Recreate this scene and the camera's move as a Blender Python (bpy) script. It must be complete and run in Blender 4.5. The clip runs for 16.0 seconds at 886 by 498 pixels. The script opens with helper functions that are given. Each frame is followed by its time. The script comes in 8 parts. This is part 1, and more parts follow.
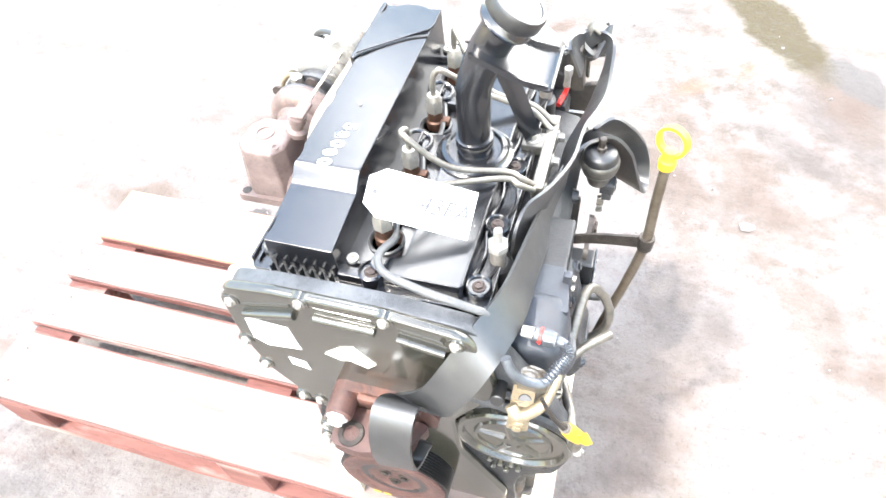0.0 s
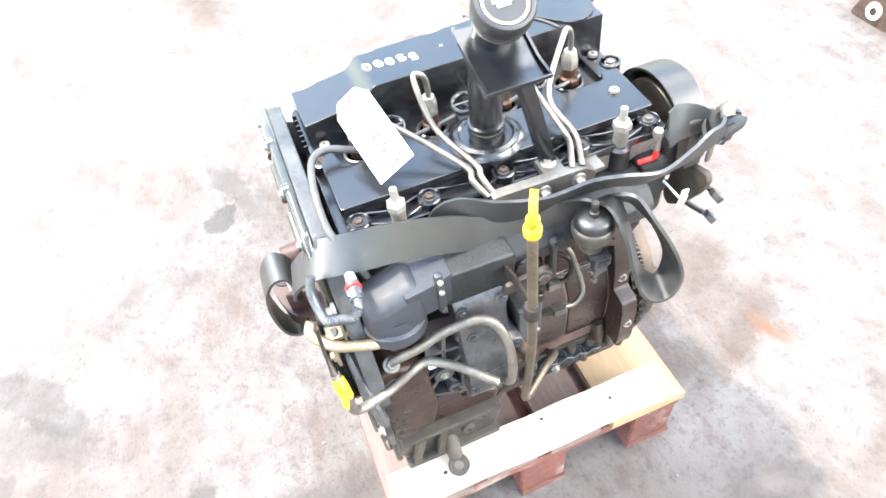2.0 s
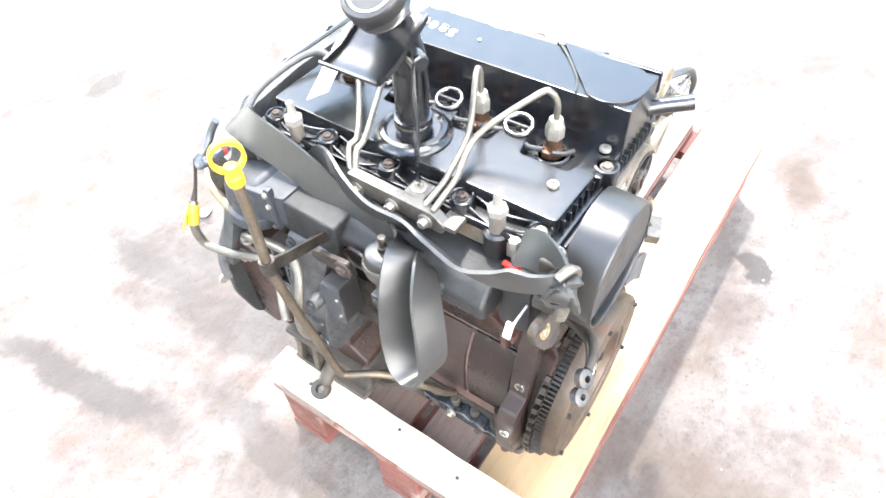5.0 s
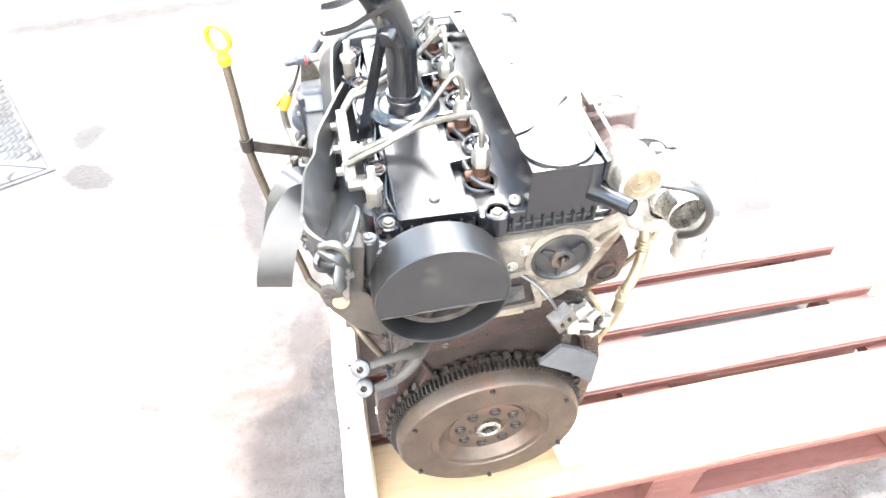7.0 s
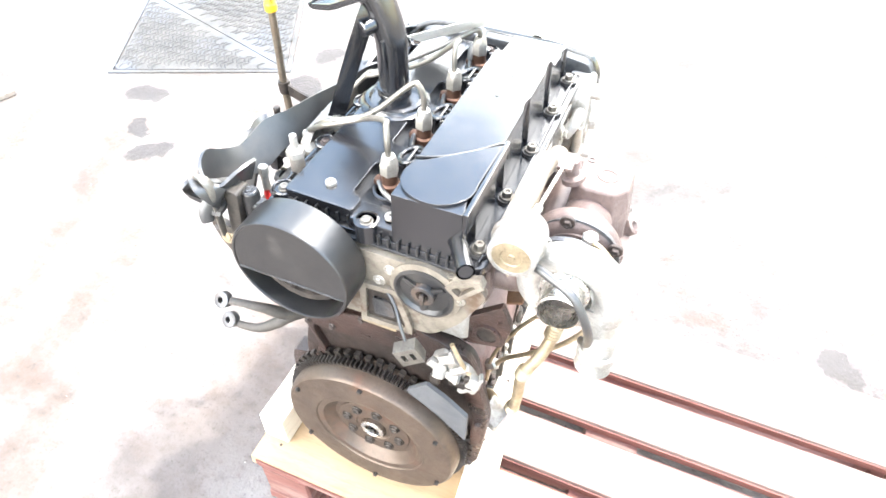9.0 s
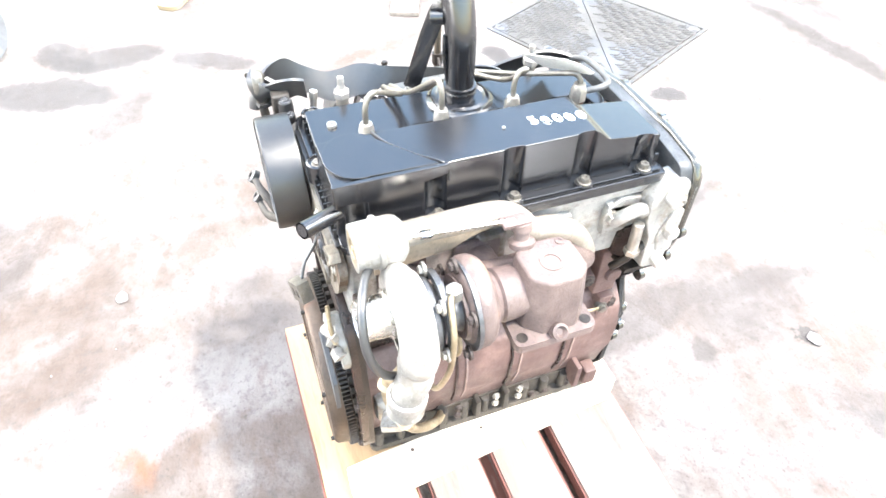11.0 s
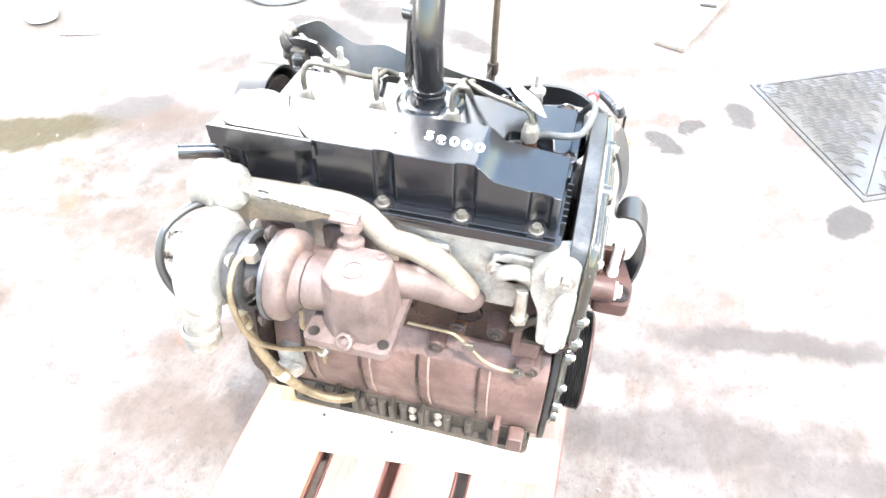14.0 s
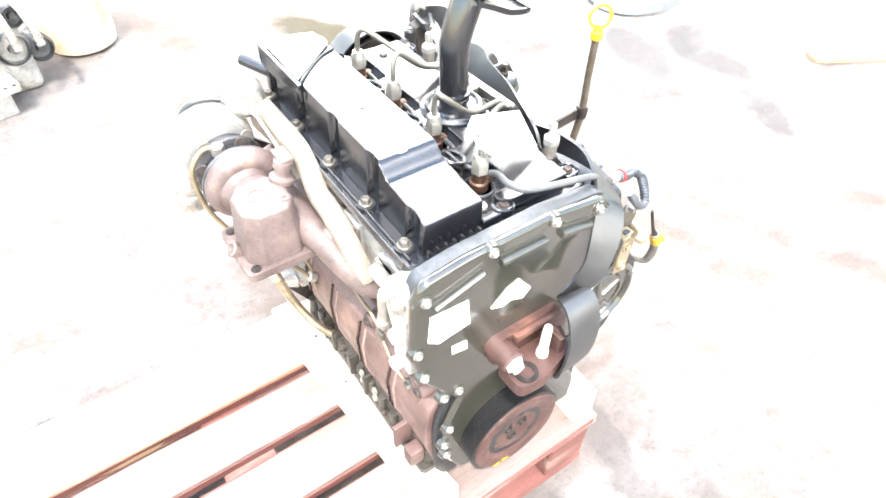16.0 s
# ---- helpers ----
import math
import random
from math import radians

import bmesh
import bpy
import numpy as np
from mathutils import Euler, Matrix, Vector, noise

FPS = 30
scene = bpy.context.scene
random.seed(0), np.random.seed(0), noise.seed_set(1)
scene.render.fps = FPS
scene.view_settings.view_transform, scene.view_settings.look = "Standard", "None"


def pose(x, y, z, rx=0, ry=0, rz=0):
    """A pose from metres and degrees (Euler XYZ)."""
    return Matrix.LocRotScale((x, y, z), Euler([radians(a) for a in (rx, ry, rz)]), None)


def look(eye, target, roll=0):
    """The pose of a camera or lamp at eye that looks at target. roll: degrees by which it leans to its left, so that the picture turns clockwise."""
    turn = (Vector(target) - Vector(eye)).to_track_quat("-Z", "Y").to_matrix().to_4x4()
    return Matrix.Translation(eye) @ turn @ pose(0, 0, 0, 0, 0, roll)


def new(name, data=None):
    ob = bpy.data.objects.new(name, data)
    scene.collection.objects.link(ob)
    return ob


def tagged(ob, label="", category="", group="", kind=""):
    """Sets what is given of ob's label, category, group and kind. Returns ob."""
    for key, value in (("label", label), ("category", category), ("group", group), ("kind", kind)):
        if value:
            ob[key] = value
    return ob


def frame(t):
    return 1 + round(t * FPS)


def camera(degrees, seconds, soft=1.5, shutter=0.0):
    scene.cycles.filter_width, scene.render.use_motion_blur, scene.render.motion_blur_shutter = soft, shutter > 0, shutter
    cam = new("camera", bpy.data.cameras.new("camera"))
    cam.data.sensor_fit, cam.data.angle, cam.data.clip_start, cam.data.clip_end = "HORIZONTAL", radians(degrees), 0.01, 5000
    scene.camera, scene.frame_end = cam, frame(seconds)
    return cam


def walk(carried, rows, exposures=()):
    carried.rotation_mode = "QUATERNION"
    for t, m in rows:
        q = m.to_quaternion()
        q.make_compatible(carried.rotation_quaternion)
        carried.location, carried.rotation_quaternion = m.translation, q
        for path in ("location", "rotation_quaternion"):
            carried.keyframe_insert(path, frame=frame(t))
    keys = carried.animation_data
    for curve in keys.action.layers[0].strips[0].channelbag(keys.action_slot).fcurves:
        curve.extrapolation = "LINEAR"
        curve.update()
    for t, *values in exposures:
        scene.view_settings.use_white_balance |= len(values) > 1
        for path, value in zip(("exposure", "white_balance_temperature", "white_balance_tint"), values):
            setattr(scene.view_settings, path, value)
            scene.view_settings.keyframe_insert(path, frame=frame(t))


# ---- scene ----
cam = camera(70.6, 16.0, soft=1.6)
PATH = [
    (0, (0.213, -0.533, 1.289), (-0.23, 0.626, -0.278), -6.3),
    (0.5, (0.283, -0.445, 1.272), (-0.323, 0.561, -0.347), -8.2),
    (1, (0.357, -0.377, 1.261), (-0.448, 0.414, -0.39), -14.3),
    (1.5, (0.507, -0.293, 1.262), (-0.539, 0.287, -0.34), -11.2),
    (2, (0.604, -0.224, 1.265), (-0.644, 0.119, -0.26), -8.6),
    (2.5, (0.61, -0.141, 1.253), (-0.673, 0.065, -0.266), -6.8),
    (3, (0.605, -0.075, 1.252), (-0.664, -0.031, -0.293), -7.2),
    (3.5, (0.597, 0.001, 1.242), (-0.677, -0.081, -0.297), -6.9),
    (4, (0.597, 0.147, 1.225), (-0.685, -0.183, -0.275), -3.2),
    (4.2, (0.594, 0.203, 1.229), (-0.644, -0.243, -0.277), -3.8),
    (6.3, (0.26, 0.598, 1.232), (-0.286, -0.637, -0.243), -0.0),
    (6.5, (0.226, 0.639, 1.234), (-0.192, -0.652, -0.235), -0.5),
    (7, (0.147, 0.681, 1.226), (-0.112, -0.679, -0.217), -1.0),
    (7.5, (0.052, 0.671, 1.23), (-0.067, -0.69, -0.231), 1.2),
    (8, (-0.034, 0.654, 1.234), (0.025, -0.689, -0.247), 1.1),
    (8.5, (-0.12, 0.641, 1.232), (0.153, -0.678, -0.246), -0.3),
    (9, (-0.262, 0.629, 1.239), (0.252, -0.647, -0.212), 1.2),
    (9.5, (-0.366, 0.595, 1.243), (0.348, -0.587, -0.204), 0.7),
    (9.7, (-0.407, 0.558, 1.236), (0.39, -0.57, -0.211), 0.8),
    (11.8, (-0.69, 0.145, 1.249), (0.714, -0.076, -0.158), 3.0),
    (12, (-0.703, 0.115, 1.248), (0.727, -0.088, -0.135), 3.4),
    (12.5, (-0.711, 0.04, 1.223), (0.735, -0.043, -0.156), 1.6),
    (13, (-0.68, -0.059, 1.225), (0.756, -0.034, -0.167), 3.4),
    (13.5, (-0.66, -0.141, 1.236), (0.736, 0.056, -0.183), 2.2),
    (14, (-0.634, -0.201, 1.238), (0.717, 0.149, -0.195), 0.2),
    (14.5, (-0.575, -0.347, 1.241), (0.684, 0.251, -0.193), 2.0),
    (15, (-0.53, -0.488, 1.262), (0.568, 0.38, -0.167), 0.4),
    (15.5, (-0.482, -0.555, 1.258), (0.498, 0.47, -0.152), 0.2),
    (16, (-0.378, -0.596, 1.253), (0.442, 0.534, -0.179), 1.6),
]

walk(cam, [(t, look(eye, target, roll)) for t, eye, target, roll in PATH], exposures=[(0.0, 2.48), (1.0, 2.44), (2.0, 2.36), (4.2, 2.30), (6.3, 2.65), (9.7, 2.62), (12.0, 2.49), (14.0, 2.50), (16.0, 2.54)])

# ---- sky and sun ----
SUN_AZ, SUN_EL = 226.0, 66.0  # degrees from +x towards +y; height over the horizon
world = bpy.data.worlds.new("daylight")
scene.world = world
world.use_nodes = True
wn, wl = world.node_tree.nodes, world.node_tree.links
sky = wn.new("ShaderNodeTexSky")
sky.sky_type, sky.sun_disc, sky.dust_density, sky.air_density = "NISHITA", False, 1.2, 1.9
sky.sun_elevation, sky.sun_rotation = radians(SUN_EL), radians(90.0 - SUN_AZ)
wn["Background"].inputs["Strength"].default_value = 0.15
# thin broken cloud, added unseen; offset picked to put white reflections on the cover
sc_, sn, sr, sm = wn.new("ShaderNodeTexCoord"), wn.new("ShaderNodeTexNoise"), wn.new("ShaderNodeMapRange"), wn.new("ShaderNodeMix")
smap = wn.new("ShaderNodeMapping")
smap.inputs["Location"].default_value, smap.inputs["Scale"].default_value = (2.7, 16.6, 11.2), (1.1, 1.1, 1.1)
wl.new(sc_.outputs["Generated"], smap.inputs["Vector"]); wl.new(smap.outputs["Vector"], sn.inputs["Vector"])
sn.inputs["Scale"].default_value, sn.inputs["Detail"].default_value, sn.inputs["Roughness"].default_value = 1.0, 5.0, 0.55
sr.inputs["From Min"].default_value, sr.inputs["From Max"].default_value = 0.51, 0.57
wl.new(sn.outputs["Fac"], sr.inputs["Value"])
sm.data_type = "RGBA"
wl.new(sr.outputs["Result"], sm.inputs["Factor"])
wl.new(sky.outputs["Color"], sm.inputs[6])
sm.inputs[7].default_value = (23.0, 22.7, 22.4, 1)
wl.new(sm.outputs[2], wn["Background"].inputs["Color"])
sun = bpy.data.lights.new("sun", "SUN")
sun.energy, sun.angle, sun.color = 1.6, radians(2.0), (1.0, 0.95, 0.87)
_a, _e = radians(SUN_AZ), radians(SUN_EL)
_to = Vector((math.cos(_a) * math.cos(_e), math.sin(_a) * math.cos(_e), math.sin(_e)))
new("sun", sun).matrix_world = look(_to * 8, (0, 0, 0))

# ---- materials ----
def surface(name, c1, c2, scale=30.0, rough=0.5, rough2=None, metal=0.0, bump=0.15, bump_scale=300.0, stain=None,
            stain_scale=12.0, stain_at=0.55, stain_soft=0.12, stain_rough=0.85, stretch=(1, 1, 1), shift=0.0, spec=0.5, stain_metal=0.0, coat=0.0, grime=0.0):
    """A worn surface: two colours at one scale, stains of a third at another, fine relief, uneven gloss."""
    m = bpy.data.materials.new(name)
    m.use_nodes = True
    n, l = m.node_tree.nodes, m.node_tree.links
    b = n["Principled BSDF"]
    tc, mp = n.new("ShaderNodeTexCoord"), n.new("ShaderNodeMapping")
    mp.inputs["Scale"].default_value = stretch
    l.new(tc.outputs["Object"], mp.inputs["Vector"])
    vec = mp.outputs["Vector"]
    if shift:
        oi, ad, cb = n.new("ShaderNodeObjectInfo"), n.new("ShaderNodeVectorMath"), n.new("ShaderNodeVectorMath")
        cb.operation = "SCALE"
        cb.inputs[0].default_value = (7.3, 5.1, 3.7)
        l.new(oi.outputs["Random"], cb.inputs["Scale"])
        l.new(vec, ad.inputs[0]); l.new(cb.outputs[0], ad.inputs[1])
        vec = ad.outputs[0]
    def noise_at(s, detail=6.0, rg=0.6):
        x = n.new("ShaderNodeTexNoise")
        x.inputs["Scale"].default_value, x.inputs["Detail"].default_value, x.inputs["Roughness"].default_value = s, detail, rg
        l.new(vec, x.inputs["Vector"])
        return x.outputs["Fac"]
    def mapped(src, a, b_, c=0.0, d=1.0):
        x = n.new("ShaderNodeMapRange")
        x.inputs["From Min"].default_value, x.inputs["From Max"].default_value = a, b_
        x.inputs["To Min"].default_value, x.inputs["To Max"].default_value = c, d
        l.new(src, x.inputs["Value"])
        return x.outputs["Result"]
    def mixed(fac, a, b_):
        x = n.new("ShaderNodeMix")
        x.data_type = "RGBA"
        l.new(fac, x.inputs["Factor"])
        for i, v in ((6, a), (7, b_)):
            if isinstance(v, tuple):
                x.inputs[i].default_value = (*v, 1)
            else:
                l.new(v, x.inputs[i])
        return x.outputs[2]
    col = mixed(mapped(noise_at(scale), 0.32, 0.68), c1, c2)
    fine = noise_at(scale * 7, 4.0, 0.7)
    dark = tuple(0.62 * v for v in c1)
    col = mixed(mapped(fine, 0.50, 0.74, 0.0, 0.65), col, dark)
    if grime:
        col = mixed(mapped(noise_at(scale * 0.4, 8.0, 0.7), 0.47, 0.66, 0.0, grime), col, tuple(0.3 * v for v in c1))
        col = mixed(mapped(noise_at(scale * 22, 3.0, 0.8), 0.60, 0.74, 0.0, 0.6), col, tuple(1.35 * v for v in c2))
    if shift:
        hv = n.new("ShaderNodeHueSaturation")
        l.new(mapped(oi.outputs["Random"], 0, 1, 1 - shift, 1 + shift), hv.inputs["Value"])
        l.new(col, hv.inputs["Color"])
        col = hv.outputs["Color"]
    r = mapped(noise_at(scale * 2.3), 0.3, 0.7, rough, rough2 if rough2 is not None else min(1, rough + 0.15))
    if stain:
        f = mapped(noise_at(stain_scale, 8.0, 0.65), stain_at, stain_at + stain_soft)
        col = mixed(f, col, stain)
        q = n.new("ShaderNodeMix")
        l.new(f, q.inputs["Factor"]); l.new(r, q.inputs[2]); q.inputs[3].default_value = stain_rough
        r = q.outputs[0]
        if metal > 0:
            mm = mapped(f, 0, 1, metal, stain_metal)
            l.new(mm, b.inputs["Metallic"])
    elif metal:
        b.inputs["Metallic"].default_value = metal
    b.inputs["Specular IOR Level"].default_value = spec
    if coat:
        b.inputs["Coat Weight"].default_value, b.inputs["Coat IOR"].default_value, b.inputs["Coat Roughness"].default_value = coat, 1.75, 0.1
    l.new(col, b.inputs["Base Color"]); l.new(r, b.inputs["Roughness"])
    if bump:
        bp = n.new("ShaderNodeBump")
        bp.inputs["Strength"].default_value, bp.inputs["Distance"].default_value = bump, 0.002
        l.new(noise_at(bump_scale, 5.0, 0.65), bp.inputs["Height"])
        l.new(bp.outputs["Normal"], b.inputs["Normal"])
    return m


PLASTIC = surface("black_plastic", (0.006, 0.0065, 0.008), (0.010, 0.010, 0.012), 18, 0.16, 0.26, bump=0.05, bump_scale=900,
                  stain=(0.045, 0.040, 0.036), stain_scale=9, stain_at=0.66, stain_soft=0.3, stain_rough=0.5, spec=1.0)
MATT = surface("matt_black_plastic", (0.009, 0.009, 0.010), (0.016, 0.0155, 0.0155), 25, 0.3, 0.42, bump=0.12, bump_scale=700,
               stain=(0.06, 0.052, 0.044), stain_scale=10, stain_at=0.6, stain_soft=0.25, spec=0.8)
TIMING = surface("glossy_timing_cover_paint", (0.026, 0.0245, 0.019), (0.040, 0.038, 0.029), 11, 0.12, 0.2, bump=0.04, bump_scale=500,
                 stain=(0.05, 0.046, 0.038), stain_scale=7, stain_at=0.62, stain_soft=0.2, stain_rough=0.35, spec=0.5, coat=0.6)
INTAKE = surface("dusty_intake_casting", (0.012, 0.01275, 0.01425), (0.034, 0.03485, 0.03655), 14, 0.34, 0.55, grime=0.8, bump=0.5, bump_scale=350,
                 stain=(0.065, 0.054, 0.044), stain_scale=13, stain_at=0.60, stain_soft=0.16, spec=0.4)
BLOCK = surface("rusty_cast_iron", (0.1104, 0.064, 0.056), (0.1776, 0.112, 0.0984), 22, 0.36, 0.56, grime=0.6, bump=0.5, bump_scale=260,
                stain=(0.075, 0.042, 0.036), stain_scale=9, stain_at=0.55, stain_soft=0.2, stain_rough=0.5)
# oily iron, also used where shade on the block is put into the colour
BLOCKDARK = surface("oily_shaded_cast_iron", (0.01728, 0.00918, 0.00756), (0.04968, 0.02538, 0.0189), 18, 0.22, 0.5, grime=0.85, bump=0.7, bump_scale=260,
                    stain=(0.008, 0.007, 0.007), stain_scale=10, stain_at=0.50, stain_soft=0.12, stain_rough=0.24)
LADDER = surface("grimy_ladder_frame", (0.0308, 0.02632, 0.02184), (0.0644, 0.05264, 0.04256), 20, 0.5, 0.7, grime=0.6, bump=0.4, bump_scale=240,
                 stain=(0.11, 0.07, 0.045), stain_scale=16, stain_at=0.62, stain_soft=0.15)
MANIFOLD = surface("heat_rusted_manifold", (0.0975, 0.06864, 0.0624), (0.1716, 0.1271, 0.1147), 26, 0.30, 0.50, grime=0.4, bump=0.55, bump_scale=320,
                   stain=(0.38, 0.215, 0.12), stain_scale=11, stain_at=0.63, stain_soft=0.18)
ALU = surface("stained_cast_aluminium", (0.36, 0.345, 0.32), (0.54, 0.525, 0.50), 18, 0.36, 0.55, metal=0.55, grime=0.75, bump=0.35, bump_scale=380,
              stain=(0.15, 0.108, 0.072), stain_scale=14, stain_at=0.53, stain_soft=0.14)
ALUDULL = surface("oily_grey_aluminium", (0.05419, 0.05738, 0.06247), (0.17, 0.17, 0.1768), 18, 0.25, 0.5, metal=0.65, grime=0.75, bump=0.5, bump_scale=330,
                  stain=(0.07, 0.045, 0.03), stain_scale=10, stain_at=0.54, stain_soft=0.14, stain_rough=0.5)
STEEL = surface("zinc_plated_steel", (0.34, 0.32, 0.285), (0.47, 0.445, 0.405), 60, 0.28, 0.45, metal=0.75, bump=0.08, bump_scale=600,
                stain=(0.3, 0.2, 0.12), stain_scale=45, stain_at=0.66, stain_soft=0.12)
BOLT = surface("rusted_bolt_head", (0.049, 0.0364, 0.0322), (0.091, 0.0735, 0.0672), 150, 0.5, 0.7, metal=0.5, bump=0.3, bump_scale=900)
WORN = surface("worn_flywheel_steel", (0.0608, 0.044, 0.0336), (0.1024, 0.0744, 0.0552), 24, 0.36, 0.52, metal=0.5, grime=0.4, bump=0.2, bump_scale=420,
               stain=(0.085, 0.035, 0.018), stain_scale=14, stain_at=0.55, stain_soft=0.2, stain_rough=0.7)
BRIGHT = surface("machined_steel", (0.62, 0.60, 0.56), (0.75, 0.73, 0.7), 80, 0.2, 0.35, metal=1.0, bump=0.05)
GEAR = surface("dark_ring_gear_steel", (0.0187, 0.01615, 0.01445), (0.0595, 0.0493, 0.0425), 60, 0.3, 0.5, metal=0.5, bump=0.2)
COPPER = surface("heat_tinted_copper", (0.066, 0.0348, 0.024), (0.12, 0.066, 0.045), 70, 0.35, 0.55, metal=0.7, bump=0.2)
BRASS = surface("yellow_zinc_pipe", (0.28, 0.22, 0.14), (0.40, 0.335, 0.235), 40, 0.36, 0.52, metal=0.65, grime=0.45, bump=0.15,
                stain=(0.13, 0.085, 0.05), stain_scale=30, stain_at=0.6, stain_soft=0.2)
PIPE = surface("grey_steel_pipe", (0.15, 0.138, 0.12), (0.25, 0.232, 0.205), 40, 0.34, 0.5, metal=0.7, grime=0.5, bump=0.12,
               stain=(0.075, 0.05, 0.035), stain_scale=28, stain_at=0.58, stain_soft=0.2)
RUBBER = surface("dusty_rubber", (0.017, 0.0175, 0.0185), (0.028, 0.0275, 0.0275), 16, 0.32, 0.44, bump=0.1, bump_scale=500,
                 stain=(0.075, 0.068, 0.060), stain_scale=9, stain_at=0.56, stain_soft=0.3, spec=1.0)
YELLOW = surface("yellow_plastic", (0.52, 0.28, 0.012), (0.60, 0.35, 0.025), 30, 0.35, 0.5, bump=0.05)
RED = surface("red_plastic", (0.55, 0.02, 0.02), (0.65, 0.04, 0.03), 30, 0.4, 0.5, bump=0.05)
PRIMER = surface("red_brown_bracket_iron", (0.05525, 0.026, 0.02145), (0.091, 0.0468, 0.039), 25, 0.34, 0.55, grime=0.5, bump=0.4, bump_scale=280,
                 stain=(0.19, 0.075, 0.045), stain_scale=14, stain_at=0.6, stain_soft=0.2)
RIBPALE = surface("pale_iron_rib", (0.22, 0.15, 0.13), (0.32, 0.23, 0.20), 60, 0.5, 0.7, bump=0.2)
TAUPE = surface("taupe_sensor_shell", (0.15, 0.1312, 0.1125), (0.2175, 0.195, 0.1688), 80, 0.4, 0.55, metal=0.2, bump=0.1)
PALE = surface("pale_sensor_tip", (0.24, 0.225, 0.2063), (0.315, 0.3, 0.2775), 80, 0.35, 0.5, metal=0.3, bump=0.1)
RUST = surface("bright_orange_rust", (0.17, 0.08, 0.04), (0.26, 0.13, 0.065), 60, 0.7, 0.9, bump=0.5, bump_scale=300, grime=0.4)
TANALU = surface("brown_stained_aluminium", (0.15, 0.128, 0.10), (0.27, 0.24, 0.20), 22, 0.38, 0.58, metal=0.4, grime=0.55, bump=0.35, bump_scale=330,
                 stain=(0.07, 0.042, 0.025), stain_scale=17, stain_at=0.55, stain_soft=0.12)
PAPER = surface("white_card", (0.80, 0.79, 0.77), (0.85, 0.84, 0.82), 20, 0.7, 0.8, bump=0.02)
INK = surface("marker_ink", (0.06, 0.06, 0.07), (0.09, 0.09, 0.1), 20, 0.6, 0.7, bump=0)
CHALK = surface("white_marker_paint", (0.80, 0.80, 0.78), (0.86, 0.86, 0.84), 90, 0.7, 0.8, bump=0.1)
DECK = surface("weathered_pallet_board", (0.135, 0.097, 0.085), (0.205, 0.160, 0.143), 14, 0.7, 0.85, grime=0.2, bump=0.5, bump_scale=90,
               stain=(0.155, 0.095, 0.082), stain_scale=5, stain_at=0.52, stain_soft=0.3, stretch=(0.14, 1, 1), shift=0.14)
DECKRED = surface("red_painted_pallet_wood", (0.115, 0.040, 0.032), (0.170, 0.068, 0.054), 16, 0.65, 0.8, grime=0.3, bump=0.5, bump_scale=90,
                  stain=(0.27, 0.20, 0.175), stain_scale=9, stain_at=0.56, stain_soft=0.12, stretch=(0.2, 1, 1), shift=0.18)
FRESH = surface("fresh_yellow_board", (0.30, 0.20, 0.11), (0.40, 0.285, 0.17), 12, 0.6, 0.75, bump=0.4, bump_scale=80,
                stain=(0.16, 0.09, 0.05), stain_scale=16, stain_at=0.68, stain_soft=0.06, stretch=(0.14, 1, 1))
BATTEN = surface("fresh_sawn_softwood", (0.54, 0.46, 0.36), (0.64, 0.565, 0.465), 13, 0.65, 0.8, bump=0.4, bump_scale=80,
                 stain=(0.36, 0.25, 0.15), stain_scale=6, stain_at=0.66, stain_soft=0.1, stretch=(1, 0.12, 1), shift=0.06)
IRON = surface("worn_manhole_iron", (0.0528, 0.0488, 0.0456), (0.084, 0.0776, 0.0704), 9, 0.5, 0.68, metal=0.1, bump=0.3, bump_scale=150,
               stain=(0.085, 0.095, 0.115), stain_scale=3, stain_at=0.5, stain_soft=0.2)
# tread iron, darkened so the relief's shading is in the colour
IRONDARK = surface("shaded_manhole_tread", (0.030, 0.029, 0.029), (0.058, 0.055, 0.052), 9, 0.5, 0.7, metal=0.2, bump=0.3, bump_scale=150)
OIL = surface("damp_oil_stain", (0.16, 0.145, 0.14), (0.23, 0.205, 0.195), 9, 0.4, 0.6, bump=0.2, bump_scale=120)
TYRE = surface("dusty_tyre_rubber", (0.070, 0.050, 0.043), (0.105, 0.080, 0.070), 25, 0.6, 0.8, bump=0.3)
RIM = surface("rusty_rim_steel", (0.13, 0.105, 0.10), (0.21, 0.175, 0.165), 20, 0.5, 0.7, metal=0.4, bump=0.2)
WHITE = surface("white_enamel", (0.72, 0.71, 0.69), (0.8, 0.79, 0.77), 14, 0.4, 0.6, bump=0.05)
CREAM = surface("cream_plastic", (0.50, 0.41, 0.30), (0.62, 0.53, 0.41), 10, 0.45, 0.6, bump=0.1, stain=(0.24, 0.16, 0.09), stain_scale=5, stain_at=0.5, stain_soft=0.25)
ORANGE = surface("orange_painted_steel", (0.55, 0.20, 0.08), (0.64, 0.28, 0.12), 14, 0.45, 0.6, bump=0.2)
STRAP = surface("grey_webbing", (0.062, 0.064, 0.068), (0.094, 0.096, 0.10), 30, 0.6, 0.8, bump=0.2)
PLATE = surface("bare_grey_plate", (0.035, 0.04, 0.048), (0.075, 0.08, 0.09), 20, 0.28, 0.42, metal=0.35, bump=0.15)


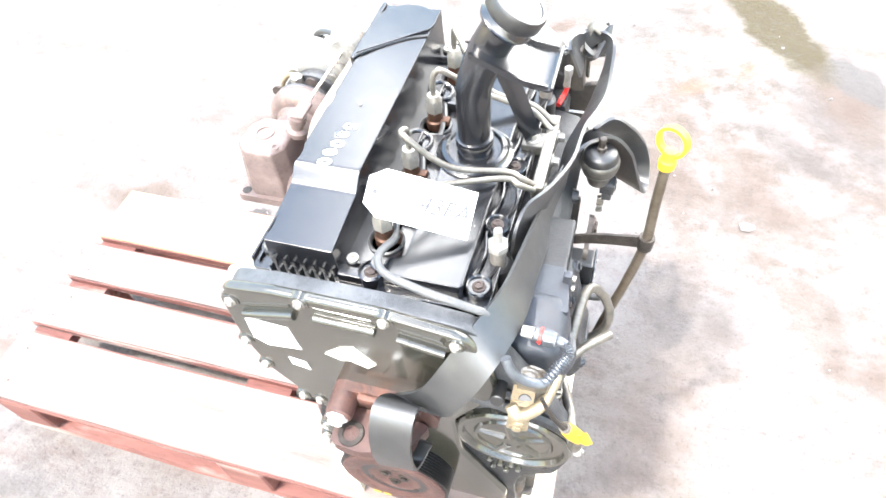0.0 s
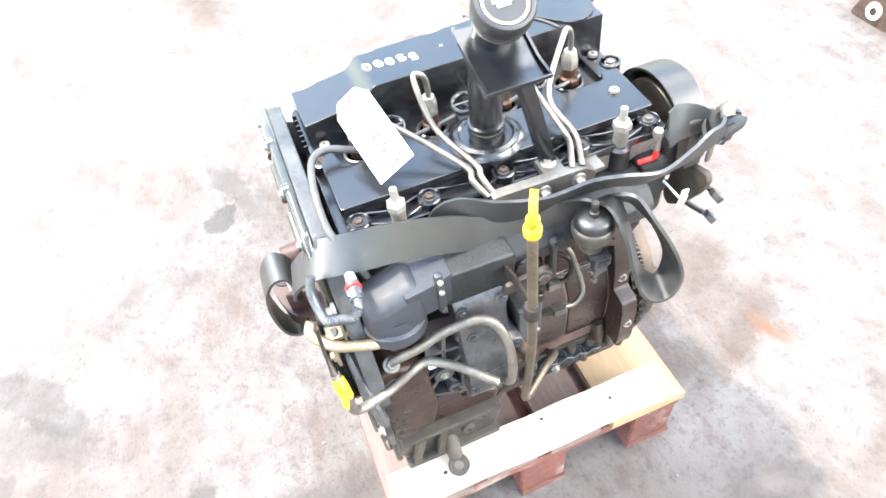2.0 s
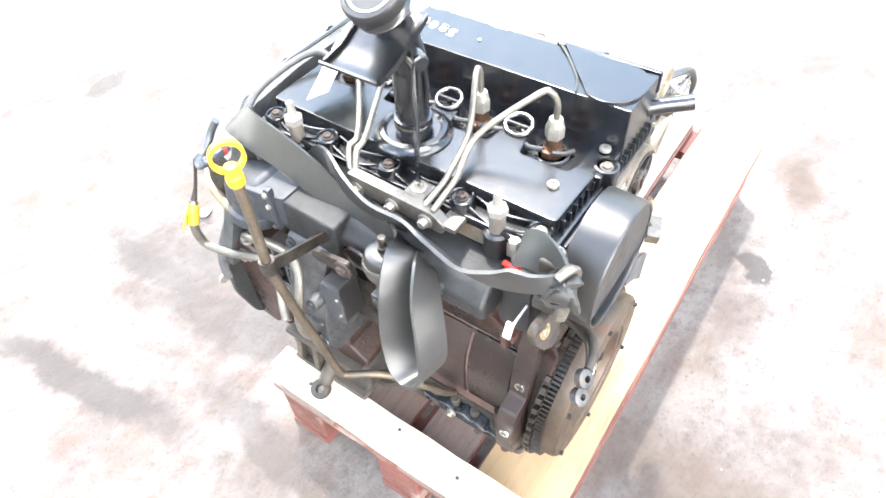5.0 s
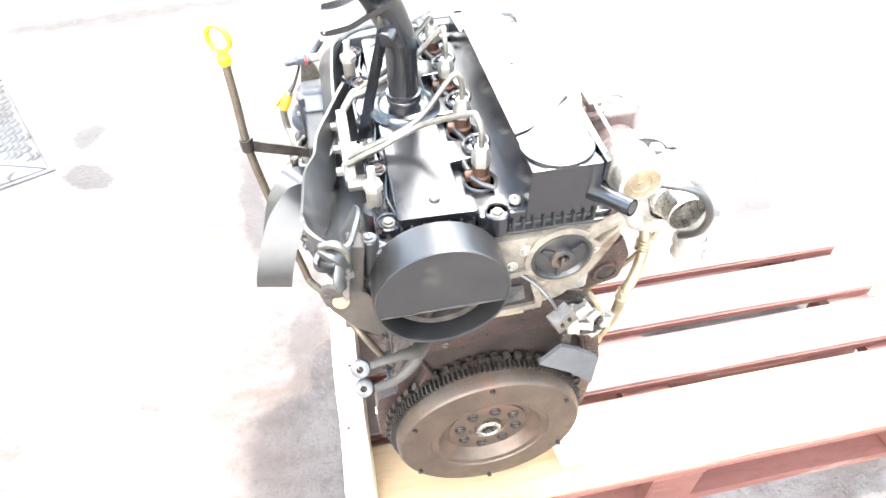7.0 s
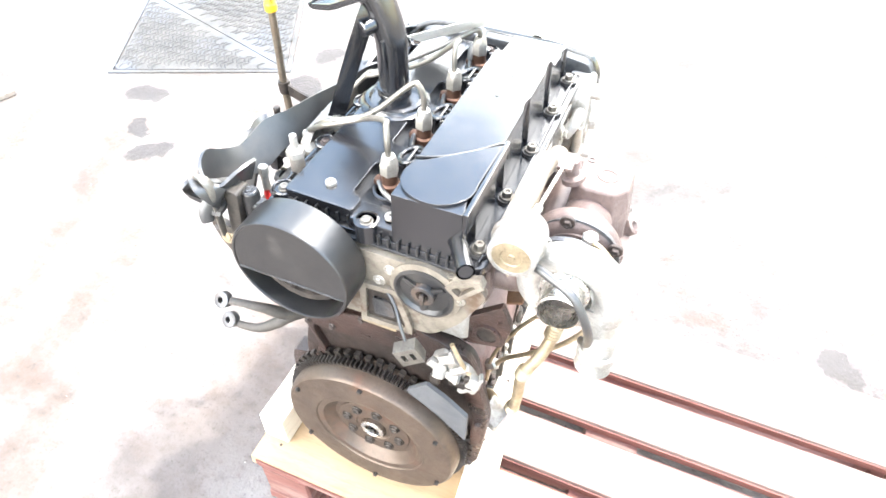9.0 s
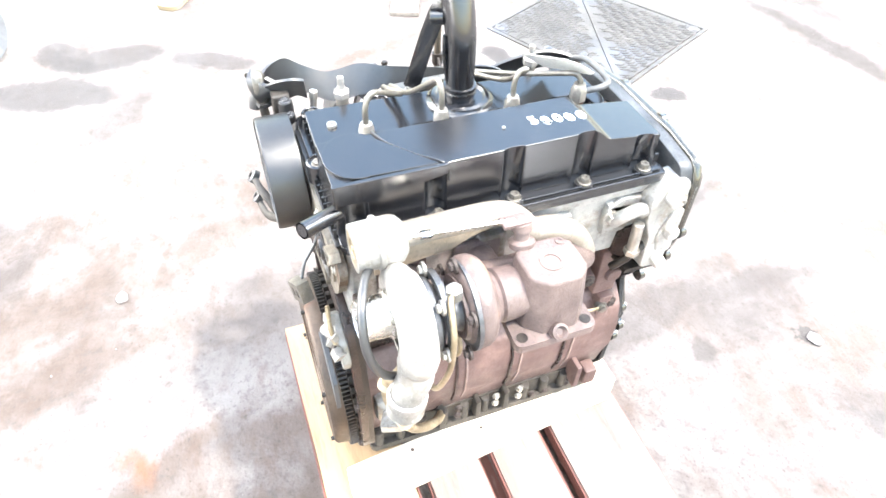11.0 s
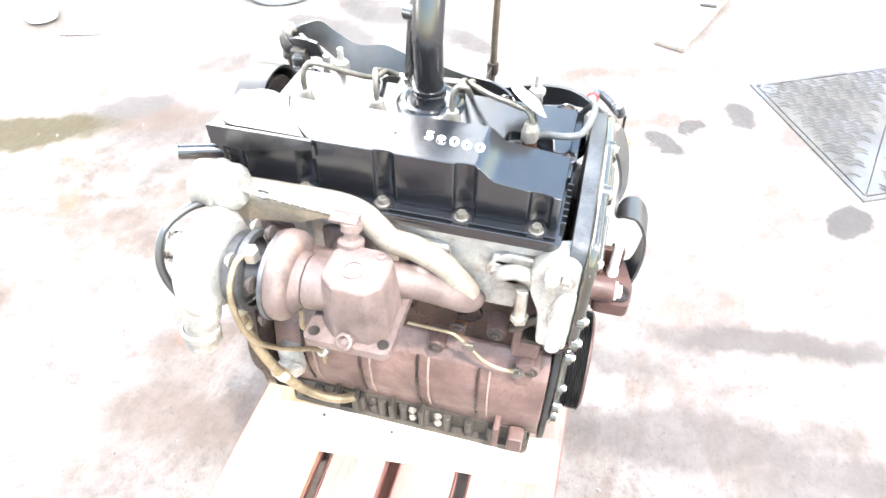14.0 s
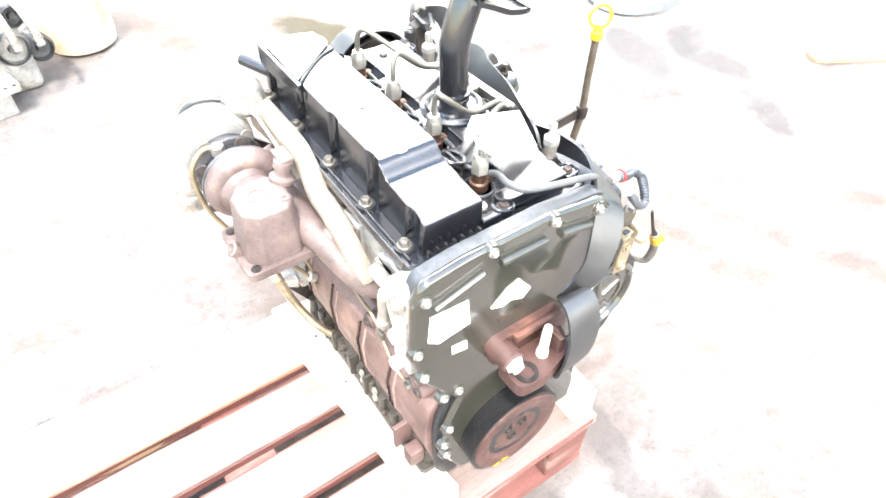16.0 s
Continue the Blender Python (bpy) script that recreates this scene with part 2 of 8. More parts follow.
def concrete():
    """Sun-bleached yard concrete: pinkish cement, grit, worn laitance, faint dirt and hairline scratches."""
    m = bpy.data.materials.new("yard_concrete")
    m.use_nodes = True
    n, l = m.node_tree.nodes, m.node_tree.links
    b = n["Principled BSDF"]
    tc = n.new("ShaderNodeTexCoord")
    def noise_at(s, detail=8.0, rg=0.6, stretch=(1, 1, 1), rot=0.0):
        mp, x = n.new("ShaderNodeMapping"), n.new("ShaderNodeTexNoise")
        mp.inputs["Scale"].default_value, mp.inputs["Rotation"].default_value = stretch, (0, 0, rot)
        l.new(tc.outputs["Object"], mp.inputs["Vector"]); l.new(mp.outputs["Vector"], x.inputs["Vector"])
        x.inputs["Scale"].default_value, x.inputs["Detail"].default_value, x.inputs["Roughness"].default_value = s, detail, rg
        return x.outputs["Fac"]
    def ramp(src, a, c, lo, hi):
        x = n.new("ShaderNodeMapRange")
        for k, v in (("From Min", a), ("From Max", c), ("To Min", lo), ("To Max", hi)):
            x.inputs[k].default_value = v
        l.new(src, x.inputs["Value"])
        return x.outputs["Result"]
    def mixed(fac, a, c):
        x = n.new("ShaderNodeMix")
        x.data_type = "RGBA"
        l.new(fac, x.inputs["Factor"])
        for i, v in ((6, a), (7, c)):
            if isinstance(v, tuple):
                x.inputs[i].default_value = (*v, 1)
            else:
                l.new(v, x.inputs[i])
        return x.outputs[2]
    col = mixed(ramp(noise_at(1.7), 0.35, 0.65, 0, 1), (0.140, 0.124, 0.116), (0.186, 0.171, 0.163))
    col = mixed(ramp(noise_at(2.6, 9, 0.62, (1, 1.9, 1), 0.9), 0.48, 0.64, 0, 0.6), col, (0.096, 0.074, 0.062))
    col = mixed(ramp(noise_at(6.5, 9, 0.7, (1, 1.5, 1), 0.5), 0.54, 0.66, 0, 0.4), col, (0.088, 0.076, 0.070))
    col = mixed(ramp(noise_at(4.2, 10, 0.7), 0.50, 0.66, 0, 0.8), col, (0.088, 0.074, 0.069))
    col = mixed(ramp(noise_at(15, 10, 0.72), 0.52, 0.64, 0, 0.6), col, (0.092, 0.073, 0.065))
    col = mixed(ramp(noise_at(3.1, 10, 0.7, (1, 2.4, 1), 0.5), 0.52, 0.66, 0, 0.8), col, (0.102, 0.075, 0.063))
    # stains: oil, damp, earth and rust, soft-edged and frayed, with some shadow tone; dirt zones broken up by grain
    fray, wob = n.new("ShaderNodeTexNoise"), n.new("ShaderNodeVectorMath")
    l.new(tc.outputs["Object"], fray.inputs["Vector"])
    fray.inputs["Scale"].default_value, fray.inputs["Detail"].default_value, fray.inputs["Roughness"].default_value = 7.0, 7.0, 0.66
    wob.operation = "MULTIPLY_ADD"
    l.new(fray.outputs["Color"], wob.inputs[0])
    wob.inputs[1].default_value = (0.16, 0.16, 0)
    l.new(tc.outputs["Object"], wob.inputs[2])
    def spots(rows, inner=0.55):
        out = None
        for x, y, rx, ry, turn, s in rows:
            mp, ln = n.new("ShaderNodeMapping"), n.new("ShaderNodeVectorMath")
            mp.vector_type, ln.operation = "TEXTURE", "LENGTH"
            mp.inputs["Location"].default_value = (x + 0.08, y + 0.08, 0)
            mp.inputs["Rotation"].default_value = (0, 0, radians(turn))
            mp.inputs["Scale"].default_value = (rx * 1.15, ry * 1.15, 1)
            l.new(wob.outputs[0], mp.inputs["Vector"]); l.new(mp.outputs[0], ln.inputs[0])
            f = ramp(ln.outputs["Value"], 1.1, inner, 0, s)
            if out is None:
                out = f
            else:
                mx = n.new("ShaderNodeMath")
                mx.operation = "MAXIMUM"
                l.new(out, mx.inputs[0]); l.new(f, mx.inputs[1])
                out = mx.outputs[0]
        return out
    # damp, plus shadow tone painted beside the pallet at (0.36, 0.02)
    damp = spots([(0.43, -0.76, 0.34, 0.045, 100, .8), (0.12, -0.55, 0.34, 0.07, 100, .6), (0.06, -0.86, 0.22, 0.09, 95, .5), (-0.95, -0.43, 0.20, 0.035, 20, .5),
                  (1.0, -2.11, 0.75, 0.06, 6, .85), (1.55, -2.30, 0.5, 0.07, 4, .7), (-0.3, -0.97, 0.14, 0.05, 60, .5), (0.11, -0.89, 0.30, 0.05, 90, .6), (0.05, -1.86, 0.45, 0.05, -8, .5), (0.36, 0.02, 0.11, 0.55, 0, .3), (0.45, 0.36, 0.12, 0.16, 30, .5), (1.43, 0.66, 0.20, 0.06, 140, .6),
                  (1.31, 1.15, 0.20, 0.07, 120, .55), (0.86, 1.12, 0.26, 0.09, 125, .6), (0.72, 0.98, 0.20, 0.06, 140, .5), (0.30, 1.55, 0.18, 0.08, 40, .5), (-0.03, -0.64, 0.05, 0.03, 0, .7), (1.84, 0.82, 0.14, 0.06, 30, .6), (0.90, 1.30, 0.24, 0.10, 100, .65), (0.30, -0.30, 0.22, 0.05, 80, .6), (0.10, -0.45, 0.16, 0.05, 100, .6)])
    # earth, plus the engine shadow's warm tone painted at (0.43, 0.08)
    earth_shade = spots([(-2.10, -0.37, 0.28, 0.12, 10, .7), (0.92, 0.12, 0.34, 0.06, 100, .6), (1.20, -0.16, 0.55, 0.06, 112, .55), (1.60, -0.26, 0.34, 0.05, 110, .6), (0.74, 0.40, 0.24, 0.06, 120, .55), (-0.86, 0.76, 0.10, 0.07, 30, .6),
                   (-1.06, 0.42, 0.16, 0.06, 10, .7), (-0.10, 0.46, 0.24, 0.08, 100, .6), (0.11, 0.36, 0.16, 0.06, 90, .6), (0.40, 1.05, 0.22, 0.07, 110, .5), (-0.02, 2.25, 0.40, 0.14, 130, .75), (0.10, 1.98, 0.30, 0.08, 120, .7), (0.40, 0.80, 0.26, 0.07, 110, .65), (0.10, 0.58, 0.20, 0.05, 120, .6), (0.05, 1.18, 0.09, 0.05, 0, .9), (0.43, 0.08, 0.12, 0.34, 4, .3), (0.88, 1.23, 0.22, 0.09, 110, .7), (0.61, 0.82, 0.24, 0.08, 120, .6), (-0.02, 1.49, 0.06, 0.04, 40, .8)], 0.4)
    oily = spots([(1.20, -0.485, 0.060, 0.036, 30, .85), (1.315, -0.57, 0.044, 0.028, -50, .85), (1.42, -0.74, 0.06, 0.035, 20, .8), (0.94, -1.01, 0.075, 0.045, -40, .85), (0.97, -1.23, 0.06, 0.04, 70, .85),
                  (1.64, 0.87, 0.20, 0.09, 75, .75), (1.84, 0.66, 0.16, 0.08, 100, .75), (1.71, 0.31, 0.14, 0.05, 60, .7), (1.90, 0.84, 0.12, 0.07, 20, .7), (1.73, 0.40, 0.08, 0.04, 20, .6), (0.93, 1.34, 0.12, 0.06, 130, .8),
                  # the spot at (-0.70, 0.42) also paints in a small shadow
                  (-0.41, -0.97, 0.15, 0.05, 40, .45), (-0.27, -1.12, 0.10, 0.04, 60, .4), (-0.33, -1.72, 0.07, 0.04, 0, .7), (-0.70, 0.42, 0.05, 0.03, 30, .8), (-0.07, -0.92, 0.03, 0.02, 0, .8), (-0.82, -0.48, 0.05, 0.04, 0, .7)], 0.9)
    rusty = spots([(0.12, 0.645, 0.065, 0.035, 20, .85), (0.43, 1.22, 0.07, 0.04, 30, .6), (0.62, 1.36, 0.09, 0.03, 60, .5)], 0.2)
    wet = spots([(0.68, 1.64, 0.32, 0.095, 116, .92)], 0.75)
    zone = spots([(0.60, 1.20, 0.95, 0.55, 115, 1.0), (0.15, -0.88, 0.50, 0.24, 90, .5), (-0.12, 0.52, 0.35, 0.22, 100, .6), (1.0, -2.2, 0.9, 0.22, 5, .8)], 0.2)
    dirt = n.new("ShaderNodeMath")
    dirt.operation = "MULTIPLY"
    l.new(zone, dirt.inputs[0]); l.new(ramp(noise_at(6.0, 10, 0.74), 0.44, 0.60, 0, 0.85), dirt.inputs[1])
    col = mixed(dirt.outputs[0], col, (0.060, 0.045, 0.037))
    for f, c in ((damp, (0.052, 0.045, 0.043)), (earth_shade, (0.068, 0.047, 0.036)), (oily, (0.037, 0.033, 0.033)), (rusty, (0.131, 0.063, 0.034)), (wet, (0.046, 0.038, 0.020))):
        col = mixed(f, col, c)
    col = mixed(ramp(noise_at(34, 8, 0.75), 0.53, 0.68, 0, 0.65), col, (0.066, 0.058, 0.055))
    col = mixed(ramp(noise_at(120, 4, 0.7), 0.57, 0.72, 0, 0.75), col, (0.048, 0.042, 0.039))
    col = mixed(ramp(noise_at(26, 6, 0.7, (1, 5, 1), 0.35), 0.63, 0.72, 0, 0.5), col, (0.082, 0.075, 0.073))
    l.new(col, b.inputs["Base Color"])
    rg = n.new("ShaderNodeMix")
    l.new(wet, rg.inputs["Factor"]); l.new(ramp(noise_at(8), 0.3, 0.7, 0.58, 0.80), rg.inputs[2])
    rg.inputs[3].default_value = 0.6
    rh = n.new("ShaderNodeMix")
    l.new(oily, rh.inputs["Factor"]); l.new(rg.outputs[0], rh.inputs[2])
    rh.inputs[3].default_value = 0.5
    l.new(rh.outputs[0], b.inputs["Roughness"])
    l.new(ramp(wet, 0, 1, 0.22, 0.04), b.inputs["Specular IOR Level"])
    bp, bq = n.new("ShaderNodeBump"), n.new("ShaderNodeBump")
    bp.inputs["Strength"].default_value, bp.inputs["Distance"].default_value = 0.8, 0.005
    bq.inputs["Strength"].default_value, bq.inputs["Distance"].default_value = 0.35, 0.012
    l.new(noise_at(90, 6, 0.7), bp.inputs["Height"]); l.new(noise_at(9, 6, 0.6), bq.inputs["Height"])
    l.new(bq.outputs["Normal"], bp.inputs["Normal"]); l.new(bp.outputs["Normal"], b.inputs["Normal"])
    return m


CONCRETE = concrete()

# ---- building tools ----
def bm_new():
    return bmesh.new()


def finish(bm, name, material, smooth=40):
    me = bpy.data.meshes.new(name)
    bmesh.ops.recalc_face_normals(bm, faces=bm.faces)
    bm.to_mesh(me)
    bm.free()
    for p in me.polygons:
        p.use_smooth = True
    me.materials.append(material)
    # normals weighted by area, so that broad faces stay flat between their rounded edges
    around = [[] for _ in me.vertices]
    for p in me.polygons:
        w = (p.normal.copy(), p.area)
        for v in p.vertices:
            around[v].append(w)
    limit, out = math.cos(radians(smooth)), []
    for p in me.polygons:
        pn = p.normal
        for v in p.vertices:
            a = Vector((0, 0, 0))
            for n_, w in around[v]:
                if n_.dot(pn) >= limit:
                    a += n_ * w
            out.append(a.normalized() if a.length > 1e-12 else pn.copy())
    me.normals_split_custom_set(out)
    return me


def thing(name, label, category, base=(0, 0, 0), group="", kind=""):
    """A top-level empty at the foot of a thing, for parts built in world places."""
    e = new(name)
    e.location = base
    return tagged(e, label, category, group, kind)


def part(name, bm, material, parent, label="", smooth=40):
    ob = new(name, finish(bm, name, material, smooth))
    ob.parent = parent
    if parent.parent is None:
        ob.matrix_parent_inverse = Matrix.Translation(parent.location).inverted() if parent.type == "EMPTY" else Matrix()
    return tagged(ob, label) if label else ob


def single(name, bm, material, label, category, kind="", group="", smooth=40):
    return tagged(new(name, finish(bm, name, material, smooth)), label, category, group, kind)


def box(bm, x0, x1, y0, y1, z0, z1, bevel=0.003, seg=2):
    r = bmesh.ops.create_cube(bm, size=1)
    for v in r["verts"]:
        v.co = Vector((x0 + (v.co.x + .5) * (x1 - x0), y0 + (v.co.y + .5) * (y1 - y0), z0 + (v.co.z + .5) * (z1 - z0)))
    if bevel:
        es = list({e for v in r["verts"] for e in v.link_edges})
        bmesh.ops.bevel(bm, geom=es, offset=bevel, segments=seg, profile=0.5, affect="EDGES")


def frame_of(axis):
    a = Vector(axis).normalized()
    u = a.orthogonal().normalized()
    return u, a.cross(u), a


def lathe(bm, at, axis, profile, seg=32, closed=False):
    """Turns (radius, height) rows round an axis."""
    u, v, a = frame_of(axis)
    at = Vector(at)
    rings = []
    for r, h in profile:
        if r < 1e-6:
            rings.append([bm.verts.new(at + a * h)])
        else:
            rings.append([bm.verts.new(at + a * h + (u * math.cos(t) + v * math.sin(t)) * r)
                          for t in (2 * math.pi * k / seg for k in range(seg))])
    pairs = list(zip(rings, rings[1:])) + ([(rings[-1], rings[0])] if closed else [])
    for p, q in pairs:
        for k in range(seg):
            j = (k + 1) % seg
            if len(p) == 1 and len(q) == 1:
                continue
            if len(p) == 1:
                bm.faces.new((p[0], q[j], q[k]))
            elif len(q) == 1:
                bm.faces.new((p[k], p[j], q[0]))
            else:
                bm.faces.new((p[k], p[j], q[j], q[k]))


def rod(bm, a, b, r, r2=None, seg=16, cap=0.0):
    d = Vector(b) - Vector(a)
    r2 = r if r2 is None else r2
    L = d.length
    c = cap or min(r, r2) * 0.15
    lathe(bm, a, d, [(0, 0), (max(r - c, 1e-4), 0), (r, c), (r2, L - c), (max(r2 - c, 1e-4), L), (0, L)], seg)


def prism(bm, poly, axis, a, b):
    """A polygon of two coordinates pushed out along the third, 'x', 'y' or 'z', from a to b."""
    def at(p, h):
        return {"x": (h, p[0], p[1]), "y": (p[0], h, p[1]), "z": (p[0], p[1], h)}[axis]
    lo, hi = [bm.verts.new(at(p, a)) for p in poly], [bm.verts.new(at(p, b)) for p in poly]
    fs = [bm.faces.new(lo), bm.faces.new(hi)]
    for k in range(len(poly)):
        j = (k + 1) % len(poly)
        fs.append(bm.faces.new((lo[k], lo[j], hi[j], hi[k])))
    return fs


def soften(bm, offset=0.003, angle=40, seg=2):
    bmesh.ops.recalc_face_normals(bm, faces=bm.faces)
    es = [e for e in bm.edges if len(e.link_faces) == 2 and e.calc_face_angle(0) > radians(angle)]
    bmesh.ops.bevel(bm, geom=es, offset=offset, segments=seg, profile=0.5, affect="EDGES", clamp_overlap=True)


def rounded(poly, r, n=4):
    """The polygon with its corners rounded."""
    out = []
    for k, p in enumerate(poly):
        p = Vector(p)
        a, c = Vector(poly[k - 1]) - p, Vector(poly[(k + 1) % len(poly)]) - p
        d = min(r, a.length * 0.45, c.length * 0.45)
        s, e = p + a.normalized() * d, p + c.normalized() * d
        for i in range(n + 1):
            t = i / n
            q = s * (1 - t) ** 2 + p * 2 * t * (1 - t) + e * t * t
            out.append((q.x, q.y))
    return out


def curve_through(pts, n=6):
    """A smooth line through the points."""
    ps = [Vector(p) for p in pts]
    out = []
    for i in range(len(ps) - 1):
        p0, p1, p2, p3 = ps[max(i - 1, 0)], ps[i], ps[i + 1], ps[min(i + 2, len(ps) - 1)]
        for k in range(n):
            t = k / n
            out.append(0.5 * (2 * p1 + (p2 - p0) * t + (2 * p0 - 5 * p1 + 4 * p2 - p3) * t * t + (3 * p1 - p0 - 3 * p2 + p3) * t ** 3))
    return out + [ps[-1]]


def tube(bm, pts, r, seg=10, n=6, ends=True, flat=1.0):
    """A pipe along a smooth line; r may be a row of radii, one a point."""
    path = curve_through(pts, n)
    rs = r if isinstance(r, (list, tuple)) else [r] * len(pts)
    rr = [rs[min(int(i / n), len(rs) - 1)] + (rs[min(int(i / n) + 1, len(rs) - 1)] - rs[min(int(i / n), len(rs) - 1)]) * ((i % n) / n) for i in range(len(path))]
    d0 = (path[1] - path[0]).normalized()
    u = d0.orthogonal().normalized()
    rings = []
    for i, p in enumerate(path):
        d = (path[min(i + 1, len(path) - 1)] - path[max(i - 1, 0)]).normalized()
        u = (u - d * u.dot(d)).normalized()
        v = d.cross(u)
        rings.append([bm.verts.new(p + (u * math.cos(t) + v * math.sin(t) * flat) * rr[i]) for t in (2 * math.pi * k / seg for k in range(seg))])
    for p, q in zip(rings, rings[1:]):
        for k in range(seg):
            j = (k + 1) % seg
            bm.faces.new((p[k], p[j], q[j], q[k]))
    if ends:
        bm.faces.new(rings[0]); bm.faces.new(rings[-1])


def shell(bm, pts, r, a0, a1, thick, n=6, seg=9):
    """A pressed half-round strip along a smooth line: a0 and a1 in degrees, 0 up, 90 towards -x."""
    path = curve_through(pts, n)
    rings = []
    for i, p in enumerate(path):
        d = (path[min(i + 1, len(path) - 1)] - path[max(i - 1, 0)]).normalized()
        out = Vector((-1, 0, 0))
        out = (out - d * out.dot(d)).normalized()
        up = out.cross(d)
        if up.z < 0:
            up = -up
        arc = [radians(a0 + (a1 - a0) * k / (seg - 1)) for k in range(seg)]
        rings.append([bm.verts.new(p + (up * math.cos(t) + out * math.sin(t)) * r) for t in arc] +
                     [bm.verts.new(p + (up * math.cos(t) + out * math.sin(t)) * (r - thick)) for t in reversed(arc)])
    for a, b in zip(rings, rings[1:]):
        for k in range(len(a)):
            j = (k + 1) % len(a)
            bm.faces.new((a[k], a[j], b[j], b[k]))
    bm.faces.new(rings[0]); bm.faces.new(rings[-1])


def ring_prism(bm, outer, inner, axis, a, b):
    """A closed rim between two polygons of as many points each."""
    def at(p, h):
        return {"x": (h, p[0], p[1]), "y": (p[0], h, p[1]), "z": (p[0], p[1], h)}[axis]
    rows = [[bm.verts.new(at(p, h)) for p in poly] for poly, h in ((outer, a), (outer, b), (inner, b), (inner, a))]
    for k in range(4):
        p, q = rows[k], rows[(k + 1) % 4]
        for i in range(len(p)):
            j = (i + 1) % len(p)
            bm.faces.new((p[i], p[j], q[j], q[i]))


def ribbon(bm, rows, thick, n=8):
    """A strap: rows of (centre, way across as a vector of half its width)."""
    mid, side = curve_through([r[0] for r in rows], n), curve_through([r[1] for r in rows], n)
    rings = []
    for i, (p, w) in enumerate(zip(mid, side)):
        d = (mid[min(i + 1, len(mid) - 1)] - mid[max(i - 1, 0)]).normalized()
        nn = d.cross(w).normalized() * (thick / 2)
        rings.append([bm.verts.new(c) for c in (p - w - nn, p + w - nn, p + w + nn, p - w + nn)])
    for a, b in zip(rings, rings[1:]):
        for k in range(4):
            j = (k + 1) % 4
            bm.faces.new((a[k], a[j], b[j], b[k]))
    bm.faces.new(rings[0]); bm.faces.new(rings[-1])


_bolts = {}
def bolt(parent, at, axis=(0, 0, 1), r=0.006, h=0.006, material=None, washer=1.6, name="bolt", six=True):
    """A flanged hexagon bolt; alike bolts share one mesh."""
    material = material or STEEL
    key = (round(r, 4), round(h, 4), material.name, washer, six)
    if key not in _bolts:
        bm = bm_new()
        if washer:
            lathe(bm, (0, 0, 0), (0, 0, 1), [(0, -0.002), (r * washer, -0.002), (r * washer, r * .2), (r * washer * .92, r * .3), (0, r * .3)], 16)
        s = 6 if six else 12
        lathe(bm, (0, 0, 0), (0, 0, 1), [(0, 0), (r, 0), (r, h * .85), (r * .86, h), (r * .5, h), (r * .42, h * .8), (0, h * .8)], s)
        _bolts[key] = finish(bm, "bolt", material, 35)
    ob = new(name, _bolts[key])
    ob.parent = parent
    u, v, a = frame_of(axis)
    ob.matrix_basis = Matrix.Translation(at) @ Matrix((u, v, a)).transposed().to_4x4()
    if parent.parent is None and parent.type == "EMPTY":
        ob.matrix_parent_inverse = Matrix.Translation(parent.location).inverted()
    return ob


def lettering(text, size, m, material, parent, name, depth=0.0006, shear=0.15, bold=0.0):
    cu = bpy.data.curves.new(name, "FONT")
    cu.offset = bold
    cu.body, cu.size, cu.extrude, cu.align_x, cu.align_y, cu.shear = text, size, depth, "CENTER", "CENTER", shear
    tmp = bpy.data.objects.new(name, cu)
    me = bpy.data.meshes.new_from_object(tmp)
    bpy.data.objects.remove(tmp)
    me.transform(m)
    me.materials.append(material)
    ob = new(name, me)
    ob.parent = parent
    if parent.parent is None and parent.type == "EMPTY":
        ob.matrix_parent_inverse = Matrix.Translation(parent.location).inverted()
    return ob


# ---- the yard ----
bm = bm_new()
bmesh.ops.create_grid(bm, x_segments=60, y_segments=60, size=60)
ground = single("ground", bm, CONCRETE, "sun-bleached dusty concrete yard with damp stains", "ground", kind="structure")

# ---- the engine ----
E0 = thing("engine", "used diesel engine with black cam cover and rusty block on battens", "engine", (0, 0, 0.248))
CRANK_Z = 0.365

def crankcase(s=1.0, dx=0.0):
    """The block's section, x and z."""
    half = [(0.098, 0.62), (0.092, 0.52), (0.100, 0.492), (0.124, 0.462), (0.133, 0.42), (0.131, 0.365), (0.120, 0.325), (0.112, 0.288)]
    intake = [(0.098, 0.62), (0.092, 0.52), (0.093, 0.488), (0.103, 0.468), (0.113, 0.445), (0.118, 0.415), (0.118, 0.362), (0.114, 0.337), (0.110, 0.288)]
    return [(x * s + dx, z) for x, z in intake] + [(-x * s - dx, z) for x, z in reversed(half)]

# upper wall in darker iron: the manifold's shadow over it is in the colour
bm = bm_new()
prism(bm, [(x, z) for x, z in crankcase() if z > 0.51] + [(-0.094, 0.490), (0.094, 0.490)], "y", -0.208, 0.205)
soften(bm, 0.004, 25)
block = part("engine_block", bm, BLOCKDARK, E0, "red-brown rusty cast iron cylinder block")
bm = bm_new()
prism(bm, [(x, z) for x, z in crankcase() if z < 0.51], "y", -0.2245, 0.2035)
soften(bm, 0.004, 25)
part("crankcase", bm, BLOCK, block, "dusty red-brown crankcase barrel")
# each bulkhead: a wider dark rib and a narrower pale one
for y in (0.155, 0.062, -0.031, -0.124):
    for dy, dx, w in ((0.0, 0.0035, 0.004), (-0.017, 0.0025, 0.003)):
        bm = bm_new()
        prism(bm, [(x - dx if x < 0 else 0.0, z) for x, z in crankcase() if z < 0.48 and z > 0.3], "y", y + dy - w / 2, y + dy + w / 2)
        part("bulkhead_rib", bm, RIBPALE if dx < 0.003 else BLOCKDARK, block)
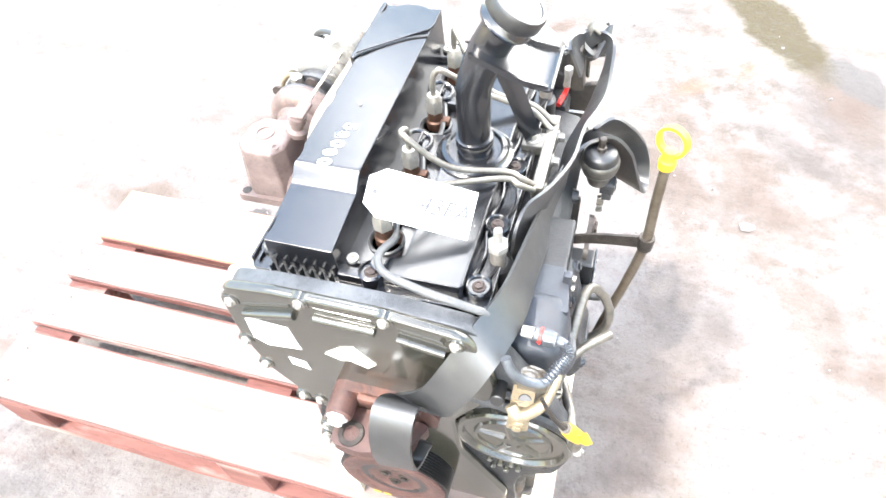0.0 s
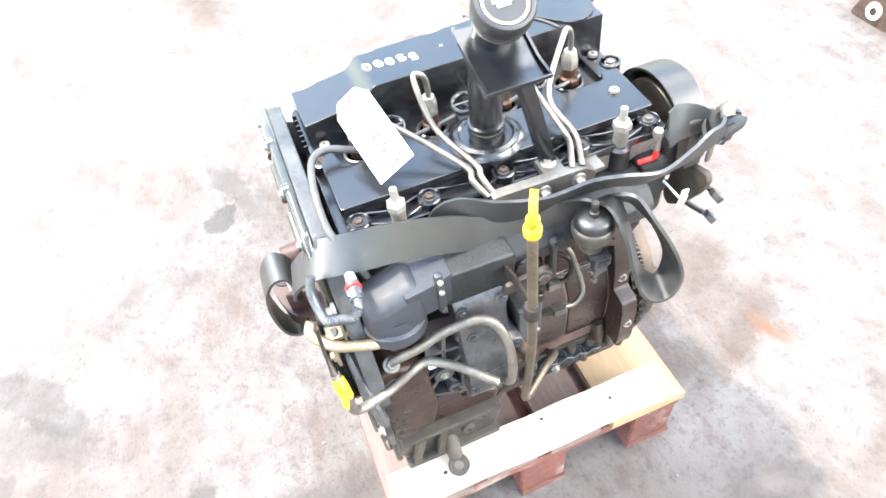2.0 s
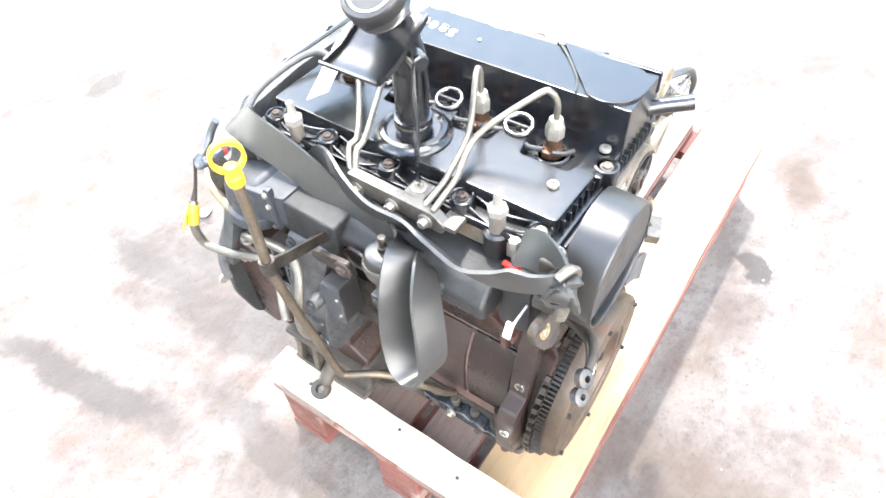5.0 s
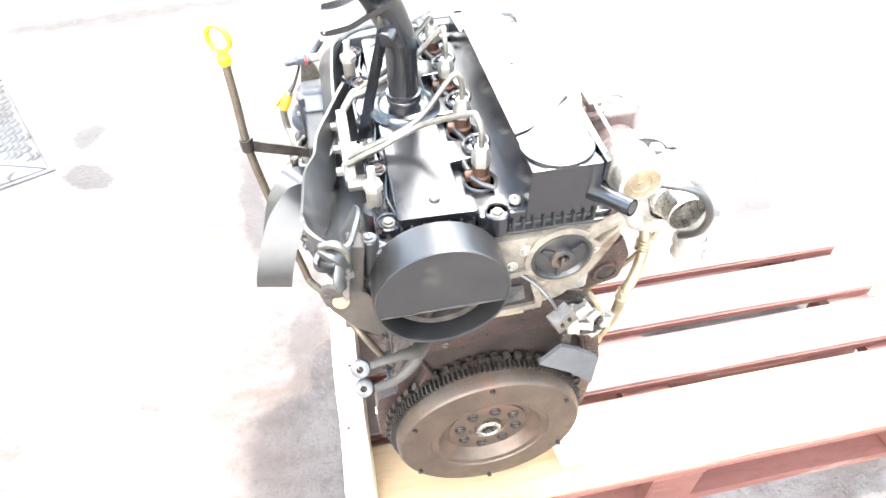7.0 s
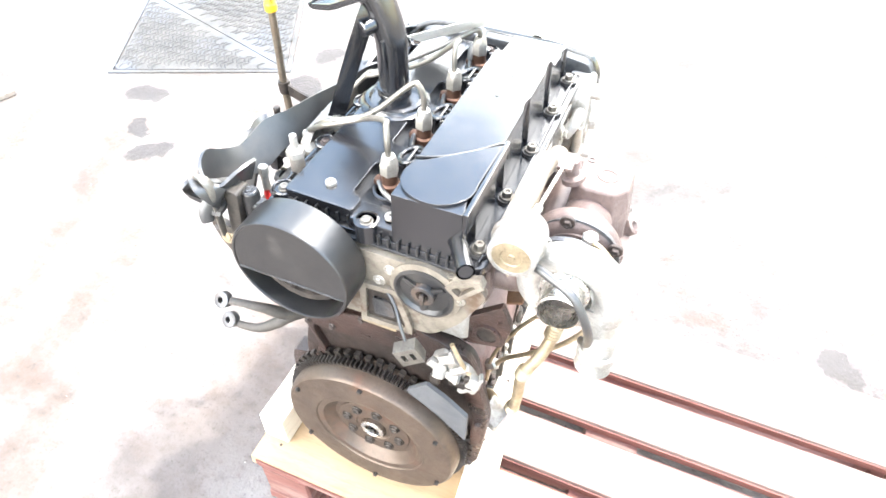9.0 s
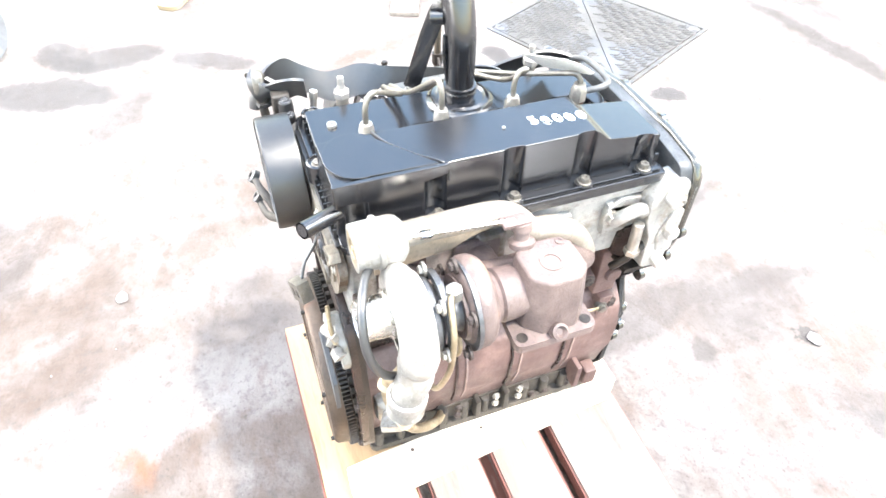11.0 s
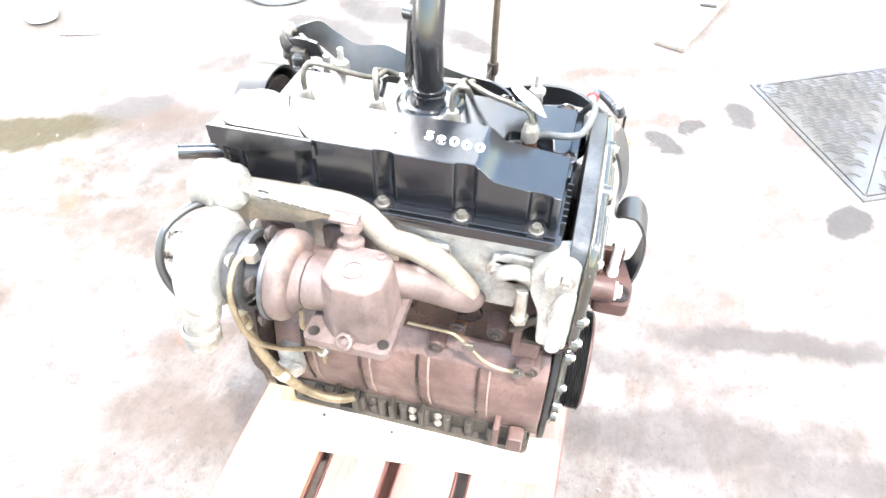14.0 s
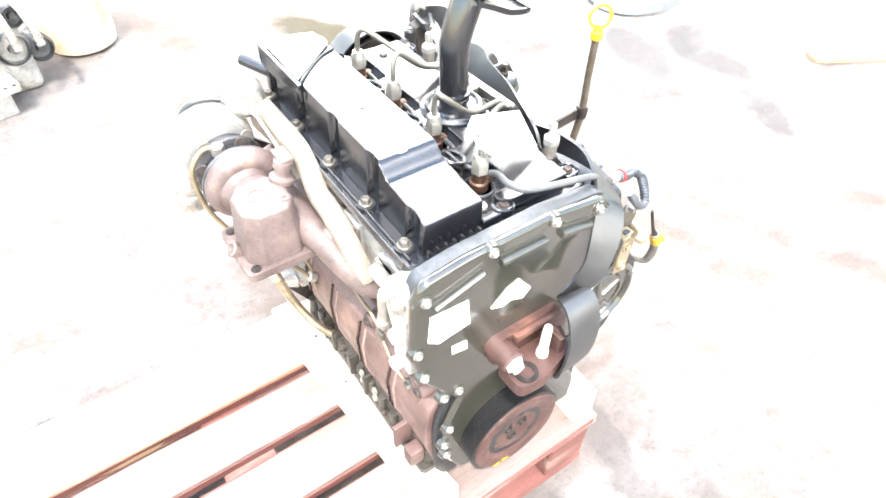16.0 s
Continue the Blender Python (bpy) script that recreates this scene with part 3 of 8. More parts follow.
# casting bosses, core plugs and webs on the exhaust flank
for y, z in ((-0.197, 0.482), (-0.143, 0.551), (-0.190, 0.545), (-0.058, 0.492)):
    bm = bm_new()
    rod(bm, (-0.085, y, z), (-0.125, y, z), 0.016, 0.013, 14)
    part("bolt_boss", bm, BLOCK, block)
for dims in ((-0.118, -0.09, -0.205, -0.165, 0.50, 0.60, 0.006), (-0.128, -0.10, -0.20, -0.175, 0.44, 0.50, 0.006), (-0.150, -0.118, -0.166, -0.156, 0.285, 0.345, 0.003), (-0.146, -0.118, -0.205, -0.18, 0.275, 0.315, 0.005)):
    bm = bm_new()
    box(bm, *dims)
    part("casting_boss", bm, BLOCK, block)

for y, z, x in ((-0.197, 0.482, -0.125), (-0.143, 0.551, -0.125), (-0.088, 0.533, -0.114), (-0.058, 0.492, -0.125)):
    bolt(block, (x, y, z), (-1, 0, 0), 0.007, 0.006, BOLT)
for y in (-0.10, -0.005, 0.09):
    bm = bm_new()
    lathe(bm, (-0.092, y, 0.552), (-1, 0, 0), [(0, 0.0), (0.019, 0.0), (0.019, 0.007), (0.016, 0.009), (0.014, 0.004), (0, 0.004)], 24)
    part("core_plug", bm, BLOCKDARK, block)
# intake flank: starter-side bulge, webs, dark oily face
OILRED = surface("wet_oily_red_iron", (0.012, 0.0064, 0.0064), (0.0279, 0.0144, 0.0135), 24, 0.12, 0.3, grime=0.6, bump=0.4, bump_scale=200)
# the crankcase iron darkened: this flank's shade is put into its dusty brown
BARREL = surface("dusty_brown_shaded_iron", (0.0217, 0.01345, 0.01172), (0.04939, 0.03226, 0.02772), 20, 0.32, 0.55, grime=0.7, bump=0.5, bump_scale=260,
                 stain=(0.022, 0.013, 0.013), stain_scale=11, stain_at=0.52, stain_soft=0.15, stain_rough=0.28)
def barrel(y0, y1, out, material, label):
    """A length of the rounded crankcase wall on the intake flank."""
    bm = bm_new()
    prism(bm, [(x + out, z) for x, z in crankcase() if x > 0 and 0.33 < z < 0.50] + [(0.08, 0.34), (0.08, 0.48)], "y", y0, y1)
    soften(bm, 0.003, 50)
    return part("barrel", bm, material, block, label)
recess = barrel(-0.03, 0.0965, 0.0045, BARREL, "dusty brown half-round crankcase wall")
barrel(0.1005, 0.172, 0.0035, OILRED, "oil-wet dark crankcase wall")
# pale uneven line along the top of the wall
bm = bm_new()
for k in range(16):
    y = 0.050 + 0.0075 * k
    rod(bm, (0.096, y, 0.483 + 0.0012 * math.sin(k * 2.1)), (0.096, y + 0.0085, 0.483 + 0.0012 * math.sin((k + 1) * 2.1)), 0.0028, None, 8)
part("sealant_bead", bm, ALUDULL, recess, "pale uneven bead along the crankcase wall")
bm = bm_new()
prism(bm, rounded([(0.085, 0.090), (0.118, 0.172), (0.085, 0.172)], 0.004), "z", 0.538, 0.552)
prism(bm, rounded([(0.085, 0.545), (0.115, 0.545), (0.108, 0.50), (0.085, 0.49)], 0.004), "y", 0.150, 0.158)
soften(bm, 0.003, 45)
part("gusset", bm, PRIMER, block, "red-brown casting gusset")
bm = bm_new()
prism(bm, rounded([(0.02, 0.263), (0.165, 0.263), (0.165, 0.280), (0.150, 0.284), (0.140, 0.279), (0.124, 0.288), (0.112, 0.282), (0.098, 0.291), (0.083, 0.283), (0.066, 0.290), (0.045, 0.281), (0.02, 0.284)], 0.004), "x", 0.112, 0.134)
soften(bm, 0.003, 40)
part("oil_rail", bm, surface("blue_grey_wet_aluminium", (0.018, 0.022, 0.028), (0.046, 0.052, 0.062), 30, 0.15, 0.35, metal=0.3, grime=0.6, bump=0.4), recess, "dark blue-grey oil-wet aluminium rail")
bm = bm_new()
tube(bm, [(0.1345, y, z) for y, z in ((0.022, 0.283), (0.045, 0.280), (0.066, 0.289), (0.083, 0.282), (0.098, 0.290), (0.112, 0.281), (0.124, 0.287), (0.140, 0.278), (0.150, 0.283), (0.164, 0.279))], 0.0012, 6)
part("gasket_line", bm, ALUDULL, recess, "squeezed-out grey gasket line")
for y in (0.04, 0.076, 0.13):
    bolt(recess, (0.134, y, 0.270), (1, 0, 0), 0.0055, 0.007, STEEL if y == 0.076 else BOLT)
bm = bm_new()
tube(bm, [(0.119, 0.160, 0.345), (0.121, 0.162, 0.32), (0.121, 0.164, 0.28), (0.120, 0.165, 0.256)], [0.010, 0.0105, 0.0105, 0.0085], 14)
part("bolt_column", bm, BARREL, recess)
bm = bm_new()
prism(bm, rounded([(0.07, 0.60), (0.088, 0.585), (0.106, 0.540), (0.118, 0.50), (0.125, 0.462), (0.126, 0.436), (0.154, 0.428), (0.159, 0.405), (0.1605, 0.335), (0.156, 0.312), (0.07, 0.305)], 0.006), "y", 0.176, 0.2035)
soften(bm, 0.004, 45)
for x, y in ((0.148, 0.188), (0.128, 0.192)):
    rod(bm, (x, y, 0.300), (x, y, 0.318), 0.008, 0.010, 12)
rear_lug = part("starter_flange", bm, BARREL, block, "brown cast starter flange with two bolt bores")
for x, y, z, n in ((0.1253, 0.191, 0.456, (1, 0, 0.1)), (0.1603, 0.190, 0.374, (1, 0, 0))):
    bm = bm_new()
    lathe(bm, (x, y, z), n, [(0.0050, -0.012), (0.0050, 0.0012), (0.0076, 0.0012), (0.0080, -0.001)], 20)
    part("bolt_hole", bm, BRIGHT, rear_lug, "bright worn rim of a bolt bore")
    # dark disc in the rim paints the shade inside the bore
    bm = bm_new()
    lathe(bm, (x, y, z), n, [(0, 0.0006), (0.0050, 0.0006), (0.0050, -0.002), (0, -0.002)], 20)
    part("bore", bm, RUBBER, rear_lug)

# ladder frame and oil pan rail
bm = bm_new()
prism(bm, rounded([(-0.130, -0.215), (0.150, -0.215), (0.150, -0.05), (0.128, -0.03), (0.128, 0.205), (-0.130, 0.205)], 0.012), "z", 0.248, 0.262)
prism(bm, rounded([(-0.118, -0.21), (0.135, -0.21), (0.115, -0.03), (0.115, 0.2), (-0.118, 0.2)], 0.01), "z", 0.262, 0.300)
for k in range(11):
    y = -0.19 + 0.038 * k
    rod(bm, (-0.121, y, 0.25), (-0.121, y, 0.298), 0.009, 0.008, 10)
    if y > -0.04:
        rod(bm, (0.120, y, 0.25), (0.120, y, 0.298), 0.009, 0.008, 10)
ladder = part("ladder_frame", bm, LADDER, E0, "grimy dark ladder frame over the crankcase")
for k, y in enumerate((-0.062, -0.018, 0.052)):
    for z in (0.280, 0.302):
        bolt(ladder, (-0.128, y, z), (-1, 0, 0), 0.0055, 0.004, STEEL if k < 2 else BOLT, washer=1.25)
for y0, y1 in ((-0.04, -0.03), (0.012, 0.022), (0.075, 0.088), (0.11, 0.122)):
    bm = bm_new()
    prism(bm, rounded([(y0, 0.262), (y1, 0.262), (y1, 0.312), (y0 + 0.002, 0.316)], 0.003), "x", -0.136, -0.118)
    soften(bm, 0.002, 45)
    part("web", bm, LADDER, ladder)
for y in (-0.16, -0.115, -0.09):
    bolt(ladder, (-0.128, y, 0.268), (-1, 0, 0), 0.0045, 0.004, BOLT, washer=1.3)
for k in range(2):
    bolt(ladder, (0.128, -0.03 + 0.03 * k, 0.285), (1, 0, 0), 0.006, 0.006, BOLT, washer=1.3)

# ribbed accessory foot at the front of the intake flank
bm = bm_new()
prism(bm, rounded([(-0.228, 0.352), (-0.232, 0.290), (-0.205, 0.262), (-0.130, 0.252), (-0.085, 0.256), (-0.058, 0.272), (-0.048, 0.312), (-0.056, 0.352)], 0.014), "x", 0.105, 0.184)
soften(bm, 0.010, 45, 3)
foot = part("accessory_foot", bm, surface("grimy_grey_foot", (0.021, 0.01932, 0.01848), (0.05635, 0.05145, 0.04802), 20, 0.34, 0.6, metal=0.2, grime=0.85, bump=0.5, bump_scale=240,
             stain=(0.085, 0.048, 0.03), stain_scale=15, stain_at=0.58, stain_soft=0.14), E0, "rounded grey cast foot caked with grime")
bm = bm_new()
prism(bm, rounded([(-0.222, 0.350), (-0.056, 0.350), (-0.050, 0.372), (-0.090, 0.400), (-0.120, 0.404), (-0.212, 0.392)], 0.008), "x", 0.105, 0.178)
soften(bm, 0.005, 45, 3)
part("foot_flange", bm, BLOCKDARK, foot)
for y0, y1 in ((-0.212, -0.196), (-0.172, -0.160)):
    bm = bm_new()
    prism(bm, rounded([(y0, 0.274), (y0 + 0.012, 0.274), (y1 + 0.012, 0.346), (y1, 0.346)], 0.003), "x", 0.176, 0.197)
    soften(bm, 0.003, 45)
    part("rib", bm, LADDER, foot)
for z0, z1 in ((0.262, 0.274), (0.342, 0.354)):
    bm = bm_new()
    box(bm, 0.165, 0.196, -0.222, -0.060, z0, z1, 0.004)
    part("rib", bm, LADDER, foot)
for y, z, r in ((-0.112, 0.300, 0.012), (-0.085, 0.325, 0.008)):
    bm = bm_new()
    lathe(bm, (0.182, y, z), (1, 0, 0), [(0, 0), (r, 0), (r * 0.9, 0.006), (r * 0.5, 0.007), (r * 0.45, 0.002), (0, 0.002)], 18)
    part("foot_boss", bm, LADDER, foot)
bm = bm_new()
tube(bm, [(0.165, -0.145, 0.30), (0.19, -0.145, 0.272), (0.205, -0.145, 0.258)], [0.016, 0.013, 0.012], 10)
lathe(bm, (0.214, -0.145, 0.246), (0.35, 0, 0.9), [(0.008, 0), (0.017, 0), (0.018, 0.006), (0.017, 0.013), (0.008, 0.013)], 20, closed=True)
part("lug", bm, LADDER, foot)

# rear plate behind the flywheel
OILBLACK = surface("oil_blackened_iron", (0.012, 0.009, 0.008), (0.030, 0.020, 0.016), 20, 0.3, 0.55, grime=0.6, bump=0.5, bump_scale=260)
OUT = rounded([(-0.135, 0.60), (-0.145, 0.575), (-0.168, 0.46), (-0.16, 0.34), (-0.12, 0.27), (0.10, 0.27), (0.118, 0.33), (0.118, 0.40), (0.100, 0.465), (0.086, 0.505),
               (0.104, 0.552), (0.092, 0.585), (0.0, 0.610), (-0.06, 0.622)], 0.012)
bm = bm_new()
prism(bm, OUT, "y", 0.204, 0.212)
plate = part("bell_housing_plate", bm, OILBLACK, E0, "rust-brown bell housing face of the block with cast webs")
bm = bm_new()
ring_prism(bm, OUT, [(x * 0.88, 0.43 + (z - 0.43) * 0.88) for x, z in OUT], "y", 0.210, 0.2225)
soften(bm, 0.002, 50)
part("plate_rim", bm, BLOCKDARK, plate)
for poly_ in ([(0.104, 0.545), (0.060, 0.548), (0.0, 0.558), (-0.060, 0.562), (-0.125, 0.556), (-0.135, 0.590), (-0.062, 0.616), (0.0, 0.604), (0.092, 0.580)],
              [(-0.118, 0.560), (-0.142, 0.560), (-0.158, 0.490), (-0.140, 0.480)]):
    bm = bm_new()
    prism(bm, rounded(poly_, 0.004), "y", 0.210, 0.2215)
    soften(bm, 0.002, 45)
    part("web", bm, BLOCKDARK, plate)
for x, z in ((0.096, 0.556), (0.059, 0.560), (-0.13, 0.582), (-0.155, 0.45), (0.011, 0.600), (-0.148, 0.33)):
    bolt(plate, (x, 0.2225, z), (0, 1, 0), 0.0042, 0.004, BOLT, washer=1.3)
bm = bm_new()
box(bm, -0.040, 0.007, 0.2222, 0.227, 0.6065, 0.6115, 0.001)
part("gasket_edge", bm, BRASS, plate)

# flywheel
bm = bm_new()
lathe(bm, (0, 0.214, CRANK_Z), (0, 1, 0), [(0.0, 0.0), (0.138, 0.0), (0.1385, 0.028), (0.137, 0.042), (0.133, 0.046), (0.120, 0.0465), (0.090, 0.0462), (0.088, 0.0440),
      (0.079, 0.043), (0.075, 0.037), (0.071, 0.034), (0.066, 0.028), (0.020, 0.028), (0.019, 0.034), (0.013, 0.034), (0.012, 0.014), (0, 0.014)], 72)
flywheel = part("flywheel", bm, WORN, E0, "brown worn steel flywheel with rusty face")
bm = bm_new()
lathe(bm, (0, 0.242, CRANK_Z), (0, 1, 0), [(0.012, 0), (0.0185, 0), (0.019, 0.008), (0.017, 0.0095), (0.013, 0.0095), (0.012, 0.008)], 32, closed=True)
part("pilot_bore", bm, BRIGHT, flywheel, "bright machined pilot bore")
bm = bm_new()
lathe(bm, (0, 0.240, CRANK_Z), (0, 1, 0), [(0.022, 0.001), (0.0575, 0.001), (0.059, 0.004), (0.057, 0.0055), (0.030, 0.0055), (0.028, 0.0035), (0.022, 0.0035)], 48, closed=True)
part("crank_flange", bm, WORN, flywheel, "worn brown crankshaft flange ring")
for k in range(8):
    t = 2 * math.pi * k / 8 + 0.2
    bolt(flywheel, (0.044 * math.cos(t), 0.2455, CRANK_Z + 0.044 * math.sin(t)), (0, 1, 0), 0.007, 0.005, GEAR, washer=1.25, six=False)
for k in range(6):
    t = 2 * math.pi * k / 6 + 0.5
    bm = bm_new()
    rod(bm, (0.127 * math.cos(t), 0.255, CRANK_Z + 0.127 * math.sin(t)), (0.127 * math.cos(t), 0.2655, CRANK_Z + 0.127 * math.sin(t)), 0.004, 0.0035, 10)
    part("dowel", bm, GEAR, flywheel)
bm = bm_new()
N = 126
prof = []
for k in range(N):
    for f, r in ((0.0, 0.1395), (0.22, 0.1455), (0.5, 0.1455), (0.72, 0.1395)):
        t = 2 * math.pi * (k + f) / N
        prof.append((r * math.cos(t), CRANK_Z + r * math.sin(t)))
inner = [(0.130 * math.cos(2 * math.pi * i / (4 * N)), CRANK_Z + 0.130 * math.sin(2 * math.pi * i / (4 * N))) for i in range(4 * N)]
rows = [[bm.verts.new((x, y, z)) for x, z in p] for p, y in ((inner, 0.226), (prof, 0.226), (prof, 0.238), (inner, 0.238))]
for a, c in zip(rows, rows[1:]):
    for k in range(4 * N):
        j = (k + 1) % (4 * N)
        bm.faces.new((a[k], a[j], c[j], c[k]))
part("ring_gear", bm, GEAR, flywheel, "dark toothed starter ring")
bm = bm_new()
lathe(bm, (0, 0.205, CRANK_Z), (0, 1, 0), [(0.10, 0.012), (0.134, 0.012), (0.134, 0.019), (0.10, 0.019)], 60, closed=True)
for k in range(54):
    t = 2 * math.pi * k / 54
    c, s = math.cos(t), math.sin(t)
    lo = bmesh.ops.create_cube(bm, size=1)
    for v in lo["verts"]:
        rr, tt, yy = 0.1405 + v.co.x * 0.020, v.co.z * 0.0085, 0.2205 + v.co.y * 0.008
        v.co = Vector((c * rr - s * tt, yy, CRANK_Z + s * rr + c * tt))
part("trigger_ring", bm, GEAR, flywheel)

# crank pulley
bm = bm_new()
lathe(bm, (0, -0.262, CRANK_Z), (0, -1, 0), [(0.0, 0.013), (0.026, 0.013), (0.030, 0.016), (0.050, 0.017), (0.056, 0.020), (0.062, 0.022), (0.076, 0.022), (0.079, 0.020), (0.079, 0.016), (0.0, 0.0)], 56)
pulley = part("crank_pulley", bm, PRIMER, E0, "rusty red crankshaft pulley with a black ribbed belt track")
bm = bm_new()
pr = [(0.04, 0.0)]
for k in range(10):
    pr += [(0.0835, 0.0 + k * 0.004), (0.0795, 0.002 + k * 0.004)]
pr += [(0.0835, 0.040), (0.04, 0.040)]
lathe(bm, (0, -0.239, CRANK_Z), (0, -1, 0), pr, 56, closed=True)
part("belt_track", bm, MATT, pulley)
for k in range(3):
    t = 2 * math.pi * k / 3 + 0.4
    bolt(pulley, (0.017 * math.cos(t), -0.275, CRANK_Z + 0.019 * math.sin(t)), (0, -1, 0), 0.006, 0.005, GEAR)
    # dark peg on the face, painted as the shade of a drilled hole
    bm = bm_new()
    rod(bm, (0.041 * math.cos(t + 1), -0.277, CRANK_Z + 0.041 * math.sin(t + 1)), (0.041 * math.cos(t + 1), -0.2798, CRANK_Z + 0.041 * math.sin(t + 1)), 0.0045, None, 12)
    part("balance_hole", bm, GEAR, pulley)
bm = bm_new()
for dx in (-0.035, -0.018):
    box(bm, dx - 0.006, dx + 0.006, -0.2855, -0.2842, 0.297, 0.300, 0)
part("paint_mark", bm, YELLOW, pulley)

# cylinder head
bm = bm_new()
prism(bm, rounded([(-0.128, -0.205), (0.118, -0.205), (0.118, 0.212), (-0.128, 0.212)], 0.01), "z", 0.618, 0.741)
soften(bm, 0.003, 50)
for y in (-0.15, -0.06, 0.03, 0.12):
    box(bm, -0.138, -0.12, y - 0.02, y + 0.02, 0.66, 0.715, 0.006)
box(bm, -0.134, -0.12, -0.2, 0.21, 0.722, 0.74, 0.003)
box(bm, 0.115, 0.126, -0.2, 0.205, 0.715, 0.74, 0.003)
head = part("cylinder_head", bm, ALU, E0, "stained cast aluminium cylinder head")
bm = bm_new()
prism(bm, rounded([(0.118, 0.61), (0.118, 0.735), (-0.136, 0.735), (-0.15, 0.72), (-0.12, 0.66), (-0.085, 0.62)], 0.015), "y", 0.212, 0.222)
lathe(bm, (-0.078, 0.215, 0.70), (0, 1, 0), [(0.0, 0), (0.043, 0), (0.043, 0.010), (0.036, 0.012), (0.034, 0.003), (0, 0.003)], 40)
rear_face = part("head_rear_face", bm, TANALU, head)
bm = bm_new()
fo = [(0.004, 0.684), (-0.045, 0.688), (-0.062, 0.630), (-0.062, 0.614), (0.007, 0.611)]
fi = [(-0.004, 0.676), (-0.039, 0.679), (-0.053, 0.630), (-0.052, 0.622), (-0.001, 0.620)]
ring_prism(bm, fo, fi, "y", 0.2205, 0.2275)
part("window_frame", bm, TANALU, rear_face)
bm = bm_new()
prism(bm, fi, "y", 0.2200, 0.2225)
part("window_recess", bm, GEAR, rear_face)
bm = bm_new()
prism(bm, rounded([(-0.010, 0.660), (-0.036, 0.660), (-0.040, 0.634), (-0.012, 0.630)], 0.004), "y", 0.2215, 0.2262)
part("water_plug", bm, ALUDULL, rear_face)
bm = bm_new()
ring_prism(bm, [(-0.104, 0.726), (-0.113, 0.738), (-0.142, 0.751), (-0.147, 0.742), (-0.120, 0.710)], [(-0.111, 0.726), (-0.117, 0.732), (-0.136, 0.742), (-0.138, 0.740), (-0.120, 0.718)], "y", 0.218, 0.230)
part("corner_web", bm, TANALU, rear_face)
bm = bm_new()
lathe(bm, (-0.078, 0.2222, 0.70), (0, 1, 0), [(0.0, 0.0), (0.0355, 0.0), (0.0365, 0.0062), (0.0330, 0.0068), (0.0300, 0.0022), (0.0, 0.0018)], 40)
for k in range(3):
    t = 2 * math.pi * k / 3 + 0.5
    tube(bm, [(-0.078 + 0.008 * math.cos(t), 0.2245, 0.70 + 0.008 * math.sin(t)), (-0.078 + 0.029 * math.cos(t), 0.2245, 0.70 + 0.029 * math.sin(t))], [0.0075, 0.0055], 8, 3, flat=0.5)
part("camshaft_seal", bm, MATT, rear_face, "black oily camshaft seal recess")
bm = bm_new()
lathe(bm, (-0.078, 0.2240, 0.70), (0, 1, 0), [(0.005, 0), (0.0145, 0.0), (0.0145, 0.006), (0.0135, 0.0075), (0.0080, 0.0075), (0.005, 0.003)], 28, closed=True)
box(bm, -0.0800, -0.0755, 0.226, 0.2335, 0.687, 0.703, 0.001)
part("camshaft_end", bm, ALUDULL, rear_face)
for x, z in ((-0.118, 0.702), (-0.020, 0.692), (-0.035, 0.715)):
    bolt(rear_face, (x, 0.222, z), (0, 1, 0), 0.005, 0.004, STEEL)
bm = bm_new()
prism(bm, rounded([(-0.104, 0.612), (-0.118, 0.652), (-0.164, 0.694), (-0.178, 0.660), (-0.170, 0.620), (-0.130, 0.608)], 0.006), "y", 0.196, 0.207)
soften(bm, 0.002, 50)
lathe(bm, (-0.150, 0.206, 0.638), (0, 1, 0), [(0.012, 0.0), (0.018, 0.0), (0.017, 0.0045), (0.0125, 0.0045)], 24, closed=True)
outlet = part("water_outlet_flange", bm, BLOCKDARK, head, "dark iron water outlet flange")
# dark disc for the shade inside the port
bm = bm_new()
lathe(bm, (-0.150, 0.2075, 0.638), (0, 1, 0), [(0, 0), (0.0122, 0), (0.0122, 0.0008), (0, 0.0008)], 24)
part("outlet_port", bm, GEAR, outlet)

# cam cover
bm = bm_new()
prism(bm, rounded([(-0.142, -0.206), (0.128, -0.206), (0.128, 0.214), (-0.142, 0.214)], 0.014), "z", 0.741, 0.752)
soften(bm, 0.002, 50)
for x in (-0.141, -0.1325):
    box(bm, x - 0.0015, x + 0.0015, -0.198, 0.206, 0.752, 0.757, 0.001)
cover = part("cam_cover", bm, PLASTIC, E0, "glossy black plastic cam cover with white handwritten figures")
INJ = (-0.145, -0.048, 0.049, 0.145)
poly = [(0.099, -0.196), (0.104, 0.204), (0.016, 0.206), (0.016, 0.182), (0.028, 0.178)]
for y in reversed(INJ):
    poly += [(0.030, y + 0.028), (0.030, y - 0.026), (-0.004, y - 0.031)]
    if y > -0.1:
        poly += [(-0.004, y - 0.064)]
poly += [(-0.004, -0.188), (0.01, -0.196)]
bm = bm_new()
prism(bm, rounded(poly, 0.006, 3), "z", 0.752, 0.773)
soften(bm, 0.0025, 50)
deck = part("cover_deck", bm, PLASTIC, cover)
bm = bm_new()
box(bm, -0.040, 0.034, -0.196, 0.186, 0.751, 0.760, 0.002)
box(bm, -0.036, 0.018, 0.180, 0.212, 0.751, 0.768, 0.003)
box(bm, -0.036, 0.010, -0.203, -0.188, 0.751, 0.766, 0.003)
part("injector_trough", bm, PLASTIC, cover)
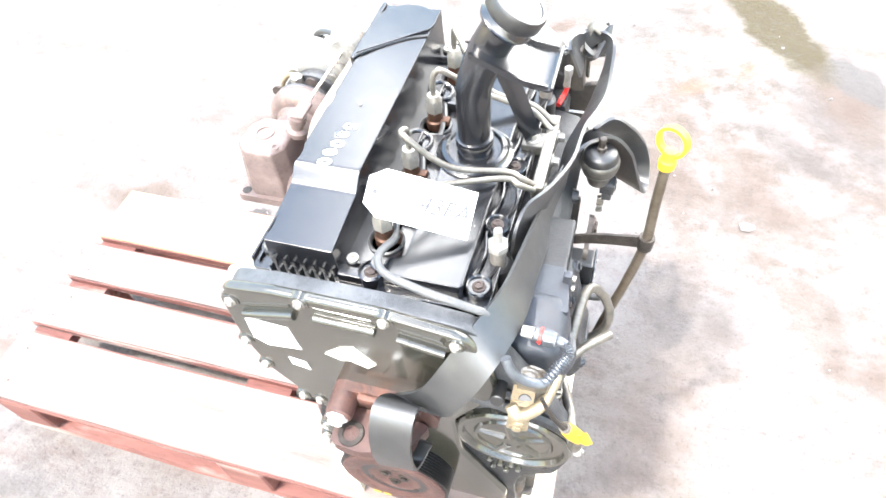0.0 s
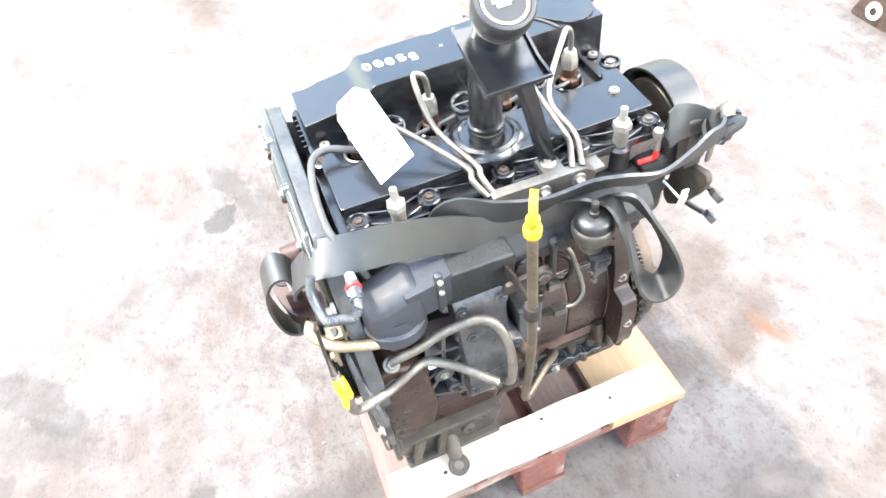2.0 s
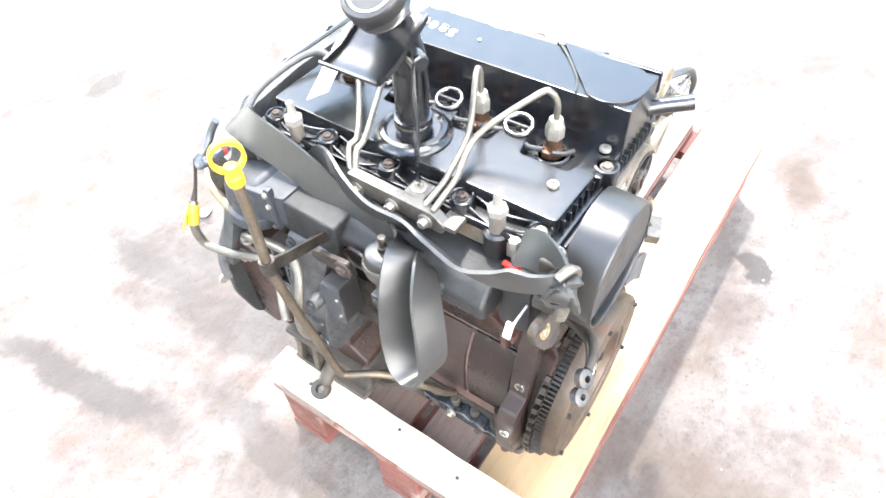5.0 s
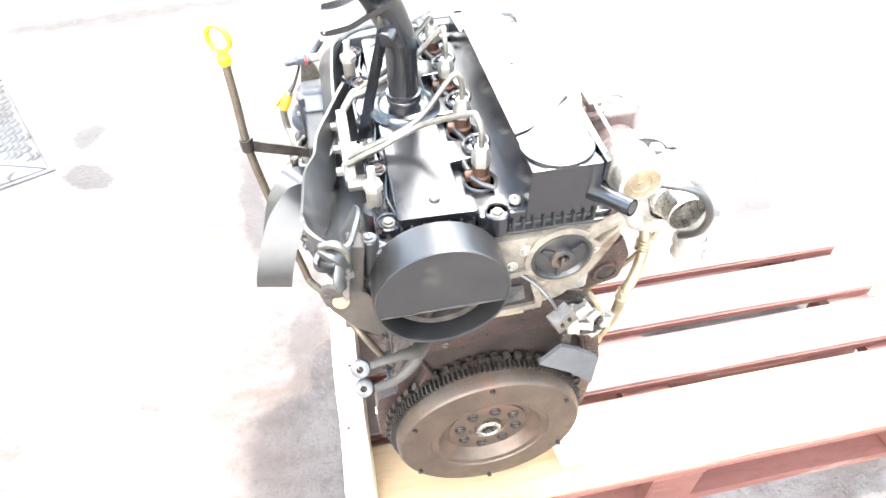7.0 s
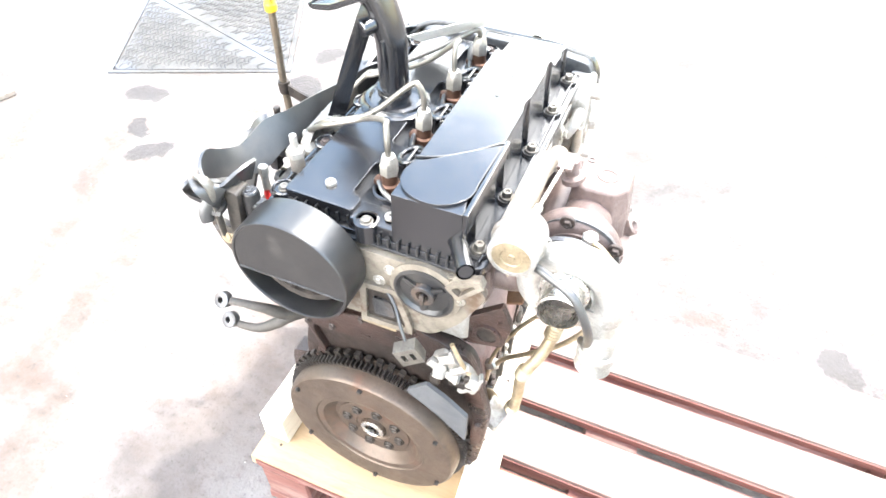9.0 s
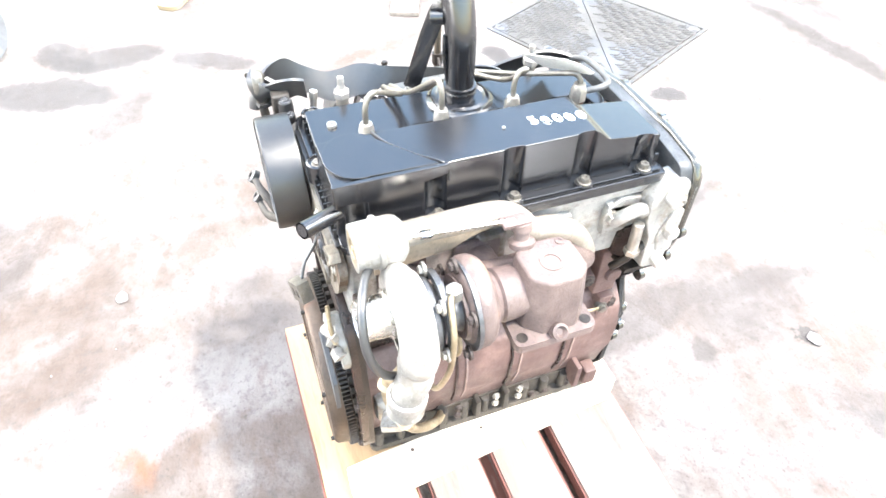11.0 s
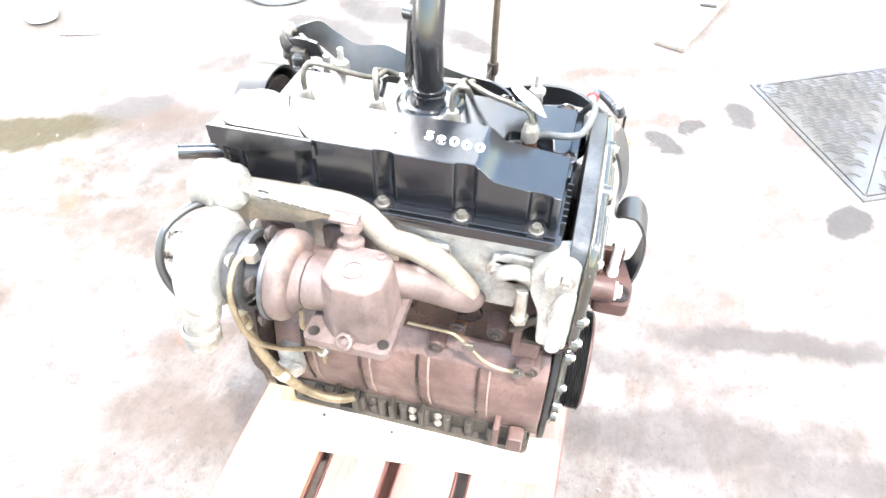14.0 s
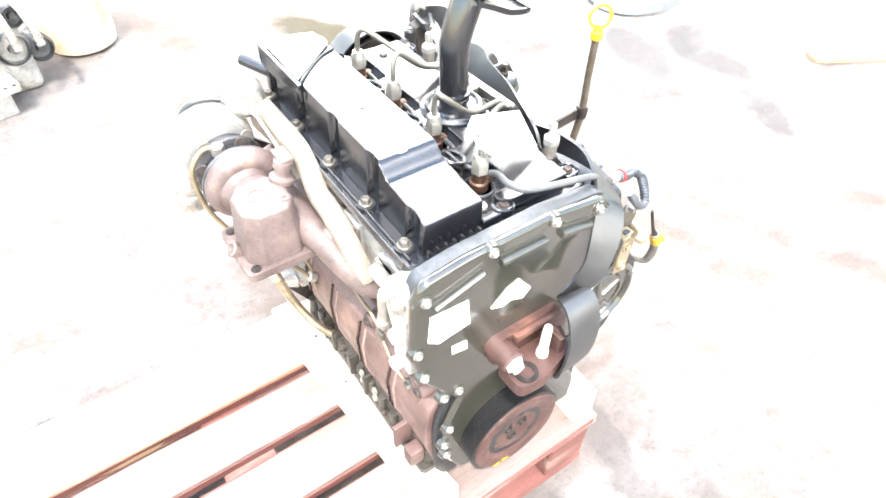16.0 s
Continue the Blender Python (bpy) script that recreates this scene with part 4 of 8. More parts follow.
# the long box over the exhaust camshaft, scalloped round its bolts
XB = (-0.176, -0.091, 0.003, 0.098, 0.189)
poly = [(-0.034, 0.213), (-0.034, -0.198), (-0.117, -0.198)]
for y in XB:
    poly += [(-0.117, y - 0.013)] + [(-0.117 + 0.013 * math.sin(math.pi * k / 8), y - 0.013 * math.cos(math.pi * k / 8)) for k in range(1, 8)] + [(-0.117, y + 0.013)]
poly += [(-0.117, 0.213)]
bm = bm_new()
prism(bm, poly, "z", 0.752, 0.821)
for y in [-0.100 - 0.003 * k for k in range(10)]:
    bmesh.ops.bisect_plane(bm, geom=bm.verts[:] + bm.edges[:] + bm.faces[:], plane_co=(0, y, 0), plane_no=(0, 1, 0))
for v in bm.verts:
    if v.co.z > 0.8 and -0.1169 < v.co.x < -0.09:
        v.co.x = -0.117 + 0.22 * (v.co.x + 0.117)
for v in bm.verts:
    if v.co.z > 0.8:
        if v.co.y < -0.1005:
            q = min(1, (-0.100 - v.co.y) / 0.027)
            v.co.z -= 0.017 * q * q * (3 - 2 * q) + 0.12 * max(0, -0.127 - v.co.y)
        v.co.x += 0.003 if v.co.x < -0.07 else -0.002
soften(bm, 0.003, 35)
part("cover_ridge", bm, PLASTIC, cover)
a0 = math.atan2(0.156 - 0.177, -0.035 + 0.074)
poly = [(-0.074 + 0.0405 * math.cos(a0 + (math.pi * 1.22) * k / 24), 0.177 + 0.0365 * math.sin(a0 + (math.pi * 1.22) * k / 24)) for k in range(25)] + [(-0.1155, 0.094)]
bm = bm_new()
prism(bm, poly, "z", 0.820, 0.8245)
soften(bm, 0.0012, 50)
part("breather_cap", bm, PLASTIC, cover, "teardrop breather lid on the cover")
bm = bm_new()
prism(bm, [(0.2145, 0.8235), (0.2145, 0.797), (0.172, 0.794), (0.125, 0.803), (0.084, 0.811), (0.084, 0.8235)], "x", -0.1205, -0.1145)
soften(bm, 0.0015, 50)
part("lid_skirt", bm, PLASTIC, cover)
bm = bm_new()
tube(bm, [(-0.036, 0.148, 0.8222), (-0.06, 0.138, 0.8222), (-0.09, 0.114, 0.8222), (-0.1155, 0.088, 0.8215), (-0.1185, 0.084, 0.80)], 0.0016, 6)
part("seam_lip", bm, MATT, cover)
bm = bm_new()
box(bm, -0.125, 0.105, 0.2125, 0.219, 0.741, 0.745, 0.001)
part("cover_lip", bm, MATT, cover)
def comb(x, w, y0, y1, z0, z1):
    bm = bm_new()
    box(bm, x - w, x + w, y0, y1, z0, z1, 0)
    part("comb_rib", bm, MATT, cover)
for k in range(11):
    x = -0.112 + k * 0.0115
    comb(x, 0.0012, 0.2135, 0.2175, 0.742, 0.758)
    if k < 7:
        comb(x, 0.0012, -0.2065, -0.201, 0.745, 0.762)
for k in range(6):
    comb(0.022 + k * 0.0135, 0.0012, 0.2045, 0.2075, 0.752, 0.764)
bm = bm_new()
tube(bm, [(-0.105, 0.205, 0.778), (-0.115, 0.22, 0.782), (-0.128, 0.242, 0.786), (-0.134, 0.252, 0.788)], 0.0095, 16, ends=False)
tube(bm, [(-0.134, 0.252, 0.788), (-0.115, 0.22, 0.782)], 0.0075, 16, 2)
part("breather_spout", bm, PLASTIC, cover)
for k, (digit, dx) in enumerate((("5", 0.002), ("8", -0.0015), ("0", 0.0005), ("0", -0.001), ("0", 0.0))):
    lettering(digit, 0.021, Matrix.Translation((-0.0745 + dx - 0.0014 * k, -0.040 - 0.0150 * k, 0.8213)) @ Matrix(((0, 1, 0, 0), (-1, 0, 0, 0), (0, 0, 1, 0), (0, 0, 0, 1))), CHALK, cover, "handwritten_digit", 0.0004, -0.1 - 0.05 * (k % 2), 0.0006)
for y in XB:
    bm = bm_new()
    lathe(bm, (-0.1265, y, 0.748), (0, 0, 1), [(0, 0), (0.0125, 0), (0.0115, 0.008), (0.0, 0.008)], 20)
    part("bolt_boss", bm, MATT, cover)
    bolt(cover, (-0.1265, y, 0.757), (0, 0, 1), 0.0062, 0.008, PIPE, washer=1.4)
for y in (-0.181, -0.096, -0.003, 0.097, 0.192):
    bm = bm_new()
    lathe(bm, (0.113, y, 0.742), (0, 0, 1), [(0, 0), (0.0145, 0), (0.0142, 0.020), (0.0128, 0.0215), (0.0115, 0.0205), (0.0112, 0.0185), (0, 0.0185)], 28)
    part("bolt_boss", bm, PLASTIC, cover)
    bolt(cover, (0.113, y, 0.7605), (0, 0, 1), 0.0056, 0.005, PIPE if y > 0.15 else BOLT, washer=1.3)
for y0, y1 in ((-0.181, -0.096), (-0.096, -0.003), (-0.003, 0.097), (0.097, 0.192)):
    bm = bm_new()
    m_ = (y0 + y1) / 2
    tube(bm, [(0.1035, y0 + 0.012, 0.760), (0.1085, m_, 0.757), (0.1035, y1 - 0.012, 0.760)], 0.0018, 6)
    tube(bm, [(0.119, y0 + 0.013, 0.757), (0.1245, m_, 0.751), (0.119, y1 - 0.013, 0.757)], 0.0018, 6)
    part("cover_rib", bm, PLASTIC, cover)
for x, y, z, mt in ((-0.003, 0.209, 0.768, PIPE), (0.0, -0.192, 0.766, BOLT)):
    bm = bm_new()
    lathe(bm, (x, y, 0.745), (0, 0, 1), [(0, 0), (0.014, 0), (0.014, z - 0.743), (0.0115, z - 0.742), (0.011, z - 0.745), (0, z - 0.745)], 24)
    part("bolt_boss", bm, PLASTIC, cover)
    bolt(cover, (x, y, z - 0.001), (0, 0, 1), 0.0060, 0.005, mt, washer=1.3)
for x, y, z in ((0.059, 0.176, 0.7735), (-0.026, 0.196, 0.770), (-0.024, -0.182, 0.768), (-0.0745, -0.0, 0.8215)):
    s = 0.0042 if z < 0.8 else 0.0014
    bm = bm_new()
    lathe(bm, (x, y, z), (0, 0, 1), [(0, 0), (s * 1.6, 0), (s * 1.5, s * .8), (s, s * .9), (s * .5, s * .9), (s * .4, s * .2), (0, s * .2)], 18)
    part("screw", bm, STEEL, cover)

# injectors, pipes to the rail, leak-off hoses
for k, y in enumerate(INJ):
    bm = bm_new()
    lathe(bm, (0.0, y, 0.758), (0, 0, 1), [(0, 0), (0.0205, 0), (0.0205, 0.004), (0.018, 0.005), (0.016, 0.002), (0.0, 0.002)], 28)
    inj = part("injector", bm, RUBBER, E0, "diesel injector with a copper body and steel pipe nut")
    bm = bm_new()
    lathe(bm, (0.0, y, 0.759), (0, 0, 1), [(0, 0), (0.0118, 0), (0.0118, 0.012), (0.0095, 0.014), (0.0095, 0.026), (0, 0.026)], 22)
    box(bm, 0.006, 0.019, y - 0.006, y + 0.006, 0.765, 0.775, 0.003)
    part("injector_body", bm, COPPER, inj)
    bm = bm_new()
    lathe(bm, (0.0, y, 0.784), (0, 0, 1), [(0, 0), (0.0095, 0.0), (0.0110, 0.002), (0.0110, 0.016), (0.0092, 0.019)], 6)
    lathe(bm, (0.0, y, 0.802), (0, 0, 1), [(0.0092, 0), (0.0088, 0.003), (0.0075, 0.0075), (0.0, 0.0085)], 20)
    part("union_nut", bm, STEEL, inj)
    bm = bm_new()
    tube(bm, [(0.012, y + 0.004, 0.772), (0.004, y + 0.028, 0.771), (-0.008, y + 0.052, 0.768), (0.012, y + 0.068, 0.769), (0.012, y + 0.09, 0.772)] if k < 3 else
         [(0.012, y + 0.004, 0.772), (0.002, y + 0.014, 0.768), (-0.012, y + 0.02, 0.764)], 0.0032, 8)
    part("leak_off_hose", bm, RUBBER, inj)
PIPES = (((0, INJ[0]), (0.012, INJ[0] + 0.018), (0.058, -0.085), (0.122, -0.047), (0.142, -0.036), 0.849),
         ((0, INJ[1]), (0.004, INJ[1] - 0.016), (0.050, -0.060), (0.122, -0.036), (0.142, -0.028), 0.848),
         ((0, INJ[2]), (0.016, INJ[2] + 0.004), (0.060, 0.072), (0.118, 0.078), (0.144, 0.070), 0.848),
         ((0, INJ[3]), (0.012, INJ[3] - 0.018), (0.060, 0.083), (0.118, 0.088), (0.146, 0.082), 0.848))
for a, b_, c, d, e, top in PIPES:
    bm = bm_new()
    dz = 0.020 if a[1] < -0.1 else 0.0
    tube(bm, [(a[0], a[1], 0.805), (a[0] + 0.0005, a[1], 0.828 - dz * 0.7), (a[0] + (b_[0] - a[0]) * .35, a[1] + (b_[1] - a[1]) * .35, 0.842 - dz),
              (b_[0], b_[1], 0.841 - dz), (c[0], c[1], 0.802), (d[0] - 0.012, d[1], 0.7835), (d[0] + 0.004, d[1], 0.777), (e[0], e[1], 0.760)], 0.0036, 10)
    part("fuel_pipe", bm, PIPE, E0, "bent grey steel fuel pipe")
for y in (-0.098, 0.0, 0.097):
    bm = bm_new()
    tube(bm, [(-0.006 + 0.0145 * math.cos(t), y + 0.016 * math.sin(t), 0.778 - 0.004 * math.cos(t)) for t in (2 * math.pi * k / 12 for k in range(13))], 0.0030, 8, 3)
    rod(bm, (-0.006, y - 0.014, 0.778), (-0.006, y + 0.014, 0.778), 0.0022, None, 8)
    rod(bm, (-0.006, y, 0.758), (-0.006, y, 0.778), 0.0035, None, 8)
    part("hose_clip", bm, PLASTIC, E0)
# rail clamp bar with its bolts
bm = bm_new()
prism(bm, rounded([(-0.034, 0.741), (0.096, 0.735), (0.100, 0.748), (0.084, 0.760), (-0.034, 0.764)], 0.005), "x", 0.138, 0.152)
soften(bm, 0.002, 50)
rail = part("pipe_clamp_bar", bm, PIPE, E0, "bare grey steel pipe clamp bar")
for y in (-0.02, 0.03, 0.075):
    bolt(rail, (0.152, y, 0.746), (1, 0, 0), 0.0058, 0.009, STEEL)
bm = bm_new()
box(bm, 0.112, 0.146, 0.036, 0.064, 0.744, 0.7605, 0.003)
part("clamp_tab", bm, PIPE, rail)
bm = bm_new()
box(bm, 0.125, 0.15, 0.09, 0.112, 0.742, 0.750, 0.002)
part("clamp_tab", bm, PIPE, rail)
bolt(rail, (0.125, 0.049, 0.7605), (0, 0, 1), 0.0058, 0.008, STEEL)

# sensors standing beside the cover
for y in (-0.137, 0.147):
    bm = bm_new()
    lathe(bm, (0.123, y, 0.715), (0, 0, 1), [(0, 0), (0.0145, 0), (0.0145, 0.030), (0.011, 0.033), (0.0, 0.033)], 20)
    glow = part("glow_sensor", bm, MATT, E0, "steel threaded sensor in a black boss")
    bm = bm_new()
    lathe(bm, (0.123, y, 0.745), (0, 0, 1), [(0, 0), (0.0088, 0), (0.0088, 0.030), (0, 0.030)], 18)
    part("sensor_sleeve", bm, TAUPE, glow)
    bm = bm_new()
    lathe(bm, (0.123, y, 0.773), (0, 0, 1), [(0, 0), (0.0115, 0), (0.0115, 0.008), (0.006, 0.0125), (0.0055, 0.0125)], 6)
    lathe(bm, (0.123, y, 0.783), (0, 0, 1), [(0.0058, 0), (0.0052, 0.006), (0.0042, 0.008), (0.0048, 0.011), (0.0044, 0.019), (0.0, 0.020)], 16)
    part("sensor_tip", bm, PALE, glow)

# oil filler
bm = bm_new()
lathe(bm, (0.064, -0.002, 0.771), (0, 0, 1), [(0, 0), (0.046, 0), (0.046, 0.004), (0.041, 0.0065), (0.039, 0.011), (0.034, 0.0125), (0.031, 0.009), (0.029, 0.009), (0, 0.009)], 48)
filler = part("oil_filler", bm, PLASTIC, E0, "tall black oil filler neck with a screw cap")
NECK = [(0.064, -0.002, 0.772), (0.064, -0.001, 0.80), (0.064, 0.0, 0.845), (0.066, 0.001, 0.872), (0.080, 0.002, 0.912), (0.098, 0.004, 0.944)]
bm = bm_new()
tube(bm, NECK, [0.0190, 0.0190, 0.0195, 0.020, 0.0205, 0.0205], 28, 8)
lathe(bm, (0.064, -0.001, 0.787), (0, 0, 1), [(0.018, 0), (0.0222, 0.001), (0.0222, 0.004), (0.0212, 0.006), (0.0222, 0.008), (0.022, 0.012), (0.018, 0.013)], 32)
tilt = Vector((0.52, 0.02, 0.85)).normalized()
ctop = Vector((0.097, 0.004, 0.943))
lathe(bm, ctop, tilt, [(0.020, 0), (0.028, 0.001), (0.029, 0.004), (0.027, 0.006), (0.025, 0.012), (0.024, 0.014)], 36)
tube(bm, [(0.064, 0.016, 0.80), (0.064, 0.022, 0.84), (0.066, 0.022, 0.87)], 0.003, 8)
neck = part("filler_neck", bm, PLASTIC, filler)
u, v, a = frame_of(tilt)
bm = bm_new()
lathe(bm, ctop, tilt, [(0.0, 0.013), (0.0285, 0.013), (0.0310, 0.016), (0.0310, 0.026), (0.0290, 0.0295), (0.0255, 0.030), (0.0245, 0.0285), (0.0, 0.0285)], 48)
cap = part("filler_cap", bm, MATT, filler, "black screw cap with a printed oil can sign")
bm = bm_new()
lathe(bm, ctop + a * 0.0283, tilt, [(0.0205, 0), (0.0232, 0), (0.0232, 0.0008), (0.0205, 0.0008)], 48, closed=True)
# oil can sign: body, spout, drop
ex = Vector((0, 1, 0)); ey = (a.cross(ex)).normalized(); ey = -ey if ey.z < 0 else ey
def sign(poly):
    lo_ = [bm.verts.new(ctop + a * 0.0284 + ex * p[0] + ey * p[1]) for p in poly]
    hi_ = [bm.verts.new(ctop + a * 0.0292 + ex * p[0] + ey * p[1]) for p in poly]
    bm.faces.new(lo_); bm.faces.new(hi_)
    for k in range(len(poly)):
        j = (k + 1) % len(poly)
        bm.faces.new((lo_[k], lo_[j], hi_[j], hi_[k]))
sign([(-0.009, -0.004), (0.005, -0.004), (0.006, 0.001), (0.012, 0.004), (0.011, 0.0055), (0.003, 0.003), (-0.009, 0.003)])
sign([(-0.009, 0.001), (-0.0125, 0.001), (-0.0125, 0.004), (-0.011, 0.004), (-0.011, 0.0025), (-0.009, 0.0025)])
sign([(-0.003, 0.003), (0.0, 0.003), (0.0, 0.0055), (-0.003, 0.0055)])
sign([(0.0135, -0.001), (0.015, 0.0), (0.0142, 0.002), (0.0128, 0.0)])
part("oil_sign", bm, CREAM, cap)
# drip shield below the cap, a bent plate, and its flat strut
bm = bm_new()
ribbon(bm, [((0.070, 0.0, 0.927), (0, 0.033, 0)), ((0.097, 0.0, 0.915), (0, 0.0335, 0)), ((0.124, 0.0, 0.903), (0, 0.034, 0)), ((0.149, -0.001, 0.900), (0, 0.035, 0)), ((0.153, -0.001, 0.905), (0, 0.035, 0))], 0.0025, 4)
for s in (-1, 1):
    pts = [(0.070, 0.933), (0.097, 0.921), (0.124, 0.909), (0.149, 0.905), (0.149, 0.899), (0.124, 0.902), (0.097, 0.914), (0.070, 0.926)]
    prism(bm, pts, "y", s * 0.0335 - 0.0015, s * 0.0335 + 0.0015)
part("drip_shield", bm, PLASTIC, filler)
bm = bm_new()
tube(bm, [(0.083, 0.016, 0.905), (0.088, 0.026, 0.885), (0.104, 0.036, 0.835), (0.122, 0.046, 0.775), (0.126, 0.049, 0.764)], 0.0115, 4, 6, flat=0.28)
rod(bm, (0.078, 0.018, 0.888), (0.086, 0.034, 0.886), 0.010, None, 18)
part("strut", bm, PLASTIC, filler)

# timing cover and the front of the engine
bm = bm_new()
prism(bm, rounded([(-0.146, 0.764), (-0.156, 0.742), (-0.156, 0.655), (-0.146, 0.595), (-0.130, 0.582), (0.235, 0.56), (0.228, 0.585), (0.195, 0.655), (0.150, 0.728), (0.118, 0.764), (0.03, 0.773), (-0.09, 0.772)], 0.010), "y", -0.236, -0.216)
soften(bm, 0.003, 50)
front = part("timing_case", bm, surface("grimy_grey_case_casting", (0.045, 0.048, 0.053), (0.105, 0.107, 0.112), 16, 0.3, 0.5, metal=0.35, grime=0.6, bump=0.4, bump_scale=330), E0, "grimy grey timing case joining head and block")
bm = bm_new()
prism(bm, rounded([(-0.128, 0.5595), (-0.116, 0.525), (-0.100, 0.505), (-0.120, 0.44), (-0.122, 0.40), (-0.118, 0.29), (-0.10, 0.256),
                   (0.176, 0.256), (0.170, 0.34), (0.180, 0.395), (0.222, 0.43), (0.240, 0.50), (0.235, 0.5595)], 0.012), "y", -0.236, -0.226)
soften(bm, 0.003, 50)
part("lower_case", bm, INTAKE, E0, "dark oily lower timing case")
bm = bm_new()
face = [(-0.148, 0.768), (-0.162, 0.742), (-0.164, 0.655), (-0.150, 0.588), (-0.112, 0.525), (-0.09, 0.495), (-0.115, 0.43), (-0.105, 0.33), (-0.08, 0.275),
        (0.16, 0.275), (0.162, 0.33), (0.10, 0.46), (0.095, 0.56), (0.15, 0.655), (0.138, 0.735), (0.112, 0.764), (0.03, 0.776), (-0.09, 0.776)]
prism(bm, rounded(face, 0.01), "y", -0.2475, -0.234)
soften(bm, 0.006, 45, 4)
tcover = part("timing_cover", bm, TIMING, E0, "dark painted timing cover with a torn sticker and paler blotches")
TCB = [(-0.146, 0.742), (-0.058, 0.768), (0.033, 0.766), (0.106, 0.750), (-0.157, 0.655), (-0.148, 0.60), (-0.117, 0.525), (-0.093, 0.523), (-0.105, 0.43), (-0.113, 0.39), (-0.108, 0.355)]
for a, b_ in zip(TCB[:3], TCB[1:4]):
    bm = bm_new()
    A, B = Vector((a[0], -0.249, a[1] - 0.022)), Vector((b_[0], -0.249, b_[1] - 0.022))
    d = (B - A).normalized()
    tube(bm, [A + d * 0.012, A + d * 0.03, B - d * 0.03, B - d * 0.012], 0.0055, 10)
    tube(bm, [A + d * 0.014 + Vector((0, 0.004, 0.016)), B - d * 0.014 + Vector((0, 0.004, 0.016))], 0.004, 8)
    part("flange_bead", bm, TIMING, tcover)
for x, z in TCB:
    bm = bm_new()
    lathe(bm, (x, -0.240, z), (0, -1, 0), [(0, 0), (0.0115, 0), (0.0105, 0.0085), (0, 0.0085)], 20)
    part("bolt_boss", bm, TIMING, tcover)
    bolt(tcover, (x, -0.2485, z), (0, -1, 0), 0.0048, 0.005, STEEL, washer=1.4)
bm = bm_new()
prism(bm, [(-0.140, 0.712), (-0.088, 0.708), (-0.083, 0.662), (-0.128, 0.655), (-0.143, 0.668)], "y", -0.2482, -0.2474)
prism(bm, [(-0.108, 0.634), (-0.086, 0.630), (-0.084, 0.612), (-0.107, 0.617)], "y", -0.2482, -0.2474)
part("torn_sticker", bm, PAPER, tcover)
bm = bm_new()
prism(bm, [(-0.052, 0.668), (-0.030, 0.690), (-0.012, 0.697), (0.010, 0.668), (-0.002, 0.655), (-0.022, 0.664), (-0.034, 0.660)], "y", -0.2492, -0.2474)
part("torn_label", bm, surface("yellowed_paper", (0.6, 0.56, 0.46), (0.72, 0.69, 0.6), 60, 0.7, 0.85, bump=0.3, bump_scale=300), tcover)

# engine mount bracket
bm = bm_new()
prism(bm, rounded([(-0.052, 0.560), (0.075, 0.552), (0.080, 0.585), (0.06, 0.606), (-0.045, 0.606)], 0.008), "y", -0.260, -0.2475)
prism(bm, rounded([(-0.045, -0.262), (0.07, -0.262), (0.05, -0.30), (-0.005, -0.316), (-0.045, -0.312)], 0.012), "z", 0.545, 0.566)
box(bm, 0.03, 0.042, -0.298, -0.258, 0.55, 0.596, 0.004)
box(bm, -0.02, 0.06, -0.268, -0.255, 0.592, 0.606, 0.004)
mount = part("engine_mount", bm, PRIMER, E0, "rusty red-brown engine mount bracket")
bm = bm_new()
rod(bm, (-0.038, -0.245, 0.588), (-0.038, -0.288, 0.588), 0.0185, 0.0165, 24)
part("mount_tube", bm, PRIMER, mount)
bm = bm_new()
lathe(bm, (-0.0385, -0.288, 0.588), (0, -1, 0), [(0, 0), (0.013, 0), (0.013, 0.003), (0.009, 0.0045), (0.009, 0.0095), (0, 0.0095)], 6)
part("mount_bolt", bm, WHITE, mount)
bm = bm_new()
lathe(bm, (-0.022, -0.296, 0.566), (0, 0, 1), [(0.0095, -0.01), (0.0165, 0), (0.016, 0.002), (0.010, 0.002), (0.0095, -0.002)], 24)
part("mount_eye", bm, GEAR, mount)
bm = bm_new()
lathe(bm, (0.014, -0.285, 0.566), (0.03, 0, 1), [(0, 0), (0.0085, 0), (0.0085, 0.008), (0.0068, 0.01), (0.0062, 0.05), (0.0052, 0.056), (0.0, 0.057)], 16)
part("mount_stud", bm, WHITE, mount)

# round pump cover with spokes, on the intake side of the timing case
bm = bm_new()
C = (0.166, -0.236, 0.532)
lathe(bm, C, (0, -1, 0), [(0, 0), (0.072, 0.0), (0.072, 0.008), (0.069, 0.011), (0.064, 0.011), (0.061, 0.006), (0.050, 0.006), (0.048, 0.009), (0.045, 0.009), (0.044, 0.0065), (0.012, 0.0065), (0.011, 0.010), (0, 0.010)], 48)
for k in range(5):
    t = 2 * math.pi * k / 5 + 0.5
    tube(bm, [(C[0] + 0.011 * math.cos(t), -0.242, C[2] + 0.011 * math.sin(t)), (C[0] + 0.045 * math.cos(t), -0.242, C[2] + 0.045 * math.sin(t))], [0.006, 0.004], 8, 3)
pump = part("pump_cover", bm, TIMING, E0, "round dark pump cover with cast spokes")
for k in range(5):
    t = 2 * math.pi * k / 5
    bolt(pump, (C[0] + 0.078 * math.cos(t), -0.237, C[2] + 0.078 * math.sin(t)), (0, -1, 0), 0.005, 0.005, STEEL)
bm = bm_new()
tube(bm, [(0.085, -0.236, 0.625), (0.12, -0.242, 0.632), (0.16, -0.243, 0.628), (0.20, -0.24, 0.608), (0.232, -0.235, 0.57), (0.238, -0.232, 0.535)], 0.0075, 8)
